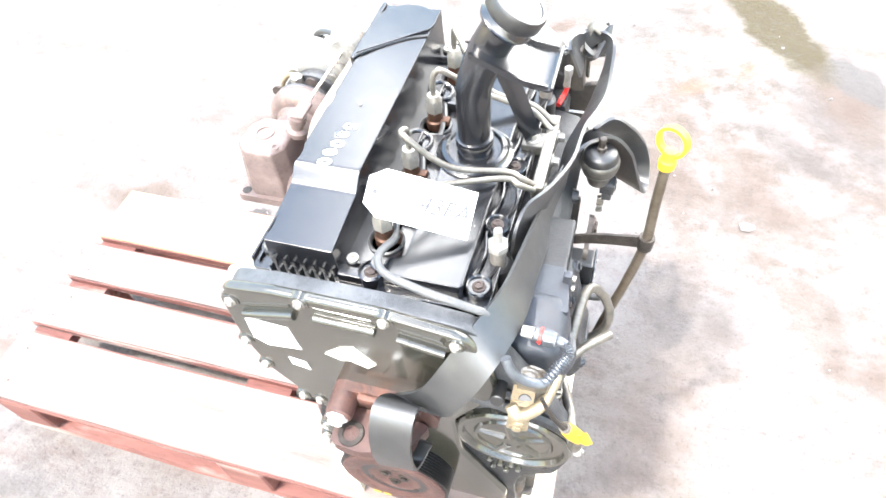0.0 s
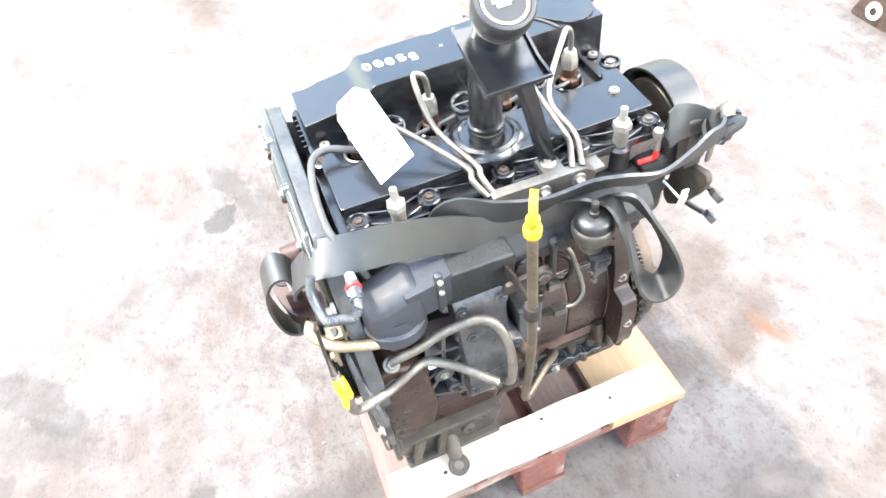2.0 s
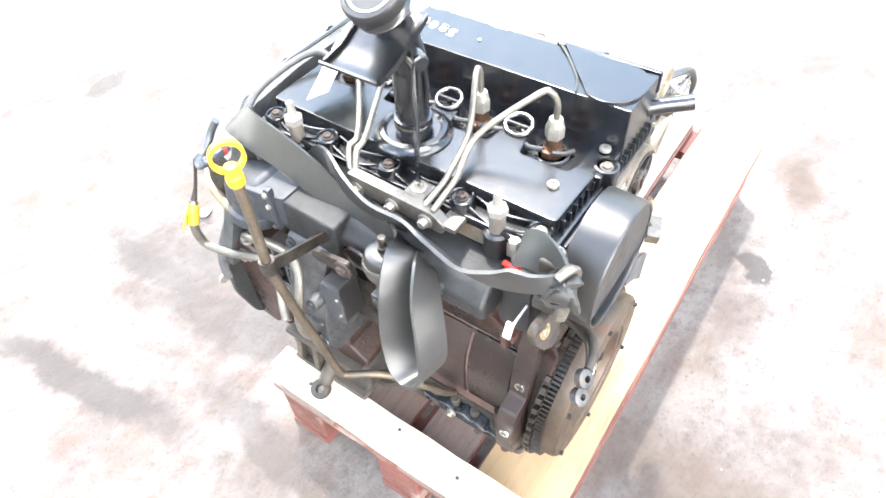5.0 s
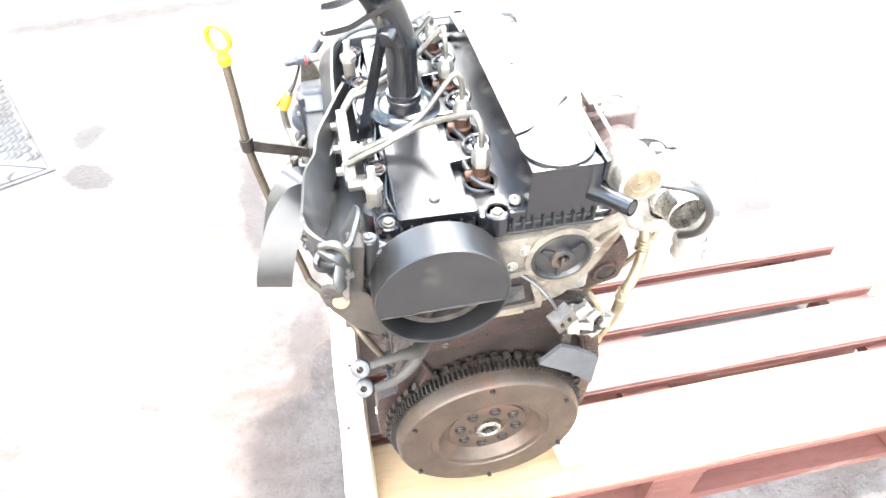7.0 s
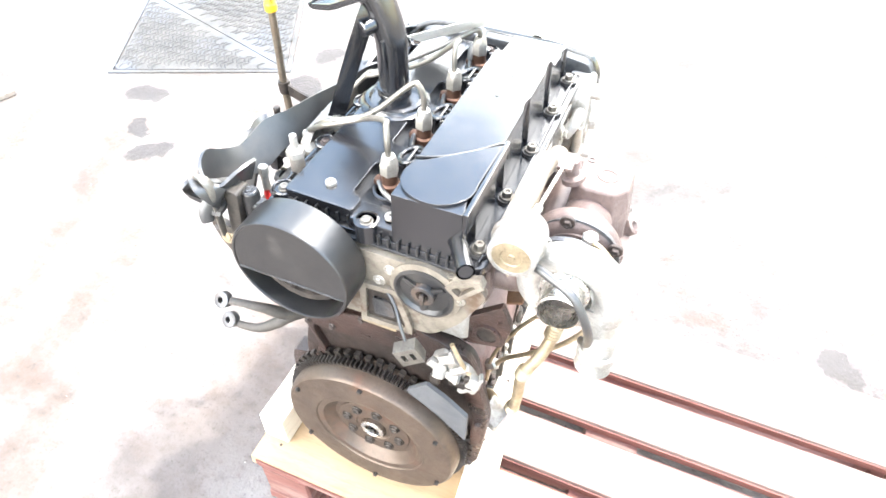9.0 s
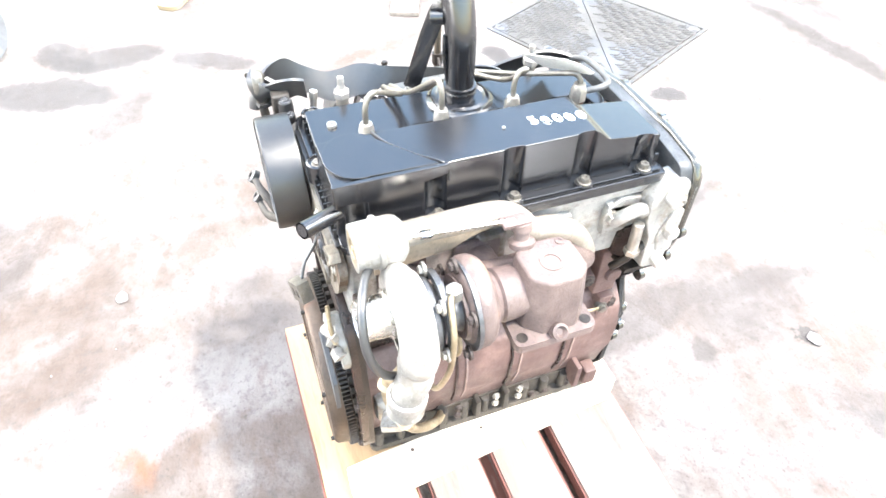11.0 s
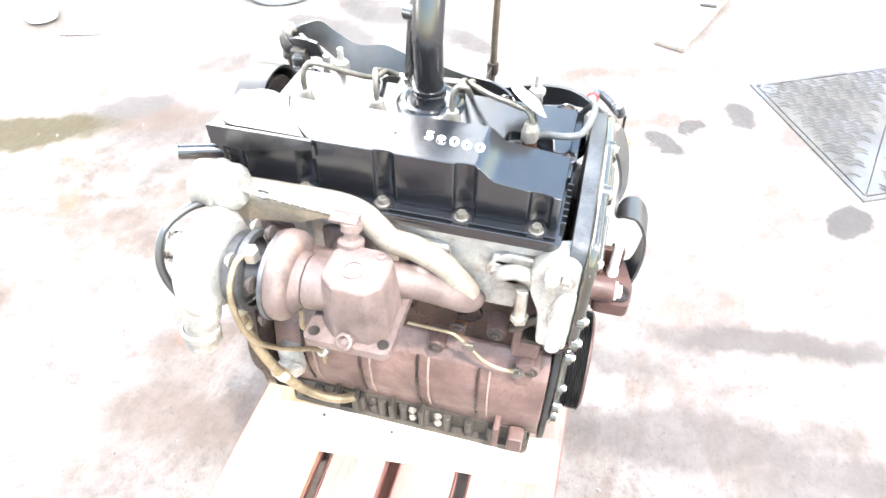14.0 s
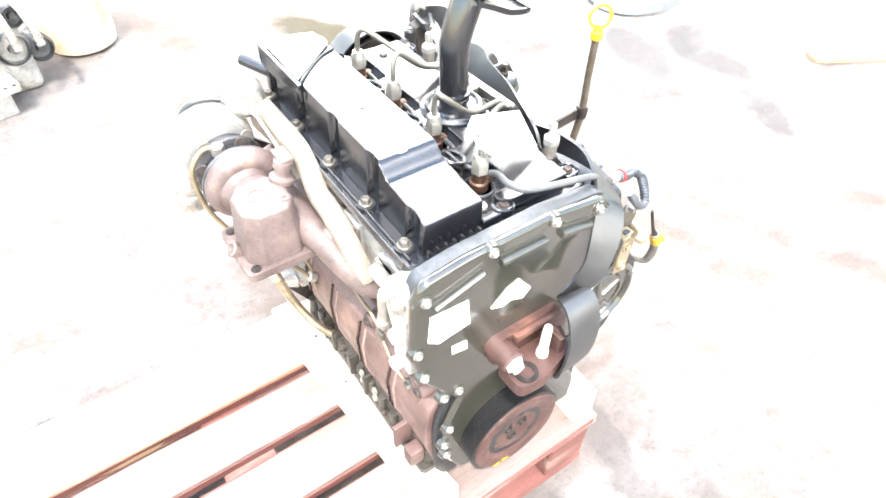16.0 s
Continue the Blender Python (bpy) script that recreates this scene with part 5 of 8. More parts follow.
tube(bm, [(0.09, -0.236, 0.645), (0.13, -0.24, 0.655), (0.175, -0.238, 0.648)], 0.006, 8)
part("case_bead", bm, ALUDULL, pump)
bm = bm_new()
for k, (x, z) in enumerate(((0.135, 0.44), (0.15, 0.43), (0.165, 0.437), (0.14, 0.418), (0.158, 0.412), (0.175, 0.425))):
    rod(bm, (x, -0.235, z), (x, -0.243, z), 0.005, 0.004, 10)
part("casting_mark", bm, TIMING, pump)

# gold bracket, vacuum fitting and small bore pipes in front
bm = bm_new()
prism(bm, rounded([(0.160, 0.606), (0.184, 0.608), (0.187, 0.672), (0.163, 0.670)], 0.004), "y", -0.2585, -0.254)
prism(bm, rounded([(0.163, -0.254), (0.187, -0.254), (0.187, -0.232), (0.163, -0.232)], 0.002), "z", 0.667, 0.672)
prism(bm, rounded([(0.168, 0.612), (0.178, 0.612), (0.180, 0.628), (0.169, 0.628)], 0.003), "y", -0.2605, -0.258)
clip = part("pipe_bracket", bm, BRASS, E0, "gold passivated pipe bracket")
bolt(clip, (0.174, -0.2585, 0.655), (0, -1, 0), 0.006, 0.004, BRASS)
bolt(clip, (0.172, -0.2605, 0.619), (0, -1, 0), 0.005, 0.004, BRASS)
bm = bm_new()
tube(bm, [(0.166, -0.268, 0.690), (0.174, -0.274, 0.682), (0.184, -0.266, 0.675), (0.196, -0.250, 0.669), (0.204, -0.216, 0.661), (0.202, -0.196, 0.650), (0.190, -0.190, 0.628)], 0.0066, 12)
part("oil_pipe", bm, BRASS, E0, "gold passivated bent oil pipe")
bm = bm_new()
tube(bm, [(0.206, -0.200, 0.612), (0.211, -0.164, 0.626), (0.214, -0.135, 0.642), (0.219, -0.092, 0.650), (0.229, -0.070, 0.640), (0.246, -0.062, 0.610), (0.256, -0.063, 0.575), (0.250, -0.064, 0.535), (0.226, -0.066, 0.500)], 0.0060, 12)
part("oil_pipe", bm, PIPE, E0)
bm = bm_new()
tube(bm, [(0.222, -0.264, 0.658), (0.230, -0.262, 0.645), (0.2385, -0.2595, 0.630), (0.239, -0.2595, 0.604), (0.235, -0.250, 0.587), (0.226, -0.210, 0.586), (0.209, -0.168, 0.586), (0.212, -0.150, 0.586), (0.230, -0.122, 0.580), (0.250, -0.098, 0.571), (0.260, -0.085, 0.563)], 0.0062, 12)
drainp = part("bent_fuel_line", bm, PIPE, E0, "long bent grey fuel line with a yellow tape flag")
bm = bm_new()
tube(bm, [(0.2245, -0.2632, 0.653), (0.230, -0.262, 0.645), (0.2385, -0.2595, 0.630)], [0.0070, 0.0085, 0.0078], 12, 3)
ribbon(bm, [((0.2345, -0.2635, 0.640), (-0.005, 0.001, 0.008)), ((0.243, -0.266, 0.640), (-0.005, 0.001, 0.008)), ((0.250, -0.260, 0.636), (-0.004, 0.002, 0.007))], 0.0014, 4)
part("tape_flag", bm, YELLOW, drainp)
bm = bm_new()
tube(bm, [(0.196, -0.264, 0.712), (0.203, -0.265, 0.692), (0.212, -0.265, 0.672), (0.222, -0.264, 0.658)], [0.0022, 0.0022, 0.0026, 0.0045], 8)
part("thin_capillary", bm, GEAR, drainp)
HOSE = surface("blue_grey_corrugated_hose", (0.072, 0.07875, 0.09), (0.135, 0.1425, 0.155), 40, 0.3, 0.45, metal=0.5, grime=0.4, bump=0.1)
VP = [(0.198, -0.2125, 0.7415), (0.208, -0.2145, 0.739), (0.213, -0.222, 0.734), (0.206, -0.235, 0.728), (0.195, -0.250, 0.719), (0.178, -0.255, 0.724), (0.164, -0.256, 0.738), (0.156, -0.250, 0.752)]
bm = bm_new()
tube(bm, VP, 0.0052, 14)
vac = part("vacuum_elbow", bm, HOSE, E0, "blue-grey bent vacuum hose with a quick connector")
for k, p_ in enumerate(curve_through(VP[1:5], 6)):
    nxt = curve_through(VP[1:5], 6)[min(k + 1, 17)]
    if (nxt - p_).length > 1e-5:
        bm = bm_new()
        lathe(bm, p_, nxt - p_, [(0.0050, -0.0010), (0.0066, 0.0), (0.0050, 0.0010)], 14)
        part("hose_bead", bm, HOSE, vac)
bm = bm_new()
rod(bm, (0.176, -0.2115, 0.7425), (0.200, -0.2130, 0.7410), 0.0076, None, 16)
box(bm, 0.186, 0.197, -0.221, -0.205, 0.736, 0.7475, 0.002)
part("quick_connector", bm, HOSE, vac)
bm = bm_new()
rod(bm, (0.164, -0.211, 0.743), (0.178, -0.2115, 0.7425), 0.0058, 0.0066, 16)
part("connector_tip", bm, PALE, vac)
bm = bm_new()
lathe(bm, (0.1835, -0.212, 0.742), (1, -0.05, -0.05), [(0.0070, -0.002), (0.0090, -0.0015), (0.0090, 0.0015), (0.0070, 0.002)], 16)
part("lock_ring", bm, RED, vac)
bm = bm_new()
prism(bm, rounded([(0.166, 0.650), (0.192, 0.650), (0.200, 0.690), (0.194, 0.722), (0.178, 0.727), (0.168, 0.700)], 0.006), "y", -0.240, -0.2375)
part("solenoid_bracket", bm, PIPE, vac)
bolt(vac, (0.180, -0.240, 0.712), (0, -1, 0), 0.0062, 0.010, PALE)
bm = bm_new()
rod(bm, (0.176, -0.238, 0.640), (0.178, -0.252, 0.672), 0.0085, 0.0075, 14)
rod(bm, (0.150, -0.236, 0.668), (0.150, -0.262, 0.676), 0.0070, 0.0080, 14)
part("pipe_union", bm, MATT, vac)

# black hose curving from the first injector round the front edge
bm = bm_new()
tube(bm, [(0.012, -0.141, 0.772), (0.016, -0.158, 0.783), (0.010, -0.186, 0.790), (0.022, -0.205, 0.789), (0.06, -0.214, 0.785), (0.105, -0.217, 0.777), (0.132, -0.212, 0.762), (0.146, -0.20, 0.735), (0.148, -0.19, 0.70)], 0.0044, 12)
part("return_hose", bm, surface("grey_sheathed_pipe", (0.055, 0.057, 0.06), (0.09, 0.09, 0.09), 30, 0.4, 0.55, bump=0.1), E0, "dark sheathed fuel return pipe")

# intake manifold
bm = bm_new()
sec = [(0.112, 0.712), (0.140, 0.716), (0.170, 0.708), (0.186, 0.690), (0.184, 0.668), (0.165, 0.656), (0.112, 0.662)]
prism(bm, sec, "y", -0.125, 0.168)
soften(bm, 0.006, 30, 3)
manifold = part("intake_manifold", bm, INTAKE, E0, "dusty dark grey intake manifold casting")
for y in (-0.118, 0.03, 0.11):
    bm = bm_new()
    lathe(bm, (0.182, y, 0.690), (1, 0, 0), [(0.0, 0), (0.010, 0), (0.0085, 0.008), (0, 0.008)], 16)
    part("bolt_boss", bm, INTAKE, manifold)
bm = bm_new()
box(bm, 0.172, 0.194, 0.022, 0.028, 0.632, 0.695, 0.002)
part("web", bm, INTAKE, manifold)
bm = bm_new()
prism(bm, rounded([(-0.120, 0.716), (-0.134, 0.686), (-0.122, 0.664), (-0.060, 0.652), (-0.030, 0.656), (-0.026, 0.712)], 0.005), "x", 0.15, 0.195)
soften(bm, 0.004, 45, 3)
part("plenum_plate", bm, INTAKE, manifold)
for y in (-0.09, -0.01, 0.07, 0.15):
    bm = bm_new()
    tube(bm, [(0.10, y, 0.686), (0.125, y, 0.690), (0.15, y, 0.688)], 0.024, 14)
    part("runner", bm, INTAKE, manifold)
# shallow dish; the cavity's shade is put into its dark colour
bm = bm_new()
lathe(bm, (0.1850, -0.008, 0.664), (1, 0, -0.1), [(0.0, 0.0), (0.021, 0.0), (0.0195, 0.0030), (0.0175, 0.0005), (0, 0.0005)], 28)
part("cavity", bm, OILRED, manifold, "shallow dark dish for the shaded cavity under the manifold")
bm = bm_new()
box(bm, 0.146, 0.214, -0.214, -0.140, 0.664, 0.724, 0.018, 4)
for v in bm.verts:
    k = (v.co.z - 0.664) / 0.06
    v.co.x -= 0.010 * k * (v.co.x > 0.18)
    v.co.z -= 0.012 * (v.co.y < -0.19) * k
prism(bm, rounded([(0.150, -0.160), (0.206, -0.165), (0.201, -0.128), (0.194, -0.105), (0.150, -0.105)], 0.004), "z", 0.672, 0.719)
soften(bm, 0.004, 50)
lathe(bm, (0.181, -0.179, 0.672), (0.12, -0.05, -1), [(0, -0.01), (0.032, -0.01), (0.034, 0.004), (0.0385, 0.007), (0.039, 0.020), (0.036, 0.024), (0.030, 0.024), (0.029, 0.014), (0, 0.014)], 32)
box(bm, 0.193, 0.203, -0.128, -0.118, 0.664, 0.732, 0.003)
throttle = part("intake_elbow", bm, surface("blue_grey_elbow_casting", (0.015, 0.018, 0.024), (0.034, 0.038, 0.047), 12, 0.35, 0.55, bump=0.25, bump_scale=300,
                stain=(0.055, 0.048, 0.042), stain_scale=12, stain_at=0.6, stain_soft=0.2), E0, "dark blue-grey intake elbow with a dusty flange")
bm = bm_new()
prism(bm, rounded([(-0.196, 0.6525), (-0.170, 0.6525), (-0.170, 0.6580), (-0.196, 0.6580)], 0.0025), "x", 0.209, 0.2185)
part("elbow_port", bm, GEAR, throttle)
for y, z in ((-0.123, 0.724), (-0.123, 0.706), (-0.123, 0.672)):
    bolt(throttle, (0.203, y, z), (1, 0, 0), 0.0036, 0.004, STEEL if z > 0.7 else BOLT, washer=0)

# grey pump housing under the manifold
bm = bm_new()
prism(bm, rounded([(0.13, 0.664), (0.198, 0.664), (0.205, 0.650), (0.215, 0.606), (0.230, 0.552), (0.232, 0.500), (0.222, 0.474), (0.13, 0.470)], 0.006), "y", -0.112, -0.046)
soften(bm, 0.004, 50)
pumpbody = part("fuel_pump", bm, ALUDULL, E0, "stained blue-grey aluminium fuel pump body")
bm = bm_new()
rod(bm, (0.195, -0.0500, 0.596), (0.240, -0.0495, 0.6005), 0.0105, 0.0095, 18)
part("screw_boss", bm, ALUDULL, pumpbody)
bolt(pumpbody, (0.240, -0.0495, 0.6005), (1, 0, 0.1), 0.0048, 0.003, PLATE, six=False, washer=0)
for x, y, z in ((0.2035, -0.052, 0.653), (0.2035, -0.103, 0.651), (0.2138, -0.096, 0.607), (0.2315, -0.104, 0.512), (0.2315, -0.058, 0.500)):
    n_ = (0.96, 0, 0.26) if z > 0.56 else (1, 0, 0)
    bm = bm_new()
    lathe(bm, (x, y, z), n_, [(0, -0.004), (0.0088, -0.004), (0.0082, 0.0030), (0, 0.0030)], 16)
    part("screw_boss", bm, ALUDULL, pumpbody)
    bolt(pumpbody, (x + 0.003, y, z + 0.001), n_, 0.0046, 0.003, PLATE, six=False, washer=0)
bm = bm_new()
box(bm, 0.2285, 0.2335, -0.108, -0.052, 0.540, 0.545, 0.001)
part("rib", bm, ALUDULL, pumpbody)
# added dark filler for the shade in the gap between pump and module
bm = bm_new()
prism(bm, rounded([(-0.047, 0.505), (0.0, 0.505), (0.0, 0.60), (-0.045, 0.60)], 0.008), "x", 0.13, 0.172)
part("pump_back", bm, GEAR, pumpbody)
bm = bm_new()
prism(bm, rounded([(-0.172, 0.490), (-0.116, 0.462), (-0.114, 0.50), (-0.098, 0.622), (-0.146, 0.632), (-0.160, 0.58)], 0.008), "x", 0.13, 0.184)
pb = part("pump_bracket", bm, GEAR, pumpbody, "dark lattice bracket of the fuel pump")
def strut(a, c, w=0.006, x1=0.205):
    """One bar of the lattice, from (y, z) to (y, z)."""
    a, c = Vector(a), Vector(c)
    d = (c - a).normalized()
    s = Vector((-d.y, d.x)) * (w / 2)
    b_ = bm_new()
    prism(b_, [tuple(a + s), tuple(c + s), tuple(c - s), tuple(a - s)], "x", 0.175, x1)
    soften(b_, 0.0012, 45)
    part("strut", b_, ALUDULL, pb)
for a, c in (((-0.168, 0.492), (-0.118, 0.468)), ((-0.168, 0.492), (-0.150, 0.628)), ((-0.150, 0.628), (-0.100, 0.620)), ((-0.100, 0.620), (-0.116, 0.470)), ((-0.162, 0.535), (-0.110, 0.560)), ((-0.155, 0.590), (-0.106, 0.582)), ((-0.138, 0.535), (-0.116, 0.482)), ((-0.138, 0.535), (-0.130, 0.622)), ((-0.138, 0.535), (-0.164, 0.500))):
    strut(a, c)
for y, z, r in ((-0.138, 0.535, 0.015), (-0.152, 0.572, 0.010), (-0.126, 0.491, 0.011), (-0.108, 0.606, 0.009), (-0.164, 0.500, 0.009)):
    bm = bm_new()
    lathe(bm, (0.179, y, z), (1, 0, 0), [(0, 0), (r, 0), (r * 0.92, 0.028), (r * 0.45, 0.030), (r * 0.4, 0.024), (0, 0.024)], 20)
    part("lattice_boss", bm, ALUDULL, pb)
bolt(pb, (0.2075, -0.138, 0.535), (1, 0, 0), 0.0042, 0.004, STEEL)
bm = bm_new()
box(bm, 0.200, 0.211, -0.158, -0.146, 0.566, 0.578, 0.002)
part("terminal_block", bm, WHITE, pumpbody)
bm = bm_new()
prism(bm, rounded([(-0.24, 0.45), (-0.165, 0.425), (-0.155, 0.47), (-0.16, 0.58), (-0.20, 0.605), (-0.24, 0.59)], 0.01), "x", 0.12, 0.214)
soften(bm, 0.008, 50, 3)
prism(bm, rounded([(-0.238, 0.45), (-0.23, 0.42), (-0.195, 0.415), (-0.185, 0.44)], 0.006), "x", 0.17, 0.212)
brown = part("rusty_bracket", bm, BLOCKDARK, E0, "red-brown rusty accessory bracket")
bolt(brown, (0.214, -0.205, 0.575), (1, 0, 0), 0.0075, 0.008, STEEL)
bolt(brown, (0.205, -0.2, 0.605), (0.6, 0, 0.8), 0.0068, 0.008, PIPE)
bm = bm_new()
prism(bm, rounded([(-0.195, 0.40), (-0.075, 0.40), (-0.07, 0.455), (-0.10, 0.48), (-0.16, 0.47), (-0.19, 0.45)], 0.008), "x", 0.12, 0.182)
soften(bm, 0.005, 50)
rod(bm, (0.15, -0.17, 0.44), (0.188, -0.17, 0.44), 0.014, 0.012, 14)
cooler = part("oil_cooler_casting", bm, BARREL, E0, "brown corroded oil cooler casting")
for y, z, r in ((-0.172, 0.408, 0.011), (-0.112, 0.424, 0.010), (-0.150, 0.450, 0.008)):
    bm = bm_new()
    lathe(bm, (0.178, y, z), (1, 0.1, 0.3), [(0, -0.01), (r, -0.01), (r * 0.9, 0.010), (r * 0.55, 0.012), (r * 0.45, 0.006), (0, 0.006)], 14)
    part("corroded_nut", bm, BOLT if r < 0.0105 else BLOCKDARK, cooler)

# tongue bracket, module and lower pipes beside the dipstick
bm = bm_new()
prism(bm, rounded([(-0.055, 0.668), (0.008, 0.662), (0.014, 0.675), (0.006, 0.69), (-0.05, 0.682)], 0.006), "x", 0.208, 0.214)
ribbon(bm, [((0.188, -0.042, 0.690), (0, 0, 0.007)), ((0.214, -0.042, 0.700), (0, 0, 0.008)), ((0.245, -0.044, 0.708), (0, 0, 0.0085)), ((0.268, -0.0465, 0.714), (0, 0, 0.009))], 0.0035, 5)
tongue = part("dipstick_bracket", bm, GEAR, E0, "rusty steel dipstick bracket")
bolt(tongue, (0.214, -0.003, 0.676), (1, 0, 0), 0.008, 0.006, BOLT)
bm = bm_new()
box(bm, 0.190, 0.224, -0.040, -0.010, 0.572, 0.640, 0.003)
module = part("glow_module", bm, MATT, E0, "small black control box with a grey metal lid")
bm = bm_new()
box(bm, 0.2235, 0.2265, -0.039, -0.0085, 0.574, 0.640, 0.0008)
part("module_lid", bm, PLATE, module)
for z in (0.590, 0.622):
    bolt(module, (0.2265, -0.014, z), (1, 0, 0), 0.0026, 0.002, STEEL, washer=0)
bm = bm_new()
tube(bm, [(0.184, 0.050, 0.543), (0.184, 0.066, 0.541), (0.179, 0.080, 0.552), (0.174, 0.079, 0.575), (0.170, 0.072, 0.602), (0.160, 0.066, 0.628), (0.140, 0.050, 0.640), (0.128, 0.010, 0.640)], 0.0036, 10)
smallp = part("breather_pipe", bm, PIPE, E0, "two bent grey steel fuel pipes with square unions")
bm = bm_new()
tube(bm, [(0.163, 0.050, 0.574), (0.164, 0.062, 0.575), (0.161, 0.071, 0.590), (0.155, 0.066, 0.610), (0.140, 0.045, 0.618), (0.128, 0.010, 0.620)], 0.0036, 10)
part("breather_pipe", bm, GEAR, smallp)
for x, y, z in ((0.184, 0.041, 0.543), (0.163, 0.042, 0.574)):
    bm = bm_new()
    box(bm, x - 0.0075, x + 0.0075, y - 0.010, y + 0.010, z - 0.006, z + 0.006, 0.0015)
    part("pipe_union", bm, PIPE, smallp)
    bm = bm_new()
    rod(bm, (x - 0.001, y - 0.009, z), (x - 0.004, y - 0.024, z + 0.001), 0.0062, None, 6)
    rod(bm, (x - 0.004, y - 0.024, z + 0.001), (x - 0.010, y - 0.050, z + 0.003), 0.0050, 0.0055, 12)
    part("union_collar", bm, GEAR, smallp)
bm = bm_new()
box(bm, 0.13, 0.168, 0.004, 0.030, 0.552, 0.586, 0.004)
rod(bm, (0.15, 0.016, 0.569), (0.175, 0.016, 0.569), 0.010, 0.009, 14)
part("pipe_block", bm, OILRED, smallp)
bm = bm_new()
rod(bm, (0.142, -0.012, 0.628), (0.142, 0.064, 0.630), 0.0120, 0.0110, 20)
rod(bm, (0.142, 0.064, 0.630), (0.142, 0.072, 0.630), 0.0085, 0.0075, 16)
part("rusty_spool", bm, BARREL, smallp, "rusty brown cylinder behind the pipes")
ORANGE = surface("flaking_brown_rust", (0.040, 0.025, 0.018), (0.090, 0.056, 0.040), 50, 0.8, 0.95, bump=0.8, bump_scale=200)
bm = bm_new()
for y, z, r in ((0.004, 0.398, 0.009), (0.019, 0.388, 0.007)):
    tube(bm, [(0.118, y, z + 0.010), (0.140, y + 0.003, z + 0.004), (0.158, y + 0.005, z - 0.006)], [r, r, r * 0.75], 9)
box(bm, 0.11, 0.150, -0.03, 0.030, 0.375, 0.398, 0.008)
rusty = part("corroded_boss", bm, ORANGE, E0, "flaking brown-rusted casting boss")
bolt(rusty, (0.158, 0.009, 0.398), (1, 0.2, -0.4), 0.0065, 0.006, BOLT)

# upright vacuum valve
bm = bm_new()
lathe(bm, (0.210, 0.062, 0.695), (-0.03, 0, 1), [(0, 0.030), (0.0220, 0.030), (0.0222, 0.038), (0.0210, 0.042), (0.0205, 0.046), (0.0180, 0.049), (0.0110, 0.0505), (0.0, 0.051)], 36)
valve = part("vacuum_valve", bm, MATT, E0, "canister valve with a black lid, dull steel cup and a nipple")
bm = bm_new()
lathe(bm, (0.210, 0.062, 0.695), (-0.03, 0, 1), [(0, -0.006), (0.010, -0.006), (0.0135, -0.002), (0.0150, 0.004), (0.0165, 0.014), (0.0215, 0.018), (0.0228, 0.022), (0.0228, 0.026), (0.0245, 0.029), (0.0247, 0.033), (0.0240, 0.036), (0.0225, 0.0375), (0.0, 0.0375)], 36)
part("steel_cup", bm, surface("dull_zinc_cup", (0.075, 0.070, 0.062), (0.125, 0.117, 0.104), 40, 0.3, 0.45, metal=0.5, grime=0.4, bump=0.1), valve, "dull grey steel cup")
bm = bm_new()
lathe(bm, (0.2085, 0.062, 0.745), (-0.03, 0, 1), [(0, 0), (0.006, 0), (0.006, 0.006), (0.0042, 0.007), (0.0042, 0.016), (0.0052, 0.017), (0.0042, 0.020), (0, 0.0205)], 16)
part("nipple", bm, GEAR, valve)
bm = bm_new()
box(bm, 0.214, 0.233, 0.055, 0.077, 0.676, 0.692, 0.002)
box(bm, 0.218, 0.231, 0.058, 0.074, 0.662, 0.677, 0.002)
plug = part("plug", bm, ALUDULL, valve, "grey plug with two dark sockets")
for y in (0.0625, 0.0705):
    bm = bm_new()
    box(bm, 0.232, 0.2345, y - 0.0028, y + 0.0028, 0.680, 0.688, 0.0004)
    part("socket", bm, MATT, plug)
for k, (y, z) in enumerate(((0.062, 0.655), (0.067, 0.645), (0.071, 0.652), (0.066, 0.634))):
    bm = bm_new()
    rod(bm, (0.214, y, z), (0.222, y, z + 0.002), 0.0042, 0.0036, 8)
    part("loose_nut", bm, PIPE, valve)

# dipstick
bm = bm_new()
tube(bm, [(0.2735, -0.0485, 0.838), (0.274, -0.048, 0.78), (0.2755, -0.048, 0.715), (0.268, -0.044, 0.64), (0.255, -0.04, 0.55), (0.243, -0.039, 0.470), (0.239, -0.036, 0.445), (0.232, -0.026, 0.440), (0.205, 0.012, 0.438), (0.165, 0.052, 0.385), (0.135, 0.066, 0.330), (0.112, 0.070, 0.300)],
     [0.0054, 0.0055, 0.0058, 0.006, 0.006, 0.006, 0.006, 0.006, 0.006, 0.006, 0.006], 14)
dip = part("dipstick", bm, surface("dirty_dipstick_tube", (0.105, 0.084, 0.062), (0.175, 0.145, 0.112), 30, 0.4, 0.55, metal=0.7, bump=0.2,
           stain=(0.10, 0.06, 0.03), stain_scale=20, stain_at=0.55, stain_soft=0.2), E0, "oil dipstick in a brown steel tube with a yellow loop handle")
bm = bm_new()
lathe(bm, (0.2755, -0.048, 0.706), (0, 0, 1), [(0.0055, 0), (0.0088, 0.001), (0.0095, 0.018), (0.0088, 0.020), (0.0055, 0.020)], 20)
part("tube_clamp", bm, GEAR, dip)
bm = bm_new()
lathe(bm, (0.2735, -0.0485, 0.836), (0, 0, 1), [(0, 0), (0.0082, 0.0), (0.0088, 0.003), (0.0088, 0.010), (0.007, 0.012), (0.0065, 0.022), (0, 0.023)], 20)
RC = Vector((0.2735, -0.048, 0.869))
rw = []
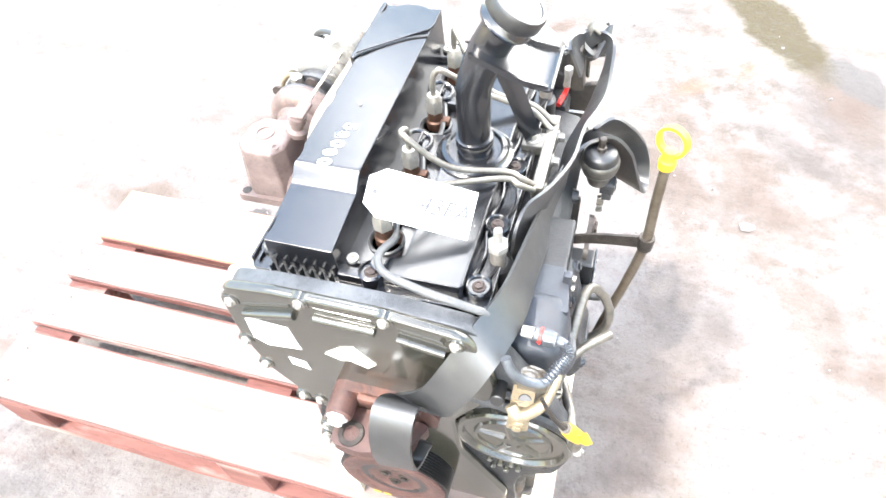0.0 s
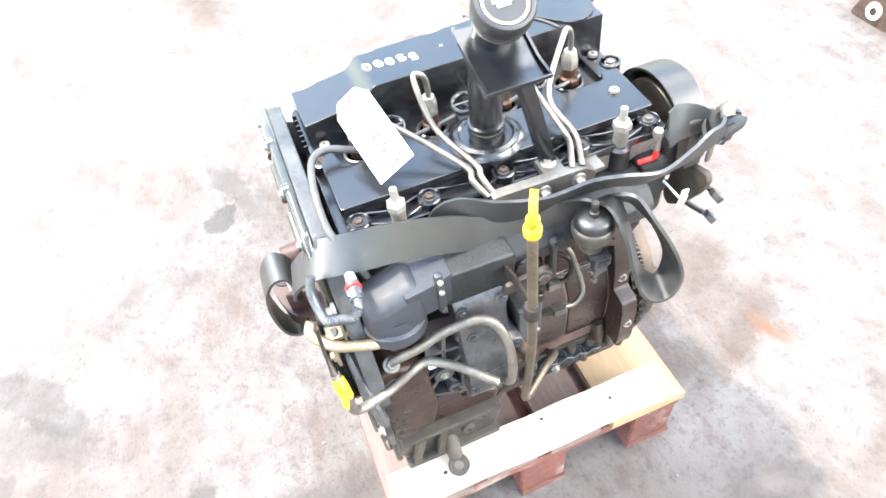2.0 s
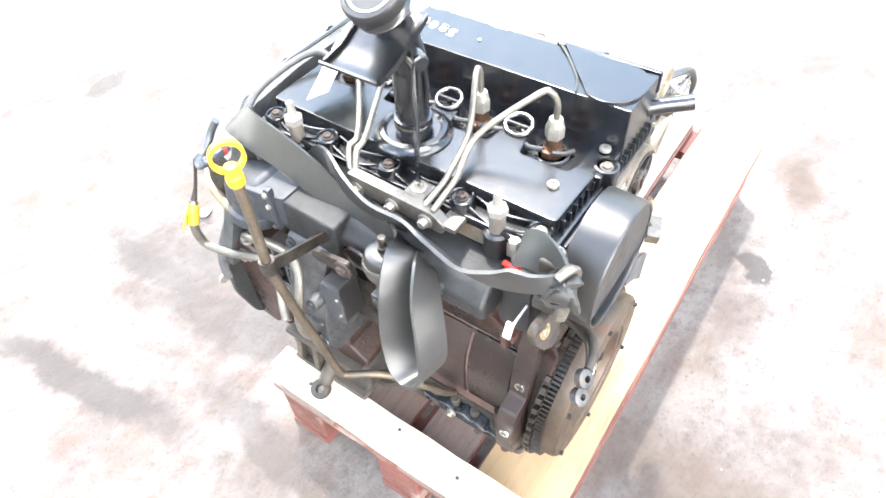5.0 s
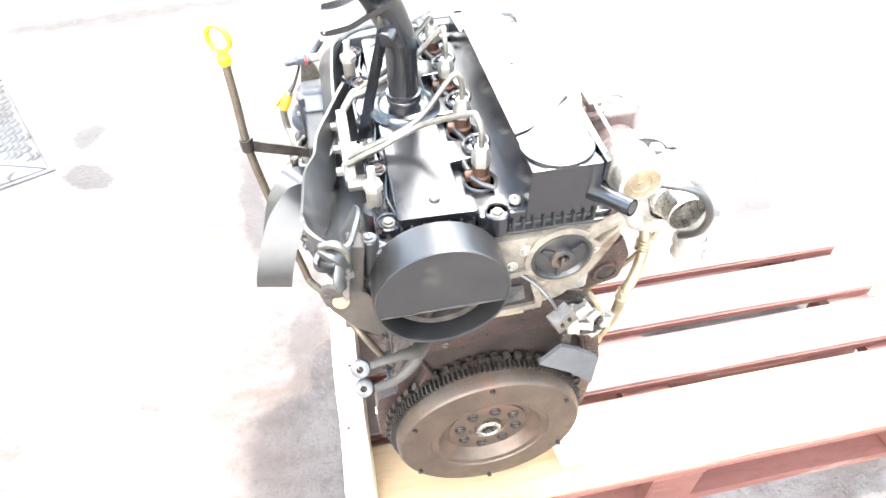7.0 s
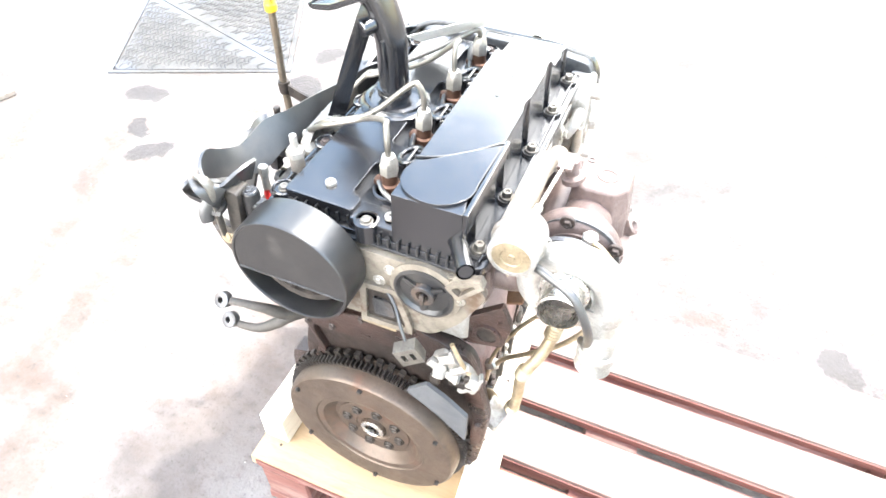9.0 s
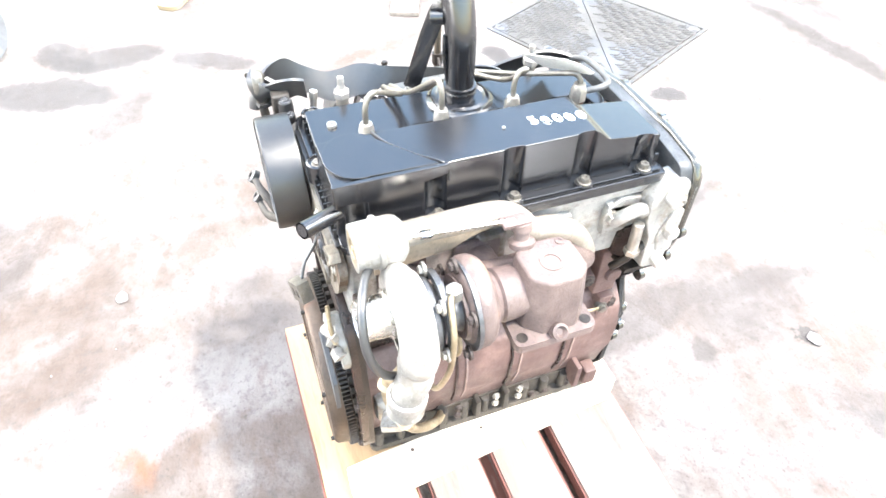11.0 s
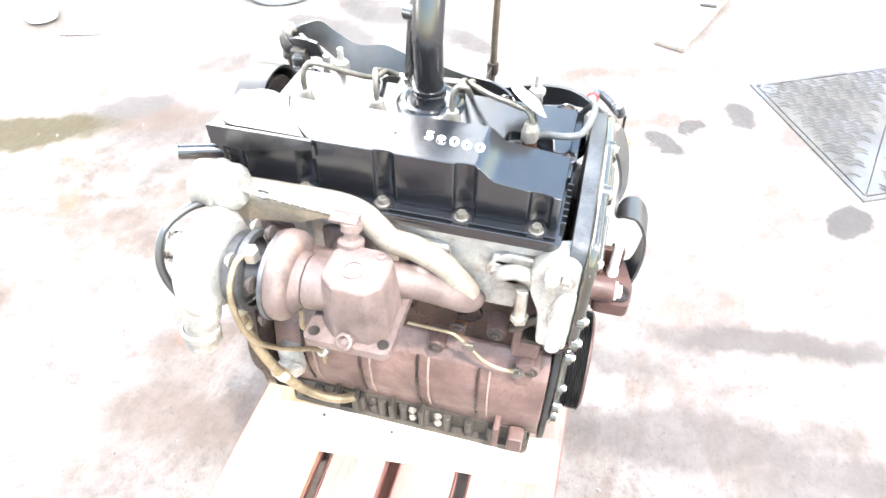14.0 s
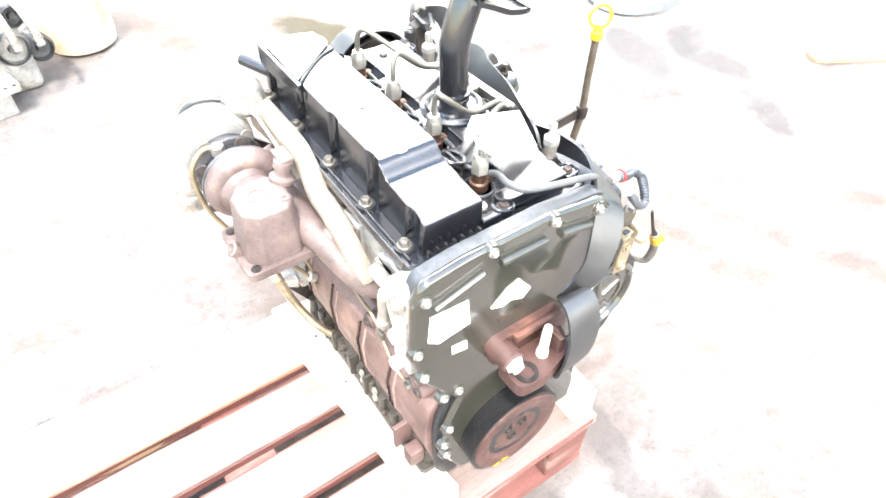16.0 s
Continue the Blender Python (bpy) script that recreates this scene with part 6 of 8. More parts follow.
for k in range(21):
    t = 2 * math.pi * k / 20 - math.pi / 2
    rw.append((RC + Vector((0.866, -0.50, 0)) * (0.0150 * math.cos(t)) + Vector((0, 0, 0.0160 * math.sin(t))), Vector((0.50, 0.866, 0)) * 0.0036))
ribbon(bm, rw, 0.0034, 3)
part("loop_handle", bm, YELLOW, dip, "yellow plastic loop handle")

# rear drum cover over the pump sprocket
D = (0.0685, 0.222, 0.710)
bm = bm_new()
lathe(bm, D, (0, 1, 0), [(0.0745, 0.004), (0.0750, 0.006), (0.0745, 0.044), (0.0730, 0.047), (0.0705, 0.047), (0.0695, 0.044), (0.0700, 0.006)], 64, closed=True)
cut = -0.014
poly = []
t0 = math.asin(cut / 0.0708)
for k in range(33):
    t = t0 + (math.pi - 2 * t0) * k / 32
    poly.append((D[0] + 0.0708 * math.cos(t), D[2] + 0.0708 * math.sin(t)))
prism(bm, poly, "y", D[1] + 0.0425, D[1] + 0.0460)
drum = part("sprocket_cover", bm, MATT, E0, "round black sprocket cover with a half-moon opening")
bm = bm_new()
prism(bm, [(D[0] - 0.0685, D[2] + cut - 0.0022), (D[0] + 0.0685, D[2] + cut - 0.0022), (D[0] + 0.0685, D[2] + cut), (D[0] - 0.0685, D[2] + cut)], "y", D[1] + 0.041, D[1] + 0.0468)
part("opening_edge", bm, ALUDULL, drum)
bm = bm_new()
lathe(bm, D, (0, 1, 0), [(0, 0.008), (0.058, 0.008), (0.060, 0.012), (0.060, 0.028), (0.056, 0.032), (0.050, 0.030), (0.047, 0.020), (0.030, 0.020), (0.028, 0.030), (0.016, 0.032), (0.014, 0.036), (0.0, 0.036)], 48)
for k in range(5):
    t = 2 * math.pi * k / 5
    tube(bm, [(D[0] + 0.02 * math.cos(t), D[1] + 0.026, D[2] + 0.02 * math.sin(t)), (D[0] + 0.050 * math.cos(t), D[1] + 0.026, D[2] + 0.050 * math.sin(t))], 0.005, 8, 3)
part("sprocket", bm, GEAR, drum)
bolt(drum, (D[0] - 0.034, D[1] + 0.030, D[2] - 0.026), (0, 1, 0), 0.006, 0.006, STEEL)
bm = bm_new()
prism(bm, rounded([(0.128, 0.672), (0.146, 0.690), (0.146, 0.738), (0.12, 0.75), (0.10, 0.73), (0.11, 0.67)], 0.008), "y", 0.205, 0.228)
box(bm, 0.105, 0.152, 0.165, 0.208, 0.628, 0.722, 0.01)
pumpr = part("rear_pump_body", bm, INTAKE, E0, "dusty grey pump body behind the manifold")
for x, z in ((0.137, 0.772), (0.127, 0.757)):
    bm = bm_new()
    lathe(bm, (x, 0.222, 0.715), (0, 0, 1), [(0, 0), (0.011, 0), (0.010, z - 0.717), (0.0085, z - 0.715), (0, z - 0.715)], 20)
    part("screw_boss", bm, MATT, pumpr)
    bolt(pumpr, (x, 0.222, z), (0, 0, 1), 0.0052, 0.004, ALUDULL, washer=1.5)
bm = bm_new()
prism(bm, rounded([(0.198, 0.711), (0.190, 0.720), (0.150, 0.708), (0.134, 0.680), (0.128, 0.630), (0.142, 0.622), (0.166, 0.645), (0.190, 0.685)], 0.007), "y", 0.226, 0.236)
soften(bm, 0.0025, 45)
ear = part("bracket_ear", bm, LADDER, E0, "dusty tan cast ear beside the sprocket cover")
bolt(ear, (0.176, 0.236, 0.697), (0, 1, 0.3), 0.006, 0.004, BRASS, washer=1.6)
# black disc on the ear, for the shade in its hole
bm = bm_new()
rod(bm, (0.189, 0.2362, 0.7075), (0.189, 0.2370, 0.7075), 0.0042, None, 14)
part("ear_hole", bm, RUBBER, ear)
bm = bm_new()
prism(bm, rounded([(0.142, 0.776), (0.160, 0.780), (0.168, 0.712), (0.150, 0.709)], 0.005), "y", 0.214, 0.238)
soften(bm, 0.003, 45)
part("pump_end_block", bm, LADDER, E0, "grimy taupe end block behind the belt knot")
bm = bm_new()
tube(bm, [(0.182, 0.244, 0.792), (0.171, 0.249, 0.797), (0.1635, 0.250, 0.788), (0.1635, 0.250, 0.768), (0.1665, 0.249, 0.742), (0.1685, 0.247, 0.716)], [0.008, 0.0085, 0.0085, 0.0075, 0.007, 0.006], 12, 6, flat=0.5)
hook = part("lifting_eye", bm, PIPE, E0, "worn steel lifting hook with a slot")
# black strip on the hook, for the shade in its slot
bm = bm_new()
prism(bm, rounded([(0.1635, 0.778), (0.1665, 0.778), (0.1690, 0.742), (0.1660, 0.742)], 0.001), "y", 0.253, 0.2545)
part("slot", bm, RUBBER, hook)
# fork bracket
bm = bm_new()
tube(bm, [(0.078, 0.222, 0.596), (0.098, 0.256, 0.610), (0.118, 0.272, 0.628), (0.138, 0.280, 0.636), (0.156, 0.283, 0.636)], [0.010, 0.009, 0.0065, 0.005, 0.005], 12, flat=0.7)
tube(bm, [(0.078, 0.222, 0.594), (0.097, 0.256, 0.604), (0.108, 0.268, 0.598), (0.130, 0.278, 0.588), (0.156, 0.284, 0.590)], [0.010, 0.009, 0.0075, 0.006, 0.005], 12, flat=0.7)
fork = part("release_fork", bm, LADDER, E0, "dark forked lever bracket with two eyes")
for z in (0.634, 0.594):
    bm = bm_new()
    lathe(bm, (0.167, 0.284, z), (0.1, 0.75, 0.65), [(0.0040, -0.005), (0.0105, -0.005), (0.0105, 0.004), (0.0075, 0.0055), (0.0040, 0.0055)], 20, closed=True)
    part("fork_eye", bm, ALUDULL, fork)
bm = bm_new()
prism(bm, rounded([(0.200, 0.702), (0.209, 0.702), (0.205, 0.672), (0.196, 0.672)], 0.002), "x", 0.188, 0.1905)
prism(bm, rounded([(0.200, 0.694), (0.207, 0.694), (0.2055, 0.683), (0.1985, 0.683)], 0.001), "x", 0.190, 0.1925)
box(bm, 0.150, 0.189, 0.201, 0.204, 0.683, 0.686, 0.0008)
part("white_clip", bm, WHITE, E0, "white plastic clip")
bm = bm_new()
tube(bm, [(0.146, 0.184, 0.745), (0.146, 0.186, 0.734), (0.144, 0.184, 0.726), (0.141, 0.176, 0.723), (0.139, 0.166, 0.722)], 0.0036, 10)
part("red_vent_tube", bm, RED, E0, "small red vent tube")
bm = bm_new()
rod(bm, (0.146, 0.184, 0.742), (0.147, 0.182, 0.764), 0.0050, 0.0046, 12)
rod(bm, (0.147, 0.182, 0.762), (0.147, 0.181, 0.774), 0.0062, None, 6)
part("banjo_union", bm, STEEL, E0)

# rear wiring plug, sender and heat shield
bm = bm_new()
tube(bm, [(-0.03, 0.225, 0.68), (-0.045, 0.235, 0.672), (-0.058, 0.25, 0.662), (-0.068, 0.258, 0.645)], 0.0022, 8)
loom = part("sender_lead", bm, RUBBER, E0, "black lead with an open grey plug")
bm = bm_new()
m_ = pose(-0.075, 0.262, 0.632, 0, 25, 20)
for x0, x1, z0, z1 in ((-0.014, 0.014, -0.014, -0.006), (-0.014, 0.014, 0.006, 0.014), (-0.014, -0.008, -0.006, 0.006), (0.008, 0.014, -0.006, 0.006), (-0.003, 0.003, -0.006, 0.006)):
    r = bmesh.ops.create_cube(bm, size=1)
    for w in r["verts"]:
        w.co = m_ @ Vector((x0 + (w.co.x + .5) * (x1 - x0), w.co.y * 0.016, z0 + (w.co.z + .5) * (z1 - z0)))
part("open_plug", bm, PIPE, loom)
bm = bm_new()
prism(bm, rounded([(-0.061, 0.520), (-0.090, 0.552), (-0.116, 0.536), (-0.147, 0.508), (-0.147, 0.446), (-0.108, 0.486)], 0.004), "y", 0.244, 0.2500)
part("sender_shield", bm, surface("dull_grey_shield", (0.045, 0.047, 0.052), (0.075, 0.076, 0.080), 14, 0.5, 0.7, bump=0.2), E0, "dull grey sender shield over the ring gear")
bm = bm_new()
prism(bm, rounded([(-0.090, 0.594), (-0.104, 0.606), (-0.140, 0.588), (-0.156, 0.560), (-0.148, 0.538), (-0.116, 0.546)], 0.005), "y", 0.222, 0.234)
soften(bm, 0.003, 45)
rod(bm, (-0.104, 0.232, 0.585), (-0.104, 0.246, 0.572), 0.009, 0.008, 14)
sender = part("crank_sender", bm, PALE, E0, "pale plastic crank sender with broken clips")
for x, y, z, rx, ry, rz, w, d, h in ((-0.112, 0.238, 0.608, 20, 30, 10, 0.018, 0.010, 0.012), (-0.130, 0.241, 0.596, -15, 20, 25, 0.022, 0.008, 0.008), (-0.146, 0.238, 0.578, 10, -25, 15, 0.012, 0.012, 0.016),
                                      (-0.120, 0.240, 0.576, 30, 5, -20, 0.016, 0.008, 0.010), (-0.136, 0.238, 0.556, 0, 40, 10, 0.014, 0.010, 0.008), (-0.094, 0.238, 0.590, 5, -30, 0, 0.010, 0.008, 0.014)):
    bm = bm_new()
    box(bm, -w / 2, w / 2, -d / 2, d / 2, -h / 2, h / 2, 0.0015)
    box(bm, -w / 2 - 0.003, -w / 2 + 0.001, -d / 2, d / 2, -h / 2, h * 0.8, 0.0008)
    bm.transform(pose(x, y, z, rx, ry, rz))
    part("clip", bm, PALE, sender)
for x, z, w, h in ((-0.128, 0.566, 0.012, 0.008), (-0.142, 0.574, 0.006, 0.012), (-0.098, 0.556, 0.007, 0.010)):
    bm = bm_new()
    box(bm, x - w, x + w, 0.236, 0.243, z - h, z + h, 0.003)
    part("sender_clip", bm, GEAR, sender)
bm = bm_new()
tube(bm, [(-0.118, 0.238, 0.640), (-0.132, 0.240, 0.612), (-0.142, 0.238, 0.592)], 0.0028, 8)
part("sender_wire", bm, BRASS, sender)
# exhaust manifold
bm = bm_new()
prism(bm, rounded([(-0.246, 0.040), (-0.264, 0.02), (-0.264, -0.022), (-0.246, -0.040), (-0.197, -0.040), (-0.183, -0.02), (-0.183, 0.03), (-0.200, 0.042)], 0.004), "z", 0.668, 0.748)
for v in bm.verts:
    if v.co.z > 0.71:
        v.co.x = -0.216 + (v.co.x + 0.216) * 0.82
        v.co.y = v.co.y * 0.86
soften(bm, 0.007, 35, 3)
lathe(bm, (-0.226, 0.003, 0.747), (0, 0, 1), [(0.010, -0.001), (0.014, 0), (0.013, 0.0025), (0.010, 0.0025)], 28, closed=True)
prism(bm, rounded([(-0.272, 0.056), (-0.272, -0.046), (-0.165, -0.046), (-0.165, 0.05)], 0.010), "z", 0.659, 0.671)
collector = part("exhaust_collector", bm, MANIFOLD, E0, "purple-brown heat-rusted exhaust collector box")
for x, y in ((-0.260, 0.045), (-0.259, -0.036), (-0.178, -0.036)):
    # dark disc laid on the flange as the shade of an open hole
    bm = bm_new()
    lathe(bm, (x, y, 0.6708), (0, 0, 1), [(0, 0), (0.0068, 0), (0.0068, 0.0008), (0, 0.0008)], 18)
    part("flange_hole", bm, GEAR, collector)
bm = bm_new()
lathe(bm, (-0.268, 0.004, 0.676), (-0.6, 0, 0.6), [(0, -0.01), (0.010, -0.01), (0.010, 0.007), (0.007, 0.009), (0.004, 0.003), (0, 0.003)], 18)
part("collector_boss", bm, MANIFOLD, collector)
bm = bm_new()
lathe(bm, (-0.200, -0.020, 0.745), (0, 0, 1), [(0, 0), (0.0065, 0.0), (0.0055, 0.004), (0.003, 0.004), (0.0025, 0.001), (0, 0.001)], 16)
part("collector_boss", bm, MANIFOLD, collector)
bm = bm_new()
lathe(bm, (-0.188, 0.020, 0.742), (0.3, 0, 1), [(0, 0), (0.015, 0), (0.015, 0.007), (0.009, 0.010), (0.0085, 0.020), (0.012, 0.021), (0.012, 0.030), (0, 0.030)], 24)
box(bm, -0.186, -0.168, 0.012, 0.044, 0.770, 0.775, 0.001)
part("wastegate_lever", bm, MANIFOLD, E0)
bm = bm_new()
for y, e in ((-0.048, 1), (0.049, 1), (0.145, 1)):
    tube(bm, [(-0.125, y, 0.683), (-0.150, y, 0.683), (-0.166, y * 0.93 + 0.0, 0.678)], [0.021, 0.021, 0.022], 16)
    box(bm, -0.139, -0.130, y - 0.032, y + 0.032, 0.655, 0.711, 0.006)
tube(bm, [(-0.112, -0.110, 0.626), (-0.138, -0.108, 0.631), (-0.154, -0.090, 0.652), (-0.168, -0.050, 0.678), (-0.178, 0.0, 0.686), (-0.178, 0.07, 0.686), (-0.170, 0.14, 0.684)], [0.016, 0.0165, 0.018, 0.020, 0.023, 0.023, 0.020], 20)
runner = part("exhaust_manifold", bm, MANIFOLD, E0, "brown rusted cast exhaust manifold")
# pale pressed shield over the manifold
SHIELD = surface("pale_oxidised_shield", (0.23, 0.195, 0.16), (0.36, 0.32, 0.275), 24, 0.42, 0.62, metal=0.35, bump=0.3,
                 stain=(0.22, 0.15, 0.10), stain_scale=18, stain_at=0.58, stain_soft=0.15)
bm = bm_new()
shell(bm, [(-0.146, 0.185, 0.758), (-0.146, 0.11, 0.760), (-0.147, 0.05, 0.761), (-0.149, 0.022, 0.756), (-0.150, 0.004, 0.741), (-0.151, -0.012, 0.724), (-0.151, -0.042, 0.718), (-0.149, -0.072, 0.699), (-0.146, -0.092, 0.672), (-0.141, -0.106, 0.646)],
      0.0155, -35, 115, 0.002)
shield = part("heat_shield", bm, SHIELD, E0, "pale oxidised pressed heat shield stepping down over the manifold")
bm = bm_new()
prism(bm, [(0.185, 0.756), (0.185, 0.722), (0.165, 0.724), (0.125, 0.731), (0.092, 0.735), (0.072, 0.746), (0.045, 0.755)], "x", -0.1605, -0.1585)
part("shield_skirt", bm, surface("scorched_tan_steel", (0.26, 0.20, 0.14), (0.38, 0.31, 0.235), 22, 0.45, 0.65, bump=0.3, metal=0.2, grime=0.4), shield, "tan scorched skirt")

# turbocharger
TC_ = Vector((-0.216, 0.0, 0.702))
turbo = part("turbo_centre", (lambda b: (lathe(b, TC_ + Vector((0, 0.09, 0)), (0, 1, 0), [(0, 0), (0.042, 0), (0.042, 0.012), (0.030, 0.016), (0.026, 0.024), (0.028, 0.040), (0.040, 0.046), (0.044, 0.050), (0.044, 0.060), (0, 0.060)], 36), b)[1])(bm_new()), ALUDULL, E0, "turbocharger with a rusty turbine and pale aluminium compressor")
bm = bm_new()
sc = []
rr = []
for k in range(15):
    t = math.radians(-60 + 320 * k / 14)
    R = 0.037
    sc.append((TC_.x - R * math.sin(t), 0.090, TC_.z + R * math.cos(t)))
    rr.append(0.0195 - 0.008 * k / 14)
tube(bm, sc[::-1], rr[::-1], 18, 4)
lathe(bm, TC_ + Vector((0, 0.064, 0)), (0, 1, 0), [(0, 0), (0.030, 0), (0.033, 0.006), (0.040, 0.012), (0.040, 0.040), (0.037, 0.046), (0, 0.046)], 36)
rod(bm, TC_ + Vector((0, 0.02, 0)), TC_ + Vector((0, 0.065, 0)), 0.030, 0.032, 28)
part("turbine_housing", bm, MANIFOLD, turbo, "rusty turbine scroll")
bm = bm_new()
CC = Vector((-0.227, 0.171, 0.719))
sc, rr = [], []
for k in range(15):
    t = math.radians(120 - 330 * k / 14)
    R = 0.046
    sc.append((CC.x - R * math.sin(t), CC.y, CC.z + R * math.cos(t)))
    rr.append(0.0220 - 0.012 * k / 14)
tube(bm, sc, rr, 18, 4)
tube(bm, [(sc[0][0] + 0.004, CC.y, sc[0][2] + 0.016), (sc[0][0] - 0.004, CC.y + 0.004, sc[0][2] - 0.02), (-0.273, CC.y + 0.010, 0.664), (-0.274, CC.y + 0.014, 0.644)], [0.019, 0.020, 0.019, 0.019], 20)
lathe(bm, CC - Vector((0, 0.02, 0)), (0, 1, 0), [(0, 0), (0.048, 0), (0.052, 0.006), (0.052, 0.012), (0.043, 0.020), (0.032, 0.030), (0.027, 0.034)], 40)
part("compressor_housing", bm, ALU, turbo, "pale aluminium compressor housing")
bm = bm_new()
lathe(bm, CC + Vector((0.004, 0.008, 0.012)), (-0.05, 1, 0.05), [(0.027, 0), (0.027, 0.012), (0.0235, 0.014), (0.0225, 0.036), (0.0235, 0.038), (0.0235, 0.042), (0.0215, 0.043), (0.0205, 0.036), (0.0202, 0.0), (0.0, -0.004)], 40)
part("inlet_pipe", bm, BRIGHT, turbo, "bright machined inlet pipe")
bm = bm_new()
lathe(bm, CC + Vector((0.004, 0.018, 0.012)), (-0.05, 1, 0.05), [(0, 0), (0.0198, 0), (0.0198, 0.004), (0.008, 0.008), (0, 0.014)], 28)
part("compressor_wheel", bm, GEAR, turbo, "dark compressor wheel inside the inlet")
bm = bm_new()
lathe(bm, (-0.274, CC.y + 0.014, 0.651), (0.0, 0.1, -1), [(0.019, -0.002), (0.0225, 0), (0.0225, 0.010), (0.020, 0.012), (0.020, 0.022), (0.0215, 0.024), (0.0215, 0.028), (0.0175, 0.028), (0.0175, 0.0)], 32)
part("outlet_collar", bm, ALU, turbo)
bm = bm_new()
lathe(bm, (-0.166, 0.152, 0.778), (0, 1, 0), [(0, 0), (0.018, 0), (0.025, 0.006), (0.027, 0.012), (0.027, 0.026), (0.030, 0.028), (0.030, 0.032), (0.027, 0.034), (0.0265, 0.052), (0.026, 0.056), (0.021, 0.057), (0.019, 0.054), (0, 0.054)], 40)
actuator = part("wastegate_actuator", bm, ALU, turbo, "round pale wastegate actuator can")
bm = bm_new()
lathe(bm, (-0.166, 0.2055, 0.778), (0, 1, 0), [(0, 0.001), (0.0195, 0.001), (0.0205, 0.003), (0.012, 0.003), (0.011, 0.0015), (0.004, 0.0015), (0.003, 0.003), (0, 0.003)], 32)
part("actuator_face", bm, BRASS, actuator)
bm = bm_new()
rod(bm, (-0.168, 0.152, 0.778), (-0.176, 0.028, 0.7735), 0.0026, None, 10)
rod(bm, (-0.169, 0.135, 0.7775), (-0.170, 0.122, 0.777), 0.005, None, 6)
part("actuator_rod", bm, BRIGHT, actuator)
bm = bm_new()
tube(bm, [(-0.178, 0.19, 0.762), (-0.203, 0.206, 0.768), (-0.236, 0.218, 0.760), (-0.257, 0.221, 0.724), (-0.261, 0.208, 0.684), (-0.254, 0.188, 0.660)], 0.0048, 12)
part("boost_hose", bm, RUBBER, turbo, "black rubber boost hose")
bm = bm_new()
lathe(bm, TC_ + Vector((0, 0.126, 0)), (0, 1, 0), [(0.042, 0), (0.049, 0.001), (0.049, 0.008), (0.042, 0.009)], 36)
lathe(bm, TC_ + Vector((0, 0.096, 0)), (0, 1, 0), [(0.042, 0), (0.053, 0.001), (0.053, 0.006), (0.042, 0.007)], 36)
clampb = part("v_band_clamp", bm, ALUDULL, turbo)
for k in range(5):
    t = 2 * math.pi * k / 5 + 0.9
    bolt(clampb, (TC_.x + 0.05 * math.cos(t), 0.137, TC_.z + 0.05 * math.sin(t)), (0, 1, 0), 0.0055, 0.006, STEEL)
    bolt(clampb, (TC_.x + 0.053 * math.cos(t + .4), 0.108, TC_.z + 0.053 * math.sin(t + .4)), (0, 1, 0), 0.0055, 0.006, BOLT)
bm = bm_new()
tube(bm, [(-0.225, 0.118, 0.742), (-0.245, 0.128, 0.748), (-0.268, 0.132, 0.72), (-0.268, 0.134, 0.665), (-0.252, 0.138, 0.61), (-0.225, 0.135, 0.56), (-0.19, 0.125, 0.51), (-0.155, 0.118, 0.465), (-0.136, 0.115, 0.42)], 0.0036, 10)
tube(bm, [(-0.20, 0.095, 0.62), (-0.205, 0.096, 0.59), (-0.17, 0.108, 0.54), (-0.14, 0.118, 0.47), (-0.134, 0.12, 0.40)], 0.0032, 10)
feed = part("oil_feed_pipe", bm, BRASS, turbo, "thin gold oil feed pipe")
for p, ax in (((-0.231, 0.119, 0.745), (0, 0, 1)), ((-0.138, 0.116, 0.44), (-0.7, 0, 0.5))):
    bm = bm_new()
    lathe(bm, p, ax, [(0, -0.006), (0.0095, -0.006), (0.0095, 0.008), (0.007, 0.010), (0, 0.010)], 6)
    part("banjo_bolt", bm, STEEL, feed)
bm = bm_new()
tube(bm, [(-0.214, 0.122, 0.668), (-0.220, 0.156, 0.656), (-0.221, 0.168, 0.628), (-0.212, 0.181, 0.592), (-0.197, 0.190, 0.557), (-0.195, 0.184, 0.500), (-0.190, 0.168, 0.440), (-0.174, 0.146, 0.375), (-0.158, 0.118, 0.335), (-0.142, 0.094, 0.314), (-0.128, 0.082, 0.306)], 0.0076, 14)
drain = part("oil_drain_pipe", bm, BRASS, turbo, "gold passivated oil drain pipe with bellows")
for c, d in (((-0.2212, 0.164, 0.638), (0.1, 0.25, -0.95)), ((-0.200, 0.188, 0.568), (0.25, 0.15, -0.95)), ((-0.1895, 0.167, 0.436), (0.2, -0.25, -0.9))):
    bm = bm_new()
    dd = Vector(d).normalized()
    lathe(bm, Vector(c), dd, [(0.0074 + (0.0030 if k % 2 else 0.0), k * 0.0022) for k in range(9)], 16)
    part("bellows", bm, BRASS, drain)
bm = bm_new()
prism(bm, rounded([(-0.185, 0.165), (-0.155, 0.145), (-0.15, 0.185), (-0.175, 0.198)], 0.006), "z", 0.395, 0.41)
box(bm, -0.150, -0.118, 0.155, 0.195, 0.375, 0.43, 0.008)
part("drain_flange", bm, ALU, drain)

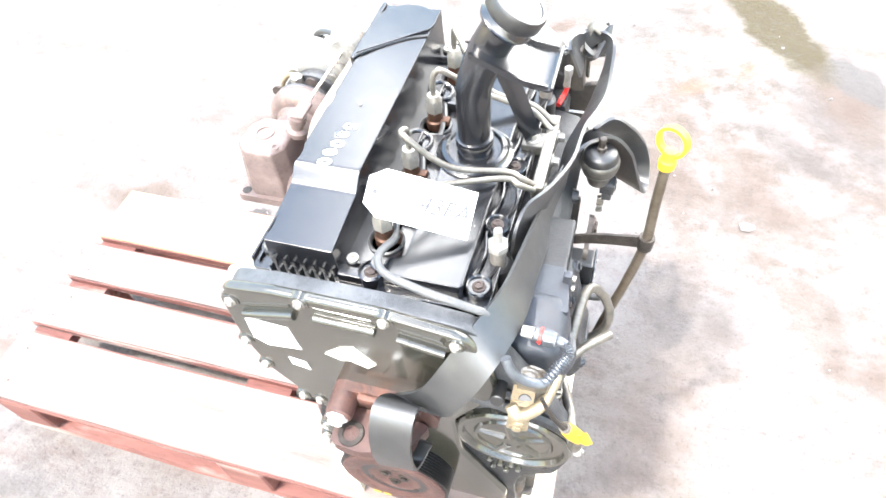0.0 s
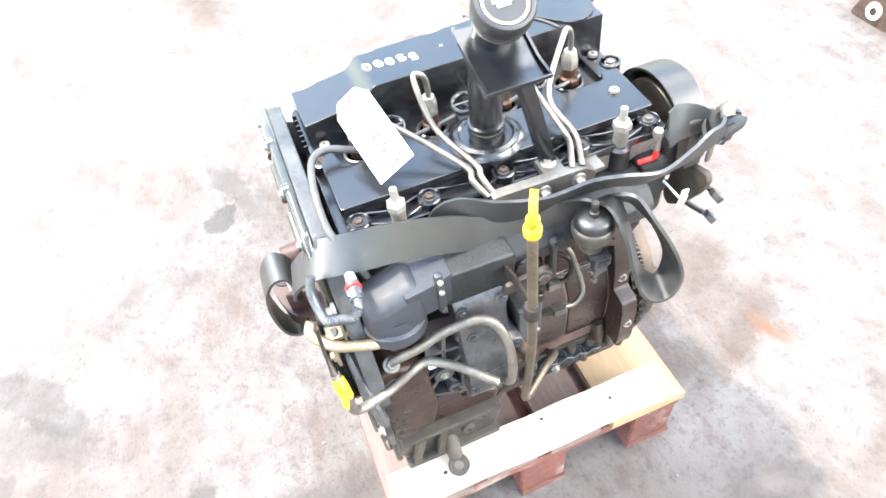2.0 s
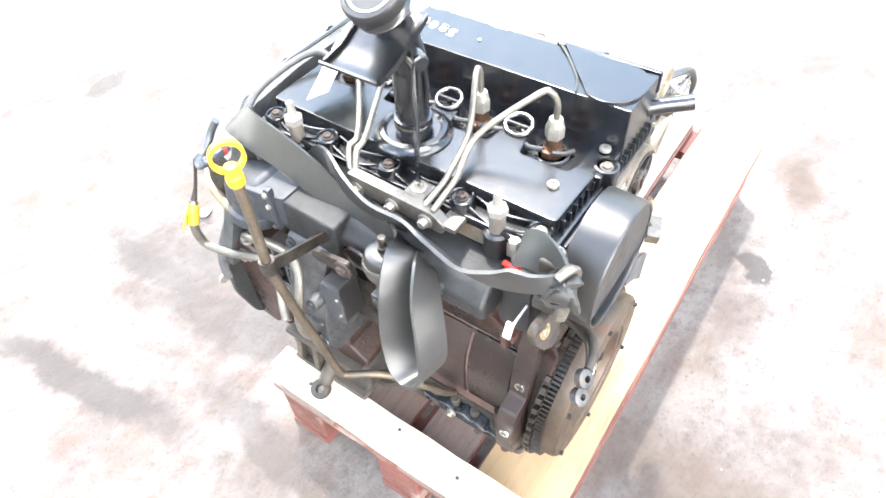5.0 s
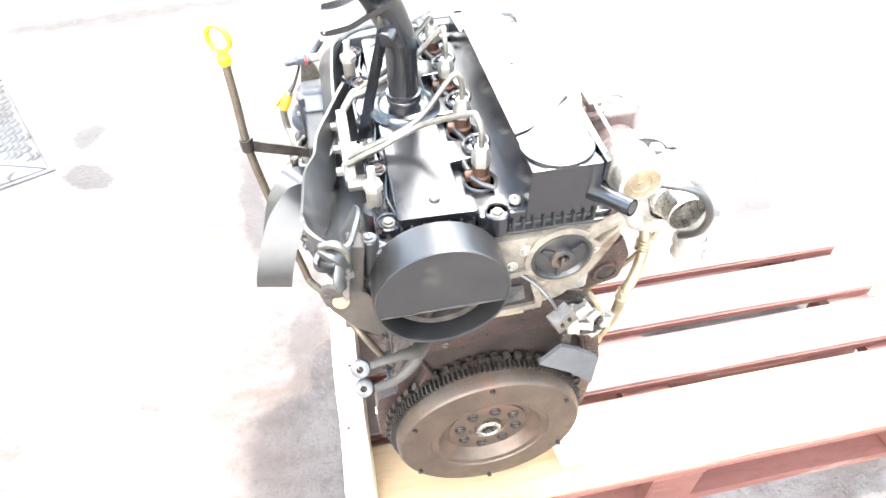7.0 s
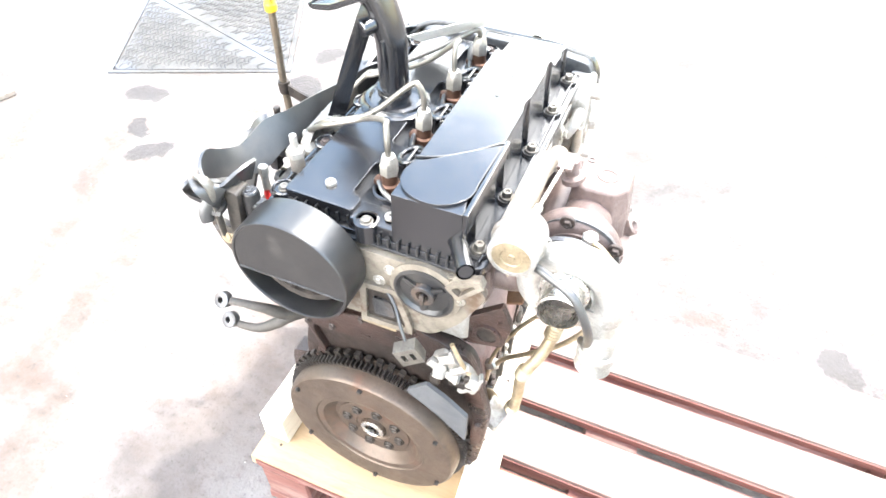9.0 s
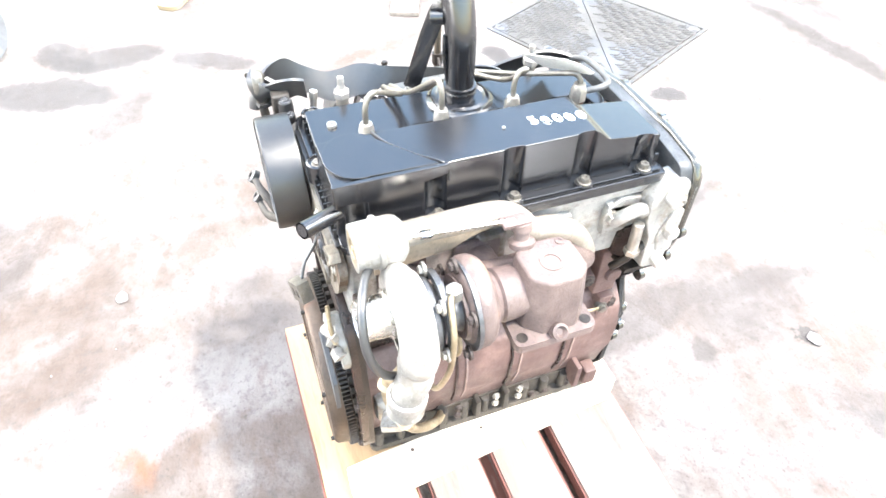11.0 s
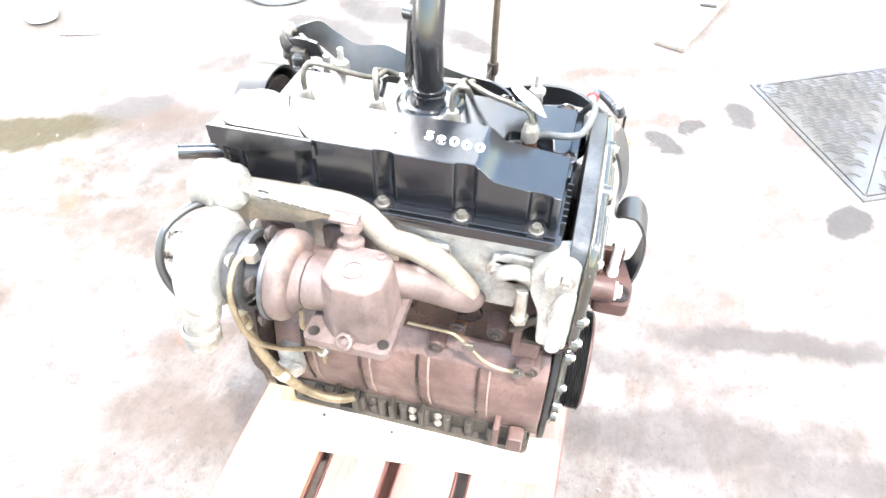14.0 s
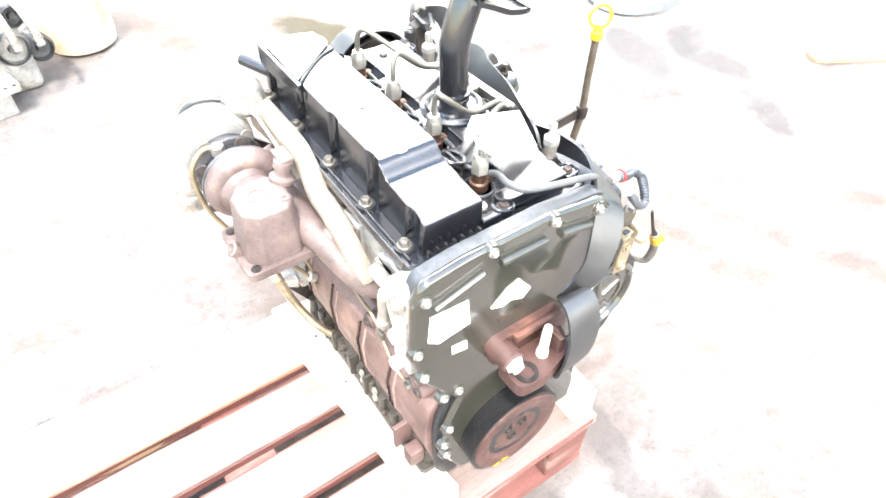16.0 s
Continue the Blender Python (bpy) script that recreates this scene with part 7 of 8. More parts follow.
# rusty sensor brackets on the exhaust flank
for c_, sx, sy, sz, tw in (((-0.108, -0.088, 0.528), 0.007, 0.009, 0.010, 12), ((-0.150, 0.075, 0.560), 0.012, 0.018, 0.003, 15)):
    bm = bm_new()
    r = bmesh.ops.create_cube(bm, size=2)
    for w in r["verts"]:
        w.co = pose(*c_, tw, tw * 0.6, tw) @ Vector((w.co.x * sx, w.co.y * sy, w.co.z * sz))
    soften(bm, 0.003, 45)
    part("sensor_bracket", bm, RUST, E0, "bright orange rusted sensor bracket")

# thermostat end at the front of the exhaust flank
bm = bm_new()
prism(bm, rounded([(-0.198, 0.668), (-0.128, 0.676), (-0.130, 0.708), (-0.150, 0.722), (-0.198, 0.716)], 0.006), "x", -0.138, -0.118)
soften(bm, 0.003, 45)
thermo = part("thermostat_housing", bm, ALU, E0, "bare cast aluminium thermostat housing")
bm = bm_new()
tube(bm, [(-0.140, -0.182, 0.690), (-0.150, -0.176, 0.706), (-0.153, -0.162, 0.712), (-0.150, -0.148, 0.704), (-0.140, -0.142, 0.688)], [0.010, 0.009, 0.009, 0.009, 0.010], 12)
part("neck_arch", bm, ALU, thermo)
# dark disc painting the shade inside the neck
bm = bm_new()
lathe(bm, (-0.137, -0.162, 0.692), (-1, 0, -0.1), [(0, 0.0), (0.011, 0.0), (0.011, 0.003), (0, 0.003)], 20)
part("neck_bore", bm, GEAR, thermo)
bm = bm_new()
prism(bm, rounded([(-0.2335, 0.592), (-0.196, 0.596), (-0.193, 0.655), (-0.180, 0.688), (-0.178, 0.722), (-0.196, 0.744), (-0.222, 0.752), (-0.2335, 0.742)], 0.008), "x", -0.160, -0.122)
soften(bm, 0.005, 45)
lug = part("corner_lug", bm, ALU, thermo)
bm = bm_new()
prism(bm, rounded([(-0.2338, 0.625), (-0.210, 0.628), (-0.203, 0.66), (-0.214, 0.70), (-0.2338, 0.705)], 0.008), "x", -0.164, -0.158)
soften(bm, 0.003, 45)
part("lug_pad", bm, ALU, lug)
for y, z, r in ((-0.219, 0.668, 0.0115), (-0.217, 0.612, 0.010), (-0.203, 0.728, 0.009)):
    bm = bm_new()
    lathe(bm, (-0.158, y, z), (-1, 0, 0), [(0, 0), (r, 0), (r * 0.92, 0.014), (r * 0.75, 0.0165), (0, 0.0165)], 18)
    part("lug_boss", bm, ALU, lug)
bm = bm_new()
prism(bm, rounded([(-0.2335, 0.583), (-0.178, 0.583), (-0.180, 0.591), (-0.2335, 0.591)], 0.002), "x", -0.152, -0.115)
part("lug_foot", bm, GEAR, lug)
# dark slab added as the shade of the recess below the housing
bm = bm_new()
prism(bm, rounded([(-0.206, 0.585), (-0.160, 0.612), (-0.165, 0.655), (-0.206, 0.66)], 0.006), "x", -0.132, -0.114)
part("dark_web", bm, BLOCKDARK, thermo)
bm = bm_new()
tube(bm, [(-0.150, -0.200, 0.640), (-0.152, -0.185, 0.628), (-0.146, -0.172, 0.606), (-0.138, -0.165, 0.590)], 0.006, 10)
part("web_pipe", bm, GEAR, thermo)
bm = bm_new()
rod(bm, (-0.155, -0.172, 0.688), (-0.157, -0.173, 0.640), 0.0075, 0.0075, 14)
lathe(bm, (-0.157, -0.173, 0.642), (0, 0, -1), [(0, 0), (0.011, 0), (0.011, 0.008), (0, 0.008)], 6)
part("hanging_stud", bm, STEEL, thermo)
for x, y, z, ax in ((-0.138, -0.136, 0.694, (-1, 0, 0)), (-0.161, -0.218, 0.722, (-1, 0, 0)), (-0.138, -0.190, 0.686, (-1, 0, 0))):
    bolt(thermo, (x, y, z), ax, 0.0075, 0.008, STEEL)
bm = bm_new()
tube(bm, [(-0.128, -0.020, 0.542), (-0.130, -0.055, 0.543), (-0.130, -0.083, 0.541), (-0.130, -0.103, 0.524), (-0.131, -0.130, 0.494), (-0.132, -0.155, 0.484), (-0.130, -0.177, 0.481)], 0.0026, 8)
lead = part("knock_lead", bm, BRASS, E0)
bm = bm_new()
lathe(bm, (-0.122, -0.180, 0.480), (-1, 0, 0), [(0, 0), (0.010, 0), (0.010, 0.008), (0.006, 0.009), (0.006, 0.014), (0, 0.014)], 14)
part("lead_end", bm, PIPE, lead)
bm = bm_new()
box(bm, -0.135, -0.127, -0.116, -0.098, 0.512, 0.527, 0.003)
part("lead_clip", bm, PIPE, lead)

# ---- loose things on the engine ----
# the slack drive belt: from its knot at the rear along the intake flank, round the front, with one hanging bight
BELT = thing("drive_belt", "slack black rubber drive belt thrown over the intake side and knotted", "belt", (0.15, 0, 0.74))
rows = [((0.137, -0.112, 0.722), (-0.004, 0.0, 0.016)), ((0.137, -0.098, 0.742), (-0.003, 0.0, 0.020)), ((0.145, -0.070, 0.751), (-0.004, 0.0, 0.021)), ((0.158, -0.030, 0.744), (0.002, 0.0, 0.0215)),
        ((0.170, 0.020, 0.745), (0.008, 0.0, 0.0205)), ((0.174, 0.070, 0.753), (0.010, 0.0, 0.0195)), ((0.184, 0.105, 0.757), (0.012, 0.0, 0.0185)), ((0.190, 0.148, 0.749), (0.012, 0.002, 0.0180)),
        ((0.194, 0.182, 0.764), (0.008, 0.003, 0.0200)), ((0.196, 0.208, 0.781), (0.004, -0.002, 0.0180)), ((0.193, 0.228, 0.786), (0.002, -0.004, 0.0120)), ((0.184, 0.242, 0.785), (-0.002, -0.003, 0.0100)), ((0.171, 0.246, 0.781), (-0.004, -0.001, 0.0100)),
        ((0.161, 0.238, 0.776), (-0.004, 0.003, 0.0120)), ((0.155, 0.222, 0.778), (-0.006, 0.004, 0.0170)), ((0.153, 0.204, 0.780), (-0.010, 0.003, 0.0180)), ((0.154, 0.190, 0.774), (-0.009, 0.002, 0.0190))]
bm = bm_new()
ribbon(bm, rows, 0.004, 8)
part("belt_return", bm, RUBBER, BELT)
# the outer run, from the front bight to the bight hanging beside the valve
rows = [((0.060, -0.281, 0.562), (-0.018, 0.003, -0.004)), ((0.052, -0.287, 0.546), (-0.021, 0.002, -0.007)), ((0.046, -0.300, 0.535), (-0.022, 0.0, -0.008)), ((0.043, -0.313, 0.546), (-0.023, 0.0, -0.006)),
        ((0.043, -0.319, 0.575), (-0.024, 0.0, -0.004)), ((0.044, -0.320, 0.610), (-0.024, 0.0, -0.003)), ((0.045, -0.314, 0.642), (-0.024, 0.0, -0.002)), ((0.046, -0.300, 0.664), (-0.024, 0.0, 0.0)),
        ((0.048, -0.284, 0.664), (-0.023, 0.0, 0.002)), ((0.056, -0.274, 0.648), (-0.020, 0.002, 0.008)), ((0.072, -0.272, 0.652), (-0.014, 0.002, 0.017)), ((0.090, -0.275, 0.676), (-0.015, 0.006, 0.015)),
        ((0.112, -0.263, 0.714), (-0.0185, 0.0085, 0.009)), ((0.132, -0.240, 0.746), (-0.0165, 0.008, 0.0125)), ((0.151, -0.191, 0.758), (-0.012, 0.005, 0.0185)), ((0.156, -0.137, 0.753), (-0.009, 0.003, 0.0205)),
        ((0.159, -0.085, 0.738), (-0.008, 0.002, 0.021)), ((0.161, -0.030, 0.716), (-0.007, 0.0, 0.021)), ((0.168, 0.025, 0.718), (-0.003, 0.0, 0.021)), ((0.179, 0.066, 0.732), (0.008, -0.004, 0.018)),
        ((0.204, 0.086, 0.750), (0.015, -0.012, 0.008)), ((0.226, 0.093, 0.728), (0.0182, -0.0112, 0.002)), ((0.240, 0.099, 0.690), (0.0182, -0.0112, 0.0)), ((0.250, 0.107, 0.655), (0.0186, -0.0105, 0.0)),
        ((0.257, 0.120, 0.636), (0.0186, -0.0108, 0.0)), ((0.259, 0.134, 0.631), (0.0200, -0.0070, 0.0)), ((0.257, 0.146, 0.641), (0.0212, -0.0036, 0.0)), ((0.252, 0.150, 0.664), (0.0214, -0.0019, 0.001)),
        ((0.240, 0.140, 0.698), (0.0210, -0.0019, 0.003)), ((0.224, 0.125, 0.726), (0.0185, -0.003, 0.009)), ((0.205, 0.112, 0.744), (0.012, -0.003, 0.015)),
        ((0.188, 0.095, 0.732), (0.007, 0, 0.018))]
bm = bm_new()
ribbon(bm, rows, 0.004, 8)
part("belt_run", bm, RUBBER, BELT)
# the knot: one flat wrap round the gathered fold, its end tucked through the lifting eye
bm = bm_new()
ribbon(bm, [((0.176, 0.252, 0.793), (0.010, 0.002, 0.002)), ((0.187, 0.253, 0.786), (0.004, 0.010, 0.004)), ((0.190, 0.246, 0.773), (-0.002, 0.013, 0.002)), ((0.180, 0.239, 0.764), (-0.006, 0.012, -0.002)),
            ((0.167, 0.239, 0.765), (-0.004, 0.012, -0.004)), ((0.160, 0.247, 0.775), (0.002, 0.012, -0.004)), ((0.166, 0.254, 0.788), (0.008, 0.009, 0.000)), ((0.178, 0.252, 0.792), (0.010, 0.004, 0.004))], 0.0055, 8)
part("belt_knot", bm, RUBBER, BELT)
bm = bm_new()
ribbon(bm, [((0.186, 0.238, 0.782), (0.004, 0.010, 0.006)), ((0.185, 0.230, 0.770), (0.007, 0.011, 0.002)), ((0.178, 0.234, 0.759), (0.010, 0.009, 0.000)), ((0.170, 0.246, 0.755), (0.010, 0.006, 0.000)), ((0.166, 0.258, 0.758), (0.009, 0.003, 0.002))], 0.0055, 8)
part("belt_tail", bm, RUBBER, BELT)
bm = bm_new()
tube(bm, [(0.168, 0.250, 0.768), (0.172, 0.258, 0.758), (0.171, 0.262, 0.746)], [0.010, 0.009, 0.007], 12, 6, flat=0.6)
part("belt_end", bm, RUBBER, BELT)

# card tag propped on the injectors and pipes
TAG = thing("card_tag", "white manila card tag with handwriting, resting on the fuel pipes", "tag", (0.04, -0.13, 0.815))
o = Vector((-0.0115, -0.1425, 0.8375)); ux = (Vector((0.0925, -0.1215, 0.7975)) - o); uw = Vector((0.002, 0.042, 0.028))
ul = ux.length; ux = ux.normalized(); uw = (uw - ux * uw.dot(ux)).normalized(); un = ux.cross(uw)
hw = 0.0255
bm = bm_new()
outline = [(0.016, -hw), (ul, -hw), (ul, hw), (0.016, hw), (0.0, hw * 0.55), (0.0, -hw * 0.55)]
lo_ = [bm.verts.new(o + ux * p[0] + uw * p[1]) for p in outline]
hi_ = [bm.verts.new(o + ux * p[0] + uw * p[1] + un * 0.0008) for p in outline]
bm.faces.new(lo_); bm.faces.new(hi_)
for k in range(6):
    j = (k + 1) % 6
    bm.faces.new((lo_[k], lo_[j], hi_[j], hi_[k]))
card = part("card", bm, PAPER, TAG)
bm = bm_new()
lathe(bm, o + ux * 0.009 + un * 0.0008, un, [(0, 0.0), (0.0026, 0.0), (0.0026, 0.0004), (0, 0.0004)], 16)
part("string_hole", bm, INK, TAG)
m_ = Matrix((ux, uw, un)).transposed().to_4x4()
m_.translation = o + ux * (ul * 0.72) + un * 0.0009 - uw * 0.001
lettering("43FA", 0.026, m_, INK, TAG, "pen_writing", 0.0001, 0.25)
bm = bm_new()
for k in range(3):
    c = o + ux * (ul * (0.24 + 0.075 * k)) + un * 0.0009 + uw * 0.004
    q = [c - ux * 0.0022 - uw * 0.006, c + ux * 0.0016 - uw * 0.006, c + ux * 0.0016 + uw * 0.006, c - ux * 0.0022 + uw * 0.006]
    a_ = [bm.verts.new(p) for p in q]; b_ = [bm.verts.new(p + un * 0.0001) for p in q]
    bm.faces.new(a_); bm.faces.new(b_)
    for i in range(4):
        bm.faces.new((a_[i], a_[(i + 1) % 4], b_[(i + 1) % 4], b_[i]))
part("pen_bar", bm, surface("faded_pen_ink", (0.55, 0.55, 0.56), (0.62, 0.62, 0.63), 60, 0.7, 0.8, bump=0), TAG)

# ---- timber under the engine ----
def plank(bm, x0, x1, y0, y1, z0, z1, seed, along="x", wear=0.004):
    """A sawn board with slightly waney edges and a faint bow."""
    rng = random.Random(seed)
    n = 8
    rings = []
    for k in range(n + 1):
        t = k / n
        j = [rng.uniform(-wear, wear) * 0.5 for _ in range(4)]
        b = 0.0015 * math.sin(math.pi * t)
        if along == "x":
            x = x0 + (x1 - x0) * t
            ring = [(x, y0 + j[0], z0), (x, y1 + j[1], z0), (x, y1 + j[1] - 0.002, z1 + b), (x, y0 + j[0] + 0.002, z1 + b)]
        else:
            y = y0 + (y1 - y0) * t
            ring = [(x0 + j[0], y, z0), (x0 + j[0] + 0.002, y, z1 + b), (x1 + j[1] - 0.002, y, z1 + b), (x1 + j[1], y, z0)]
        rings.append([bm.verts.new(c) for c in ring])
    for a, b in zip(rings, rings[1:]):
        for k in range(4):
            bm.faces.new((a[k], a[(k + 1) % 4], b[(k + 1) % 4], b[k]))
    bm.faces.new(rings[0]); bm.faces.new(rings[-1])

for x0, x1, skew, y0, y1, lab, sd in ((-0.168, -0.113, -0.10, -0.262, 0.252, "pale sawn softwood batten lying askew across the pallet under the block", 3),
                                      (0.180, 0.2305, 0.0, -0.262, 0.250, "pale sawn softwood batten along the pallet end under the intake flank", 4)):
    bm = bm_new()
    plank(bm, x0, x1, y0, y1, 0.1765, 0.2465, sd, "y", 0.003)
    for v in bm.verts:
        v.co.x += skew * v.co.y
    soften(bm, 0.003, 60, 2)
    batten = single("timber_batten", bm, BATTEN, lab, "timber", group="battens under the engine", smooth=30)
    for k, t in enumerate((-0.17, 0.015, 0.14)):
        bm = bm_new()
        xk = (x0 + x1) / 2 + skew * t + (0.012, -0.006, 0.008)[k]
        lathe(bm, (xk, t, 0.2476), (0.1, 0.2, 1), [(0, 0.0011), (0.0030, 0.0009), (0.0042, -0.002), (0, -0.002)], 12)
        part("knot", bm, BOLT, batten)

PAL = thing("pallet", "weathered timber pallet with red-painted edges and pale worn deck boards", "pallet", (-0.35, 0.01, 0))
BOARDS = ((-0.276, -0.128), (-0.104, -0.004), (0.022, 0.121), (0.143, 0.296))
PX0, PX1 = -0.938, 0.232
for k, (y0, y1) in enumerate(BOARDS):
    bm = bm_new()
    plank(bm, PX0 + (0.006, 0, 0.004, 0.002)[k], PX1 - (0.0, 0.006, 0.003, 0)[k], y0, y1, 0.153, 0.175, 20 + k)
    fresh = k == 3
    part("deck_board", bm, FRESH if fresh else DECK, PAL, "unpainted yellow deck board" if fresh else "", smooth=30)
for k, x in enumerate((PX0 + 0.055, (PX0 + PX1) / 2, PX1 - 0.055)):
    bm = bm_new()
    plank(bm, x - 0.05, x + 0.05, -0.272, 0.292, 0.131, 0.1525, 30 + k, "y")
    part("cross_board", bm, DECKRED, PAL, smooth=30)
    for y in (-0.225, 0.01, 0.245):
        bm = bm_new()
        box(bm, x - 0.049, x + 0.049, y - 0.047, y + 0.047, 0.0225, 0.1305, 0.004, 1)
        part("block", bm, DECKRED, PAL, smooth=30)
for k, y in enumerate((-0.225, 0.01, 0.245)):
    bm = bm_new()
    plank(bm, PX0 + 0.004, PX1 - 0.004, y - 0.047, y + 0.047, 0.0, 0.022, 40 + k)
    part("bottom_board", bm, DECKRED, PAL, smooth=30)
for k, (y0, y1) in enumerate(BOARDS):
    bm = bm_new()
    for e, yy in ((0, y0), (1, y1)):
        s = -1 if e == 0 else 1
        plank(bm, PX0 + 0.01, PX1 - 0.01, yy + s * 0.0008 - 0.0006, yy + s * 0.0008 + 0.0006, 0.1545, 0.1705, 50 + 2 * k + e, "x", 0.0006)
    part("painted_edge", bm, DECKRED, PAL, smooth=30)
nailm = None
for x in (PX0 + 0.05, (PX0 + PX1) / 2 - 0.02, PX1 - 0.035):
    for y0, y1 in BOARDS:
        for f in (0.25, 0.75):
            if nailm is None:
                bm = bm_new()
                lathe(bm, (0, 0, 0), (0, 0, 1), [(0, 0), (0.0028, 0), (0.0022, 0.0008), (0, 0.001)], 10)
                nailm = finish(bm, "nail", BOLT)
            ob = new("nail", nailm)
            ob.parent = PAL
            ob.matrix_parent_inverse = Matrix.Translation(PAL.location).inverted()
            ob.location = (x + 0.006 * math.sin(91 * y0 + 7 * f), y0 + (y1 - y0) * f, 0.1755)

# ---- on the yard ----
# square manhole cover in two triangular leaves with a wavy tread
MA, MB, MC, MD = Vector((1.645, -0.785, 0)), Vector((1.955, -1.370, 0)), Vector((1.350, -1.688, 0)), Vector((1.040, -1.062, 0))
MH = thing("manhole_cover", "square worn iron manhole cover with a wavy tread, in two leaves", "manhole cover", (1.5, -1.22, 0), kind="")
mc = (MA + MB + MC + MD) / 4
def inset(p, f):
    return mc + (p - mc) * f
bm = bm_new()
cs = (MA, MB, MC, MD)
for k in range(4):
    a, b = cs[k], cs[(k + 1) % 4]
    q = [inset(a, 1.0), inset(b, 1.0), inset(b, 0.955), inset(a, 0.955)]
    prism(bm, [(p.x, p.y) for p in q], "z", -0.02, 0.006)
part("frame", bm, IRON, MH)
for tri_ in ((MA, MB, MD), (MB, MC, MD)):
    g = (tri_[0] + tri_[1] + tri_[2]) / 3
    bm = bm_new()
    prism(bm, [((g + (inset(p, 0.945) - g) * 0.985).x, (g + (inset(p, 0.945) - g) * 0.985).y) for p in tri_], "z", -0.02, 0.005)
    leaf = part("leaf", bm, IRON, MH)
# tread waves darker than the leaves, painting in their relief shading
bm = bm_new()
def inside(p, tri_):
    """How far a place lies within the leaf, from its nearest edge."""
    best = 9.0
    for k in range(3):
        a, b, c = tri_[k], tri_[(k + 1) % 3], tri_[(k + 2) % 3]
        n_ = Vector((-(b - a).y, (b - a).x, 0)).normalized()
        n_ = n_ if (c - a).dot(n_) > 0 else -n_
        best = min(best, (p - a).dot(n_))
    return best
for tri_, bulge in (((MA, MB, MD), 1), ((MB, MC, MD), -1)):
    for i in range(52):
        for j in range(21):
            c = Vector((1.03 + 0.0185 * i, -0.80 - 0.046 * j - 0.023 * (i // 4 % 2), 0.0045))
            pts = [c + Vector((bulge * 0.014 * math.sin(math.pi * k / 6), 0.023 - 0.046 * k / 6, 0)) for k in range(7)]
            if min(inside(p, tri_) for p in pts) > 0.020:
                tube(bm, pts, [0.0022, 0.0040, 0.0052, 0.0056, 0.0052, 0.0040, 0.0022], 6, 1)
tagged(part("tread_wave", bm, IRONDARK, MH), kind="stuff")
for p in (MC, MA):
    bm = bm_new()
    lathe(bm, inset(p, 0.86) + Vector((0, 0, 0.005)), (0, 0, 1), [(0, 0.002), (0.022, 0.002), (0.026, 0.004), (0.03, 0.002), (0.03, 0.0)], 20)
    part("key_boss", bm, IRON, MH)


# pebbles, flakes and scraps lying about
rng = random.Random(5)
bm = bm_new()
for k in range(520):
    x, y = rng.uniform(-2.4, 2.6), rng.uniform(-2.2, 2.4)
    if -0.98 < x < 0.27 and -0.31 < y < 0.33:
        continue
    r = rng.choice((0.0015, 0.002, 0.003, 0.0045)) * rng.uniform(0.7, 1.4)
    m_ = Matrix.Translation((x, y, r * 0.35)) @ Euler((rng.uniform(0, 3), rng.uniform(0, 3), rng.uniform(0, 3))).to_matrix().to_4x4() @ Matrix.Diagonal((r, r * rng.uniform(.5, 1), r * rng.uniform(.3, .7), 1))
    bmesh.ops.create_icosphere(bm, subdivisions=1, radius=1, matrix=m_)
single("grit", bm, surface("grey_grit", (0.16, 0.145, 0.14), (0.30, 0.27, 0.26), 40, 0.8, 0.95, bump=0.2), "scattered grey grit and flakes on the concrete", "grit", kind="stuff")
for k, (x, y, s, mt, lab) in enumerate(((-0.09, -0.925, 0.022, OIL, "dark flat stone on the concrete"), (0.596, 0.662, 0.020, OIL, "dark crumpled scrap on the concrete"), (0.60, 0.67, 0.012, GEAR, "small dark metal scrap on the concrete"))):
    bm = bm_new()
    bmesh.ops.create_icosphere(bm, subdivisions=2, radius=s, matrix=Matrix.Translation((x, y, s * 0.2)) @ Matrix.Diagonal((1, 0.7, 0.28, 1)))
    for v in bm.verts:
        v.co += Vector((noise.noise(v.co * 90), noise.noise(v.co * 90 + Vector((9, 0, 0))), 0)) * s * 0.35
        v.co.z = max(v.co.z, 0.0)
    single("stone" if k == 0 else "scrap", bm, mt, lab, "stone" if k == 0 else "scrap")
# long pale board
bm = bm_new()
d = (Vector((2.86, -0.86, 0)) - Vector((1.85, -0.49, 0))).normalized(); w_ = Vector((-d.y, d.x, 0)) * 0.062
A, B = Vector((1.85, -0.49, 0)), Vector((1.85, -0.49, 0)) + d * 1.35
prism(bm, [(p.x, p.y) for p in (A - w_, B - w_, B + w_, A + w_)], "z", 0.001, 0.0205)
soften(bm, 0.004, 60, 2)
single("loose_board", bm, surface("greyed_plank", (0.20, 0.168, 0.14), (0.29, 0.25, 0.215), 10, 0.7, 0.85, grime=0.3, bump=0.5, bump_scale=90, stain=(0.07, 0.05, 0.038), stain_scale=5, stain_at=0.56, stain_soft=0.15), "long weathered timber board lying on the yard", "board")
for k in range(2):
    bm = bm_new()
    c = A + d * (0.42 + 0.09 * k)
    box(bm, c.x - 0.012, c.x + 0.012, c.y - 0.05, c.y + 0.02, 0.0208, 0.027, 0.002)
    single("scrap", bm, GEAR, "dark strip of scrap lying on the board", "scrap")
bm = bm_new()
poly = rounded([(2.17, 0.42), (2.22, 0.50), (2.9, 0.36), (2.9, 0.18), (2.45, 0.26)], 0.04)
prism(bm, poly, "z", 0.001, 0.018)
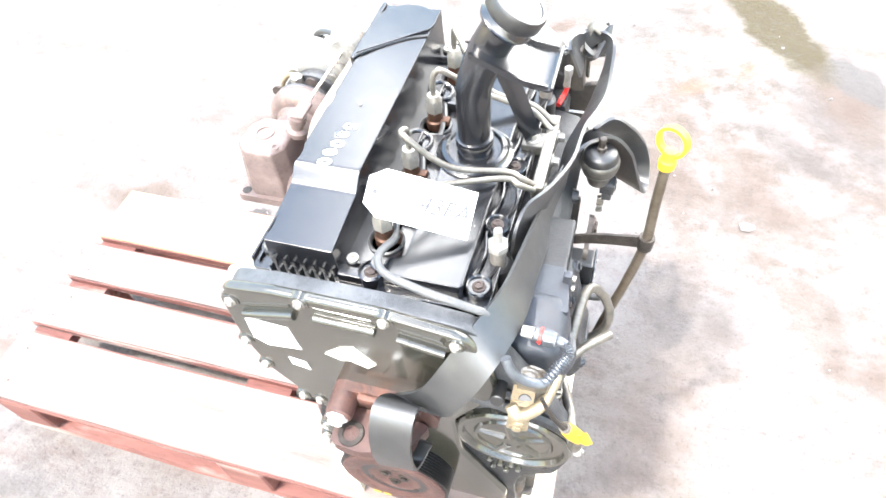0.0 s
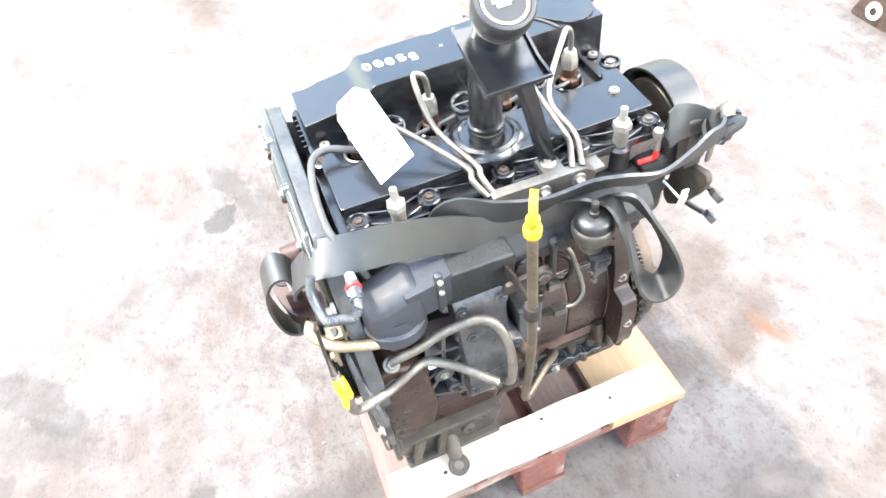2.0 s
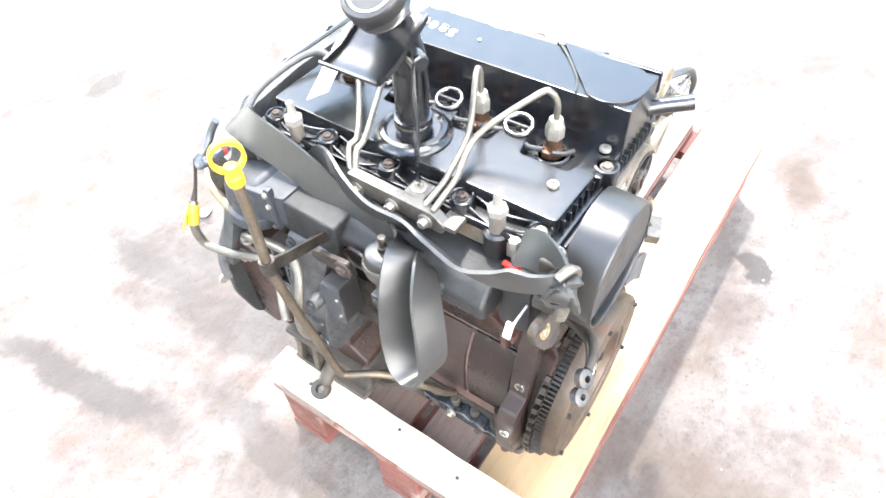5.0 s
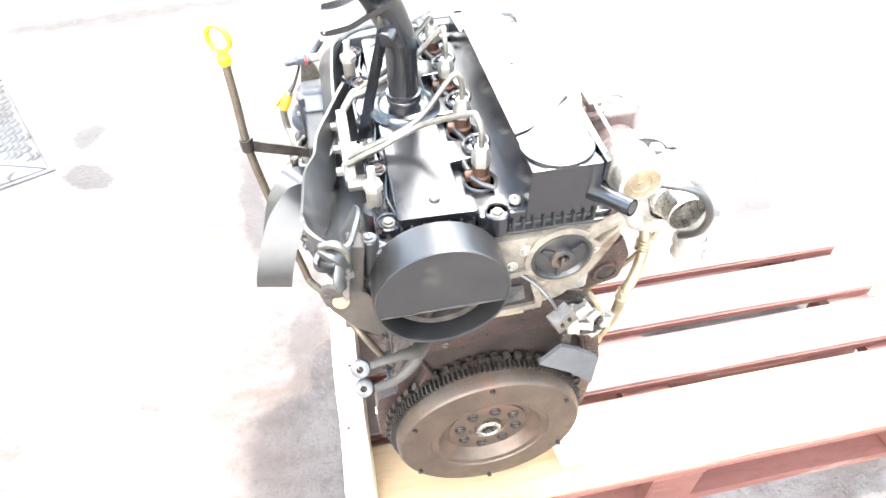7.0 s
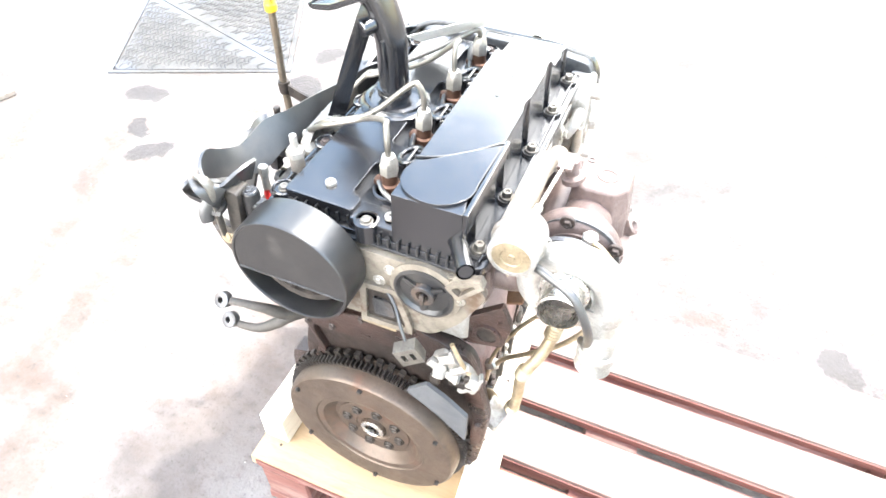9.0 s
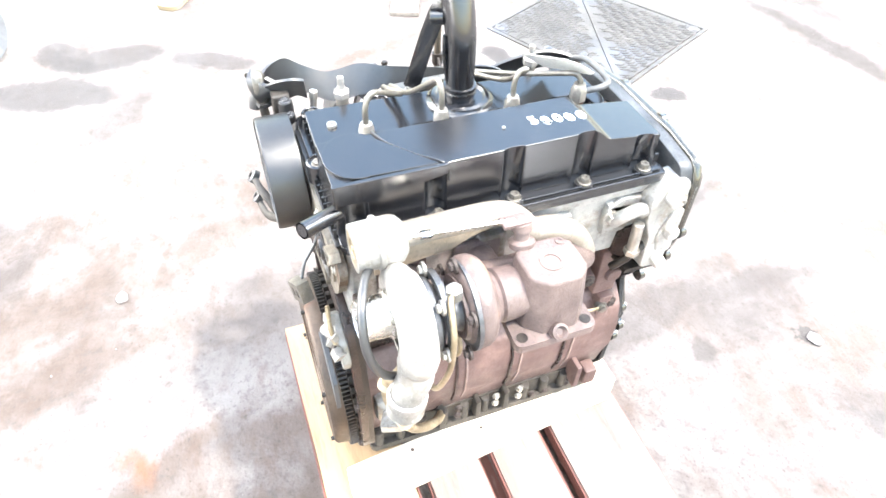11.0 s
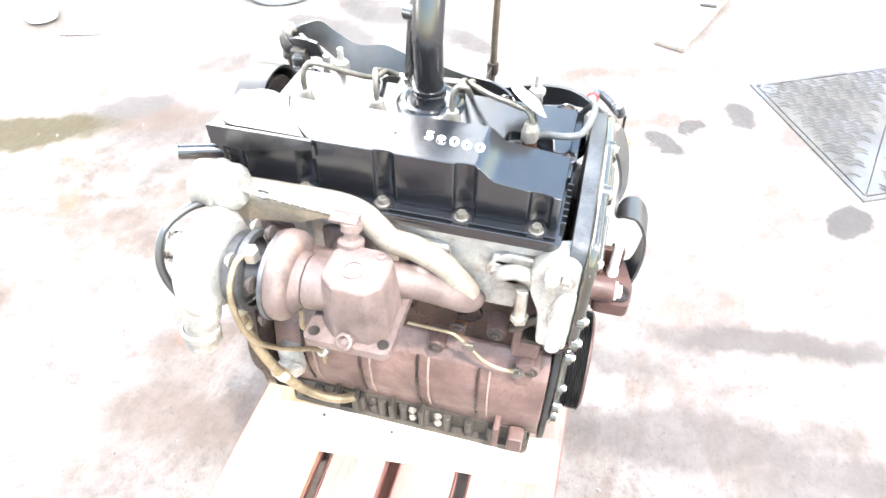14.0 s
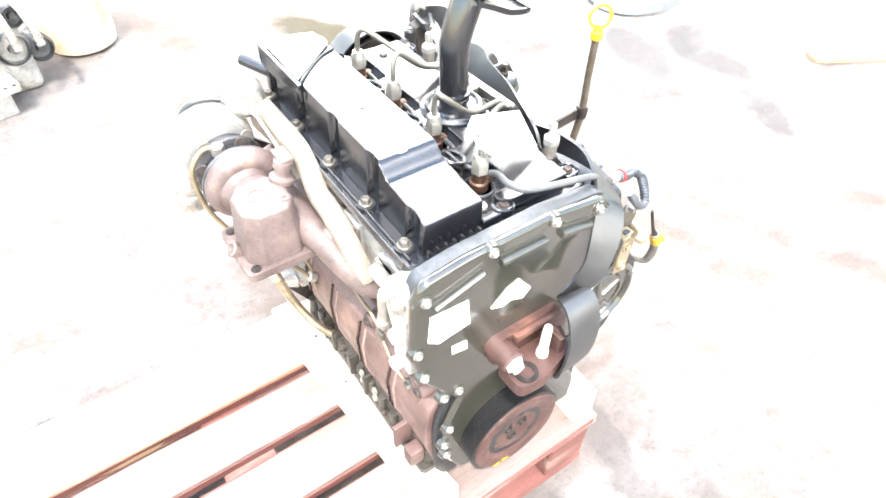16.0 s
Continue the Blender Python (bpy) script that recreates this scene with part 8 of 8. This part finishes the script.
single("loose_sheet", bm, surface("tan_sheet_board", (0.23, 0.175, 0.10), (0.31, 0.25, 0.16), 8, 0.6, 0.8, grime=0.3, bump=0.3), "cream sheet of board lying on the yard", "board")
# white four-cornered patch, 2 mm thick
bm = bm_new()
prism(bm, rounded([(-1.62, -0.21), (-1.12, -0.425), (-1.35, -0.95), (-1.95, -0.75)], 0.01), "z", 0.0005, 0.0025)
single("loose_sheet", bm, WHITE, "thin flat white patch on the yard", "board")
# wheel with its strap, beyond the intake side
WH = thing("wheel", "old wheel with a rusty rim standing on the yard", "wheel", (2.00, 1.59, 0))
wc, wa = Vector((2.00, 1.59, 0.178)), Vector((-0.80, -0.45, 0.30)).normalized()
bm = bm_new()
lathe(bm, wc, wa, [(0.095, -0.05), (0.14, -0.06), (0.165, -0.045), (0.172, -0.02), (0.172, 0.02), (0.165, 0.045), (0.14, 0.06), (0.095, 0.05)], 48, closed=True)
u, v, a = frame_of(wa)
tyre = part("tyre", bm, TYRE, WH, "dusty tan tyre")
for k in range(26):
    t = 2 * math.pi * k / 26
    bm = bm_new()
    rod(bm, wc + a * -0.04 + (u * math.cos(t) + v * math.sin(t)) * 0.168, wc + a * 0.05 + (u * math.cos(t) + v * math.sin(t)) * 0.164, 0.012, None, 6)
    part("tread_lug", bm, RUBBER, tyre)
bm = bm_new()
lathe(bm, wc, wa, [(0, 0.0), (0.035, 0.0), (0.04, 0.02), (0.05, 0.022), (0.06, 0.012), (0.08, 0.014), (0.094, 0.036), (0.10, 0.05), (0.106, 0.052), (0.108, 0.045), (0.098, 0.0), (0.098, -0.03)], 48)
rim = part("rim", bm, RIM, WH)
for k in range(5):
    t = 2 * math.pi * k / 5
    bolt(rim, wc + a * 0.014 + (u * math.cos(t) + v * math.sin(t)) * 0.066, tuple(a), 0.009, 0.012, STEEL)
bm = bm_new()
ribbon(bm, [(Vector(p_) + Vector((-0.09, -0.03, 0)), w_) for p_, w_ in [((1.97, 1.56, 0.30), (0, 0, 0.02)), ((1.95, 1.50, 0.16), (0.012, -0.006, 0.016)), ((1.93, 1.40, 0.05), (0.02, -0.004, 0.008)), ((1.90, 1.28, 0.012), (0.026, 0, 0.004)), ((1.95, 1.16, 0.016), (0.02, 0.016, 0.006)), ((2.08, 1.09, 0.04), (0.006, 0.02, 0.016)), ((2.22, 1.08, 0.08), (0.004, 0.01, 0.024)), ((2.40, 1.13, 0.07), (0.002, 0.004, 0.026)), ((2.6, 1.2, 0.035), (0.0, 0.0, 0.03))]], 0.004, 8)
single("strap", bm, STRAP, "grey webbing strap trailing from the wheel to the ground", "strap")
# white drum with a thin rod before it
bm = bm_new()
lathe(bm, (1.42, 2.10, 0.0), (0, 0, 1), [(0, 0.0), (0.035, 0.002), (0.062, 0.012), (0.076, 0.04), (0.08, 0.09), (0.08, 0.30), (0.072, 0.33), (0.045, 0.345), (0, 0.345)], 40)
single("white_canister", bm, WHITE, "white enamel canister with a rounded foot", "canister")
bm = bm_new()
tube(bm, [(1.32, 1.94, 0.006), (1.34, 1.86, 0.006), (1.37, 1.78, 0.006)], 0.005, 8)
single("thin_rod", bm, BRIGHT, "thin bright metal rod on the ground", "rod")
# another scrap engine and a cream container, far corner
S2 = thing("scrap_engine", "second used engine, pale aluminium with an orange bracket, on the yard", "engine", (-0.62, 2.05, 0))
bm = bm_new()
box(bm, -0.95, -0.46, 1.98, 2.45, 0.0, 0.24, 0.03, 3)
box(bm, -0.9, -0.55, 1.92, 2.4, 0.22, 0.38, 0.03, 3)
part("crankcase", bm, ALU, S2)
for k, (x, y, z, r) in enumerate(((-0.52, 1.95, 0.16, 0.06), (-0.66, 1.91, 0.20, 0.075), (-0.44, 2.02, 0.11, 0.05), (-0.60, 1.90, 0.10, 0.045), (-0.48, 1.94, 0.27, 0.04))):
    bm = bm_new()
    lathe(bm, (x, y + 0.09, z), (0.25, -1, 0.1), [(0, 0), (r, 0), (r, 0.06), (r * 0.8, 0.075), (r * 0.75, 0.05), (r * 0.3, 0.05), (r * 0.25, 0.08), (0, 0.08)], 28)
    part("pulley", bm, ALU if k % 2 else ALUDULL, S2)
for k in range(6):
    x = -0.8 + 0.07 * k
    bm = bm_new()
    tube(bm, [(x, 1.98, 0.33), (x + 0.02, 1.90, 0.30), (x + 0.03, 1.88, 0.2)], 0.014, 10)
    part("pipe", bm, BRIGHT, S2)
bm = bm_new()
prism(bm, rounded([(-0.86, 0.0), (-0.70, 0.0), (-0.73, 0.08), (-0.82, 0.11)], 0.02), "y", 1.84, 1.865)
br = part("bracket", bm, ORANGE, S2)
bm = bm_new()
lathe(bm, (-0.775, 1.84, 0.045), (0, -1, 0), [(0.012, 0), (0.03, 0), (0.028, 0.006), (0.013, 0.006)], 24)
part("bracket_eye", bm, WHITE, br)
bm = bm_new()
prism(bm, rounded([(-0.70, 1.80), (-0.53, 1.84), (-0.56, 1.98), (-0.73, 1.94)], 0.02), "z", 0.085, 0.105)
prism(bm, rounded([(-0.68, 1.84), (-0.57, 1.86), (-0.59, 1.95), (-0.71, 1.92)], 0.02), "z", 0.0, 0.085)
flange = part("flange", bm, ALU, S2, "pale aluminium flange with bolt holes")
for k in range(6):
    for x, y in ((-0.69 + 0.028 * k, 1.815 + 0.0066 * k), (-0.705 + 0.026 * k, 1.925 + 0.0061 * k)):
        # dark disc on the flange face for a hole's shade
        bm = bm_new()
        lathe(bm, (x, y, 0.1052), (0, 0, 1), [(0, 0), (0.007, 0), (0.007, 0.0008), (0, 0.0008)], 12)
        part("bolt_hole", bm, GEAR, flange)
S2.location += Vector((0.07, -0.11, 0))
bm = bm_new()
lathe(bm, (-0.20, 2.14, 0.0), (0, 0, 1), [(0, 0.0), (0.10, 0.0), (0.125, 0.015), (0.13, 0.05), (0.13, 0.26), (0.12, 0.28), (0, 0.285)], 40)
single("cream_tub", bm, CREAM, "cream plastic tub standing on the yard", "tub")
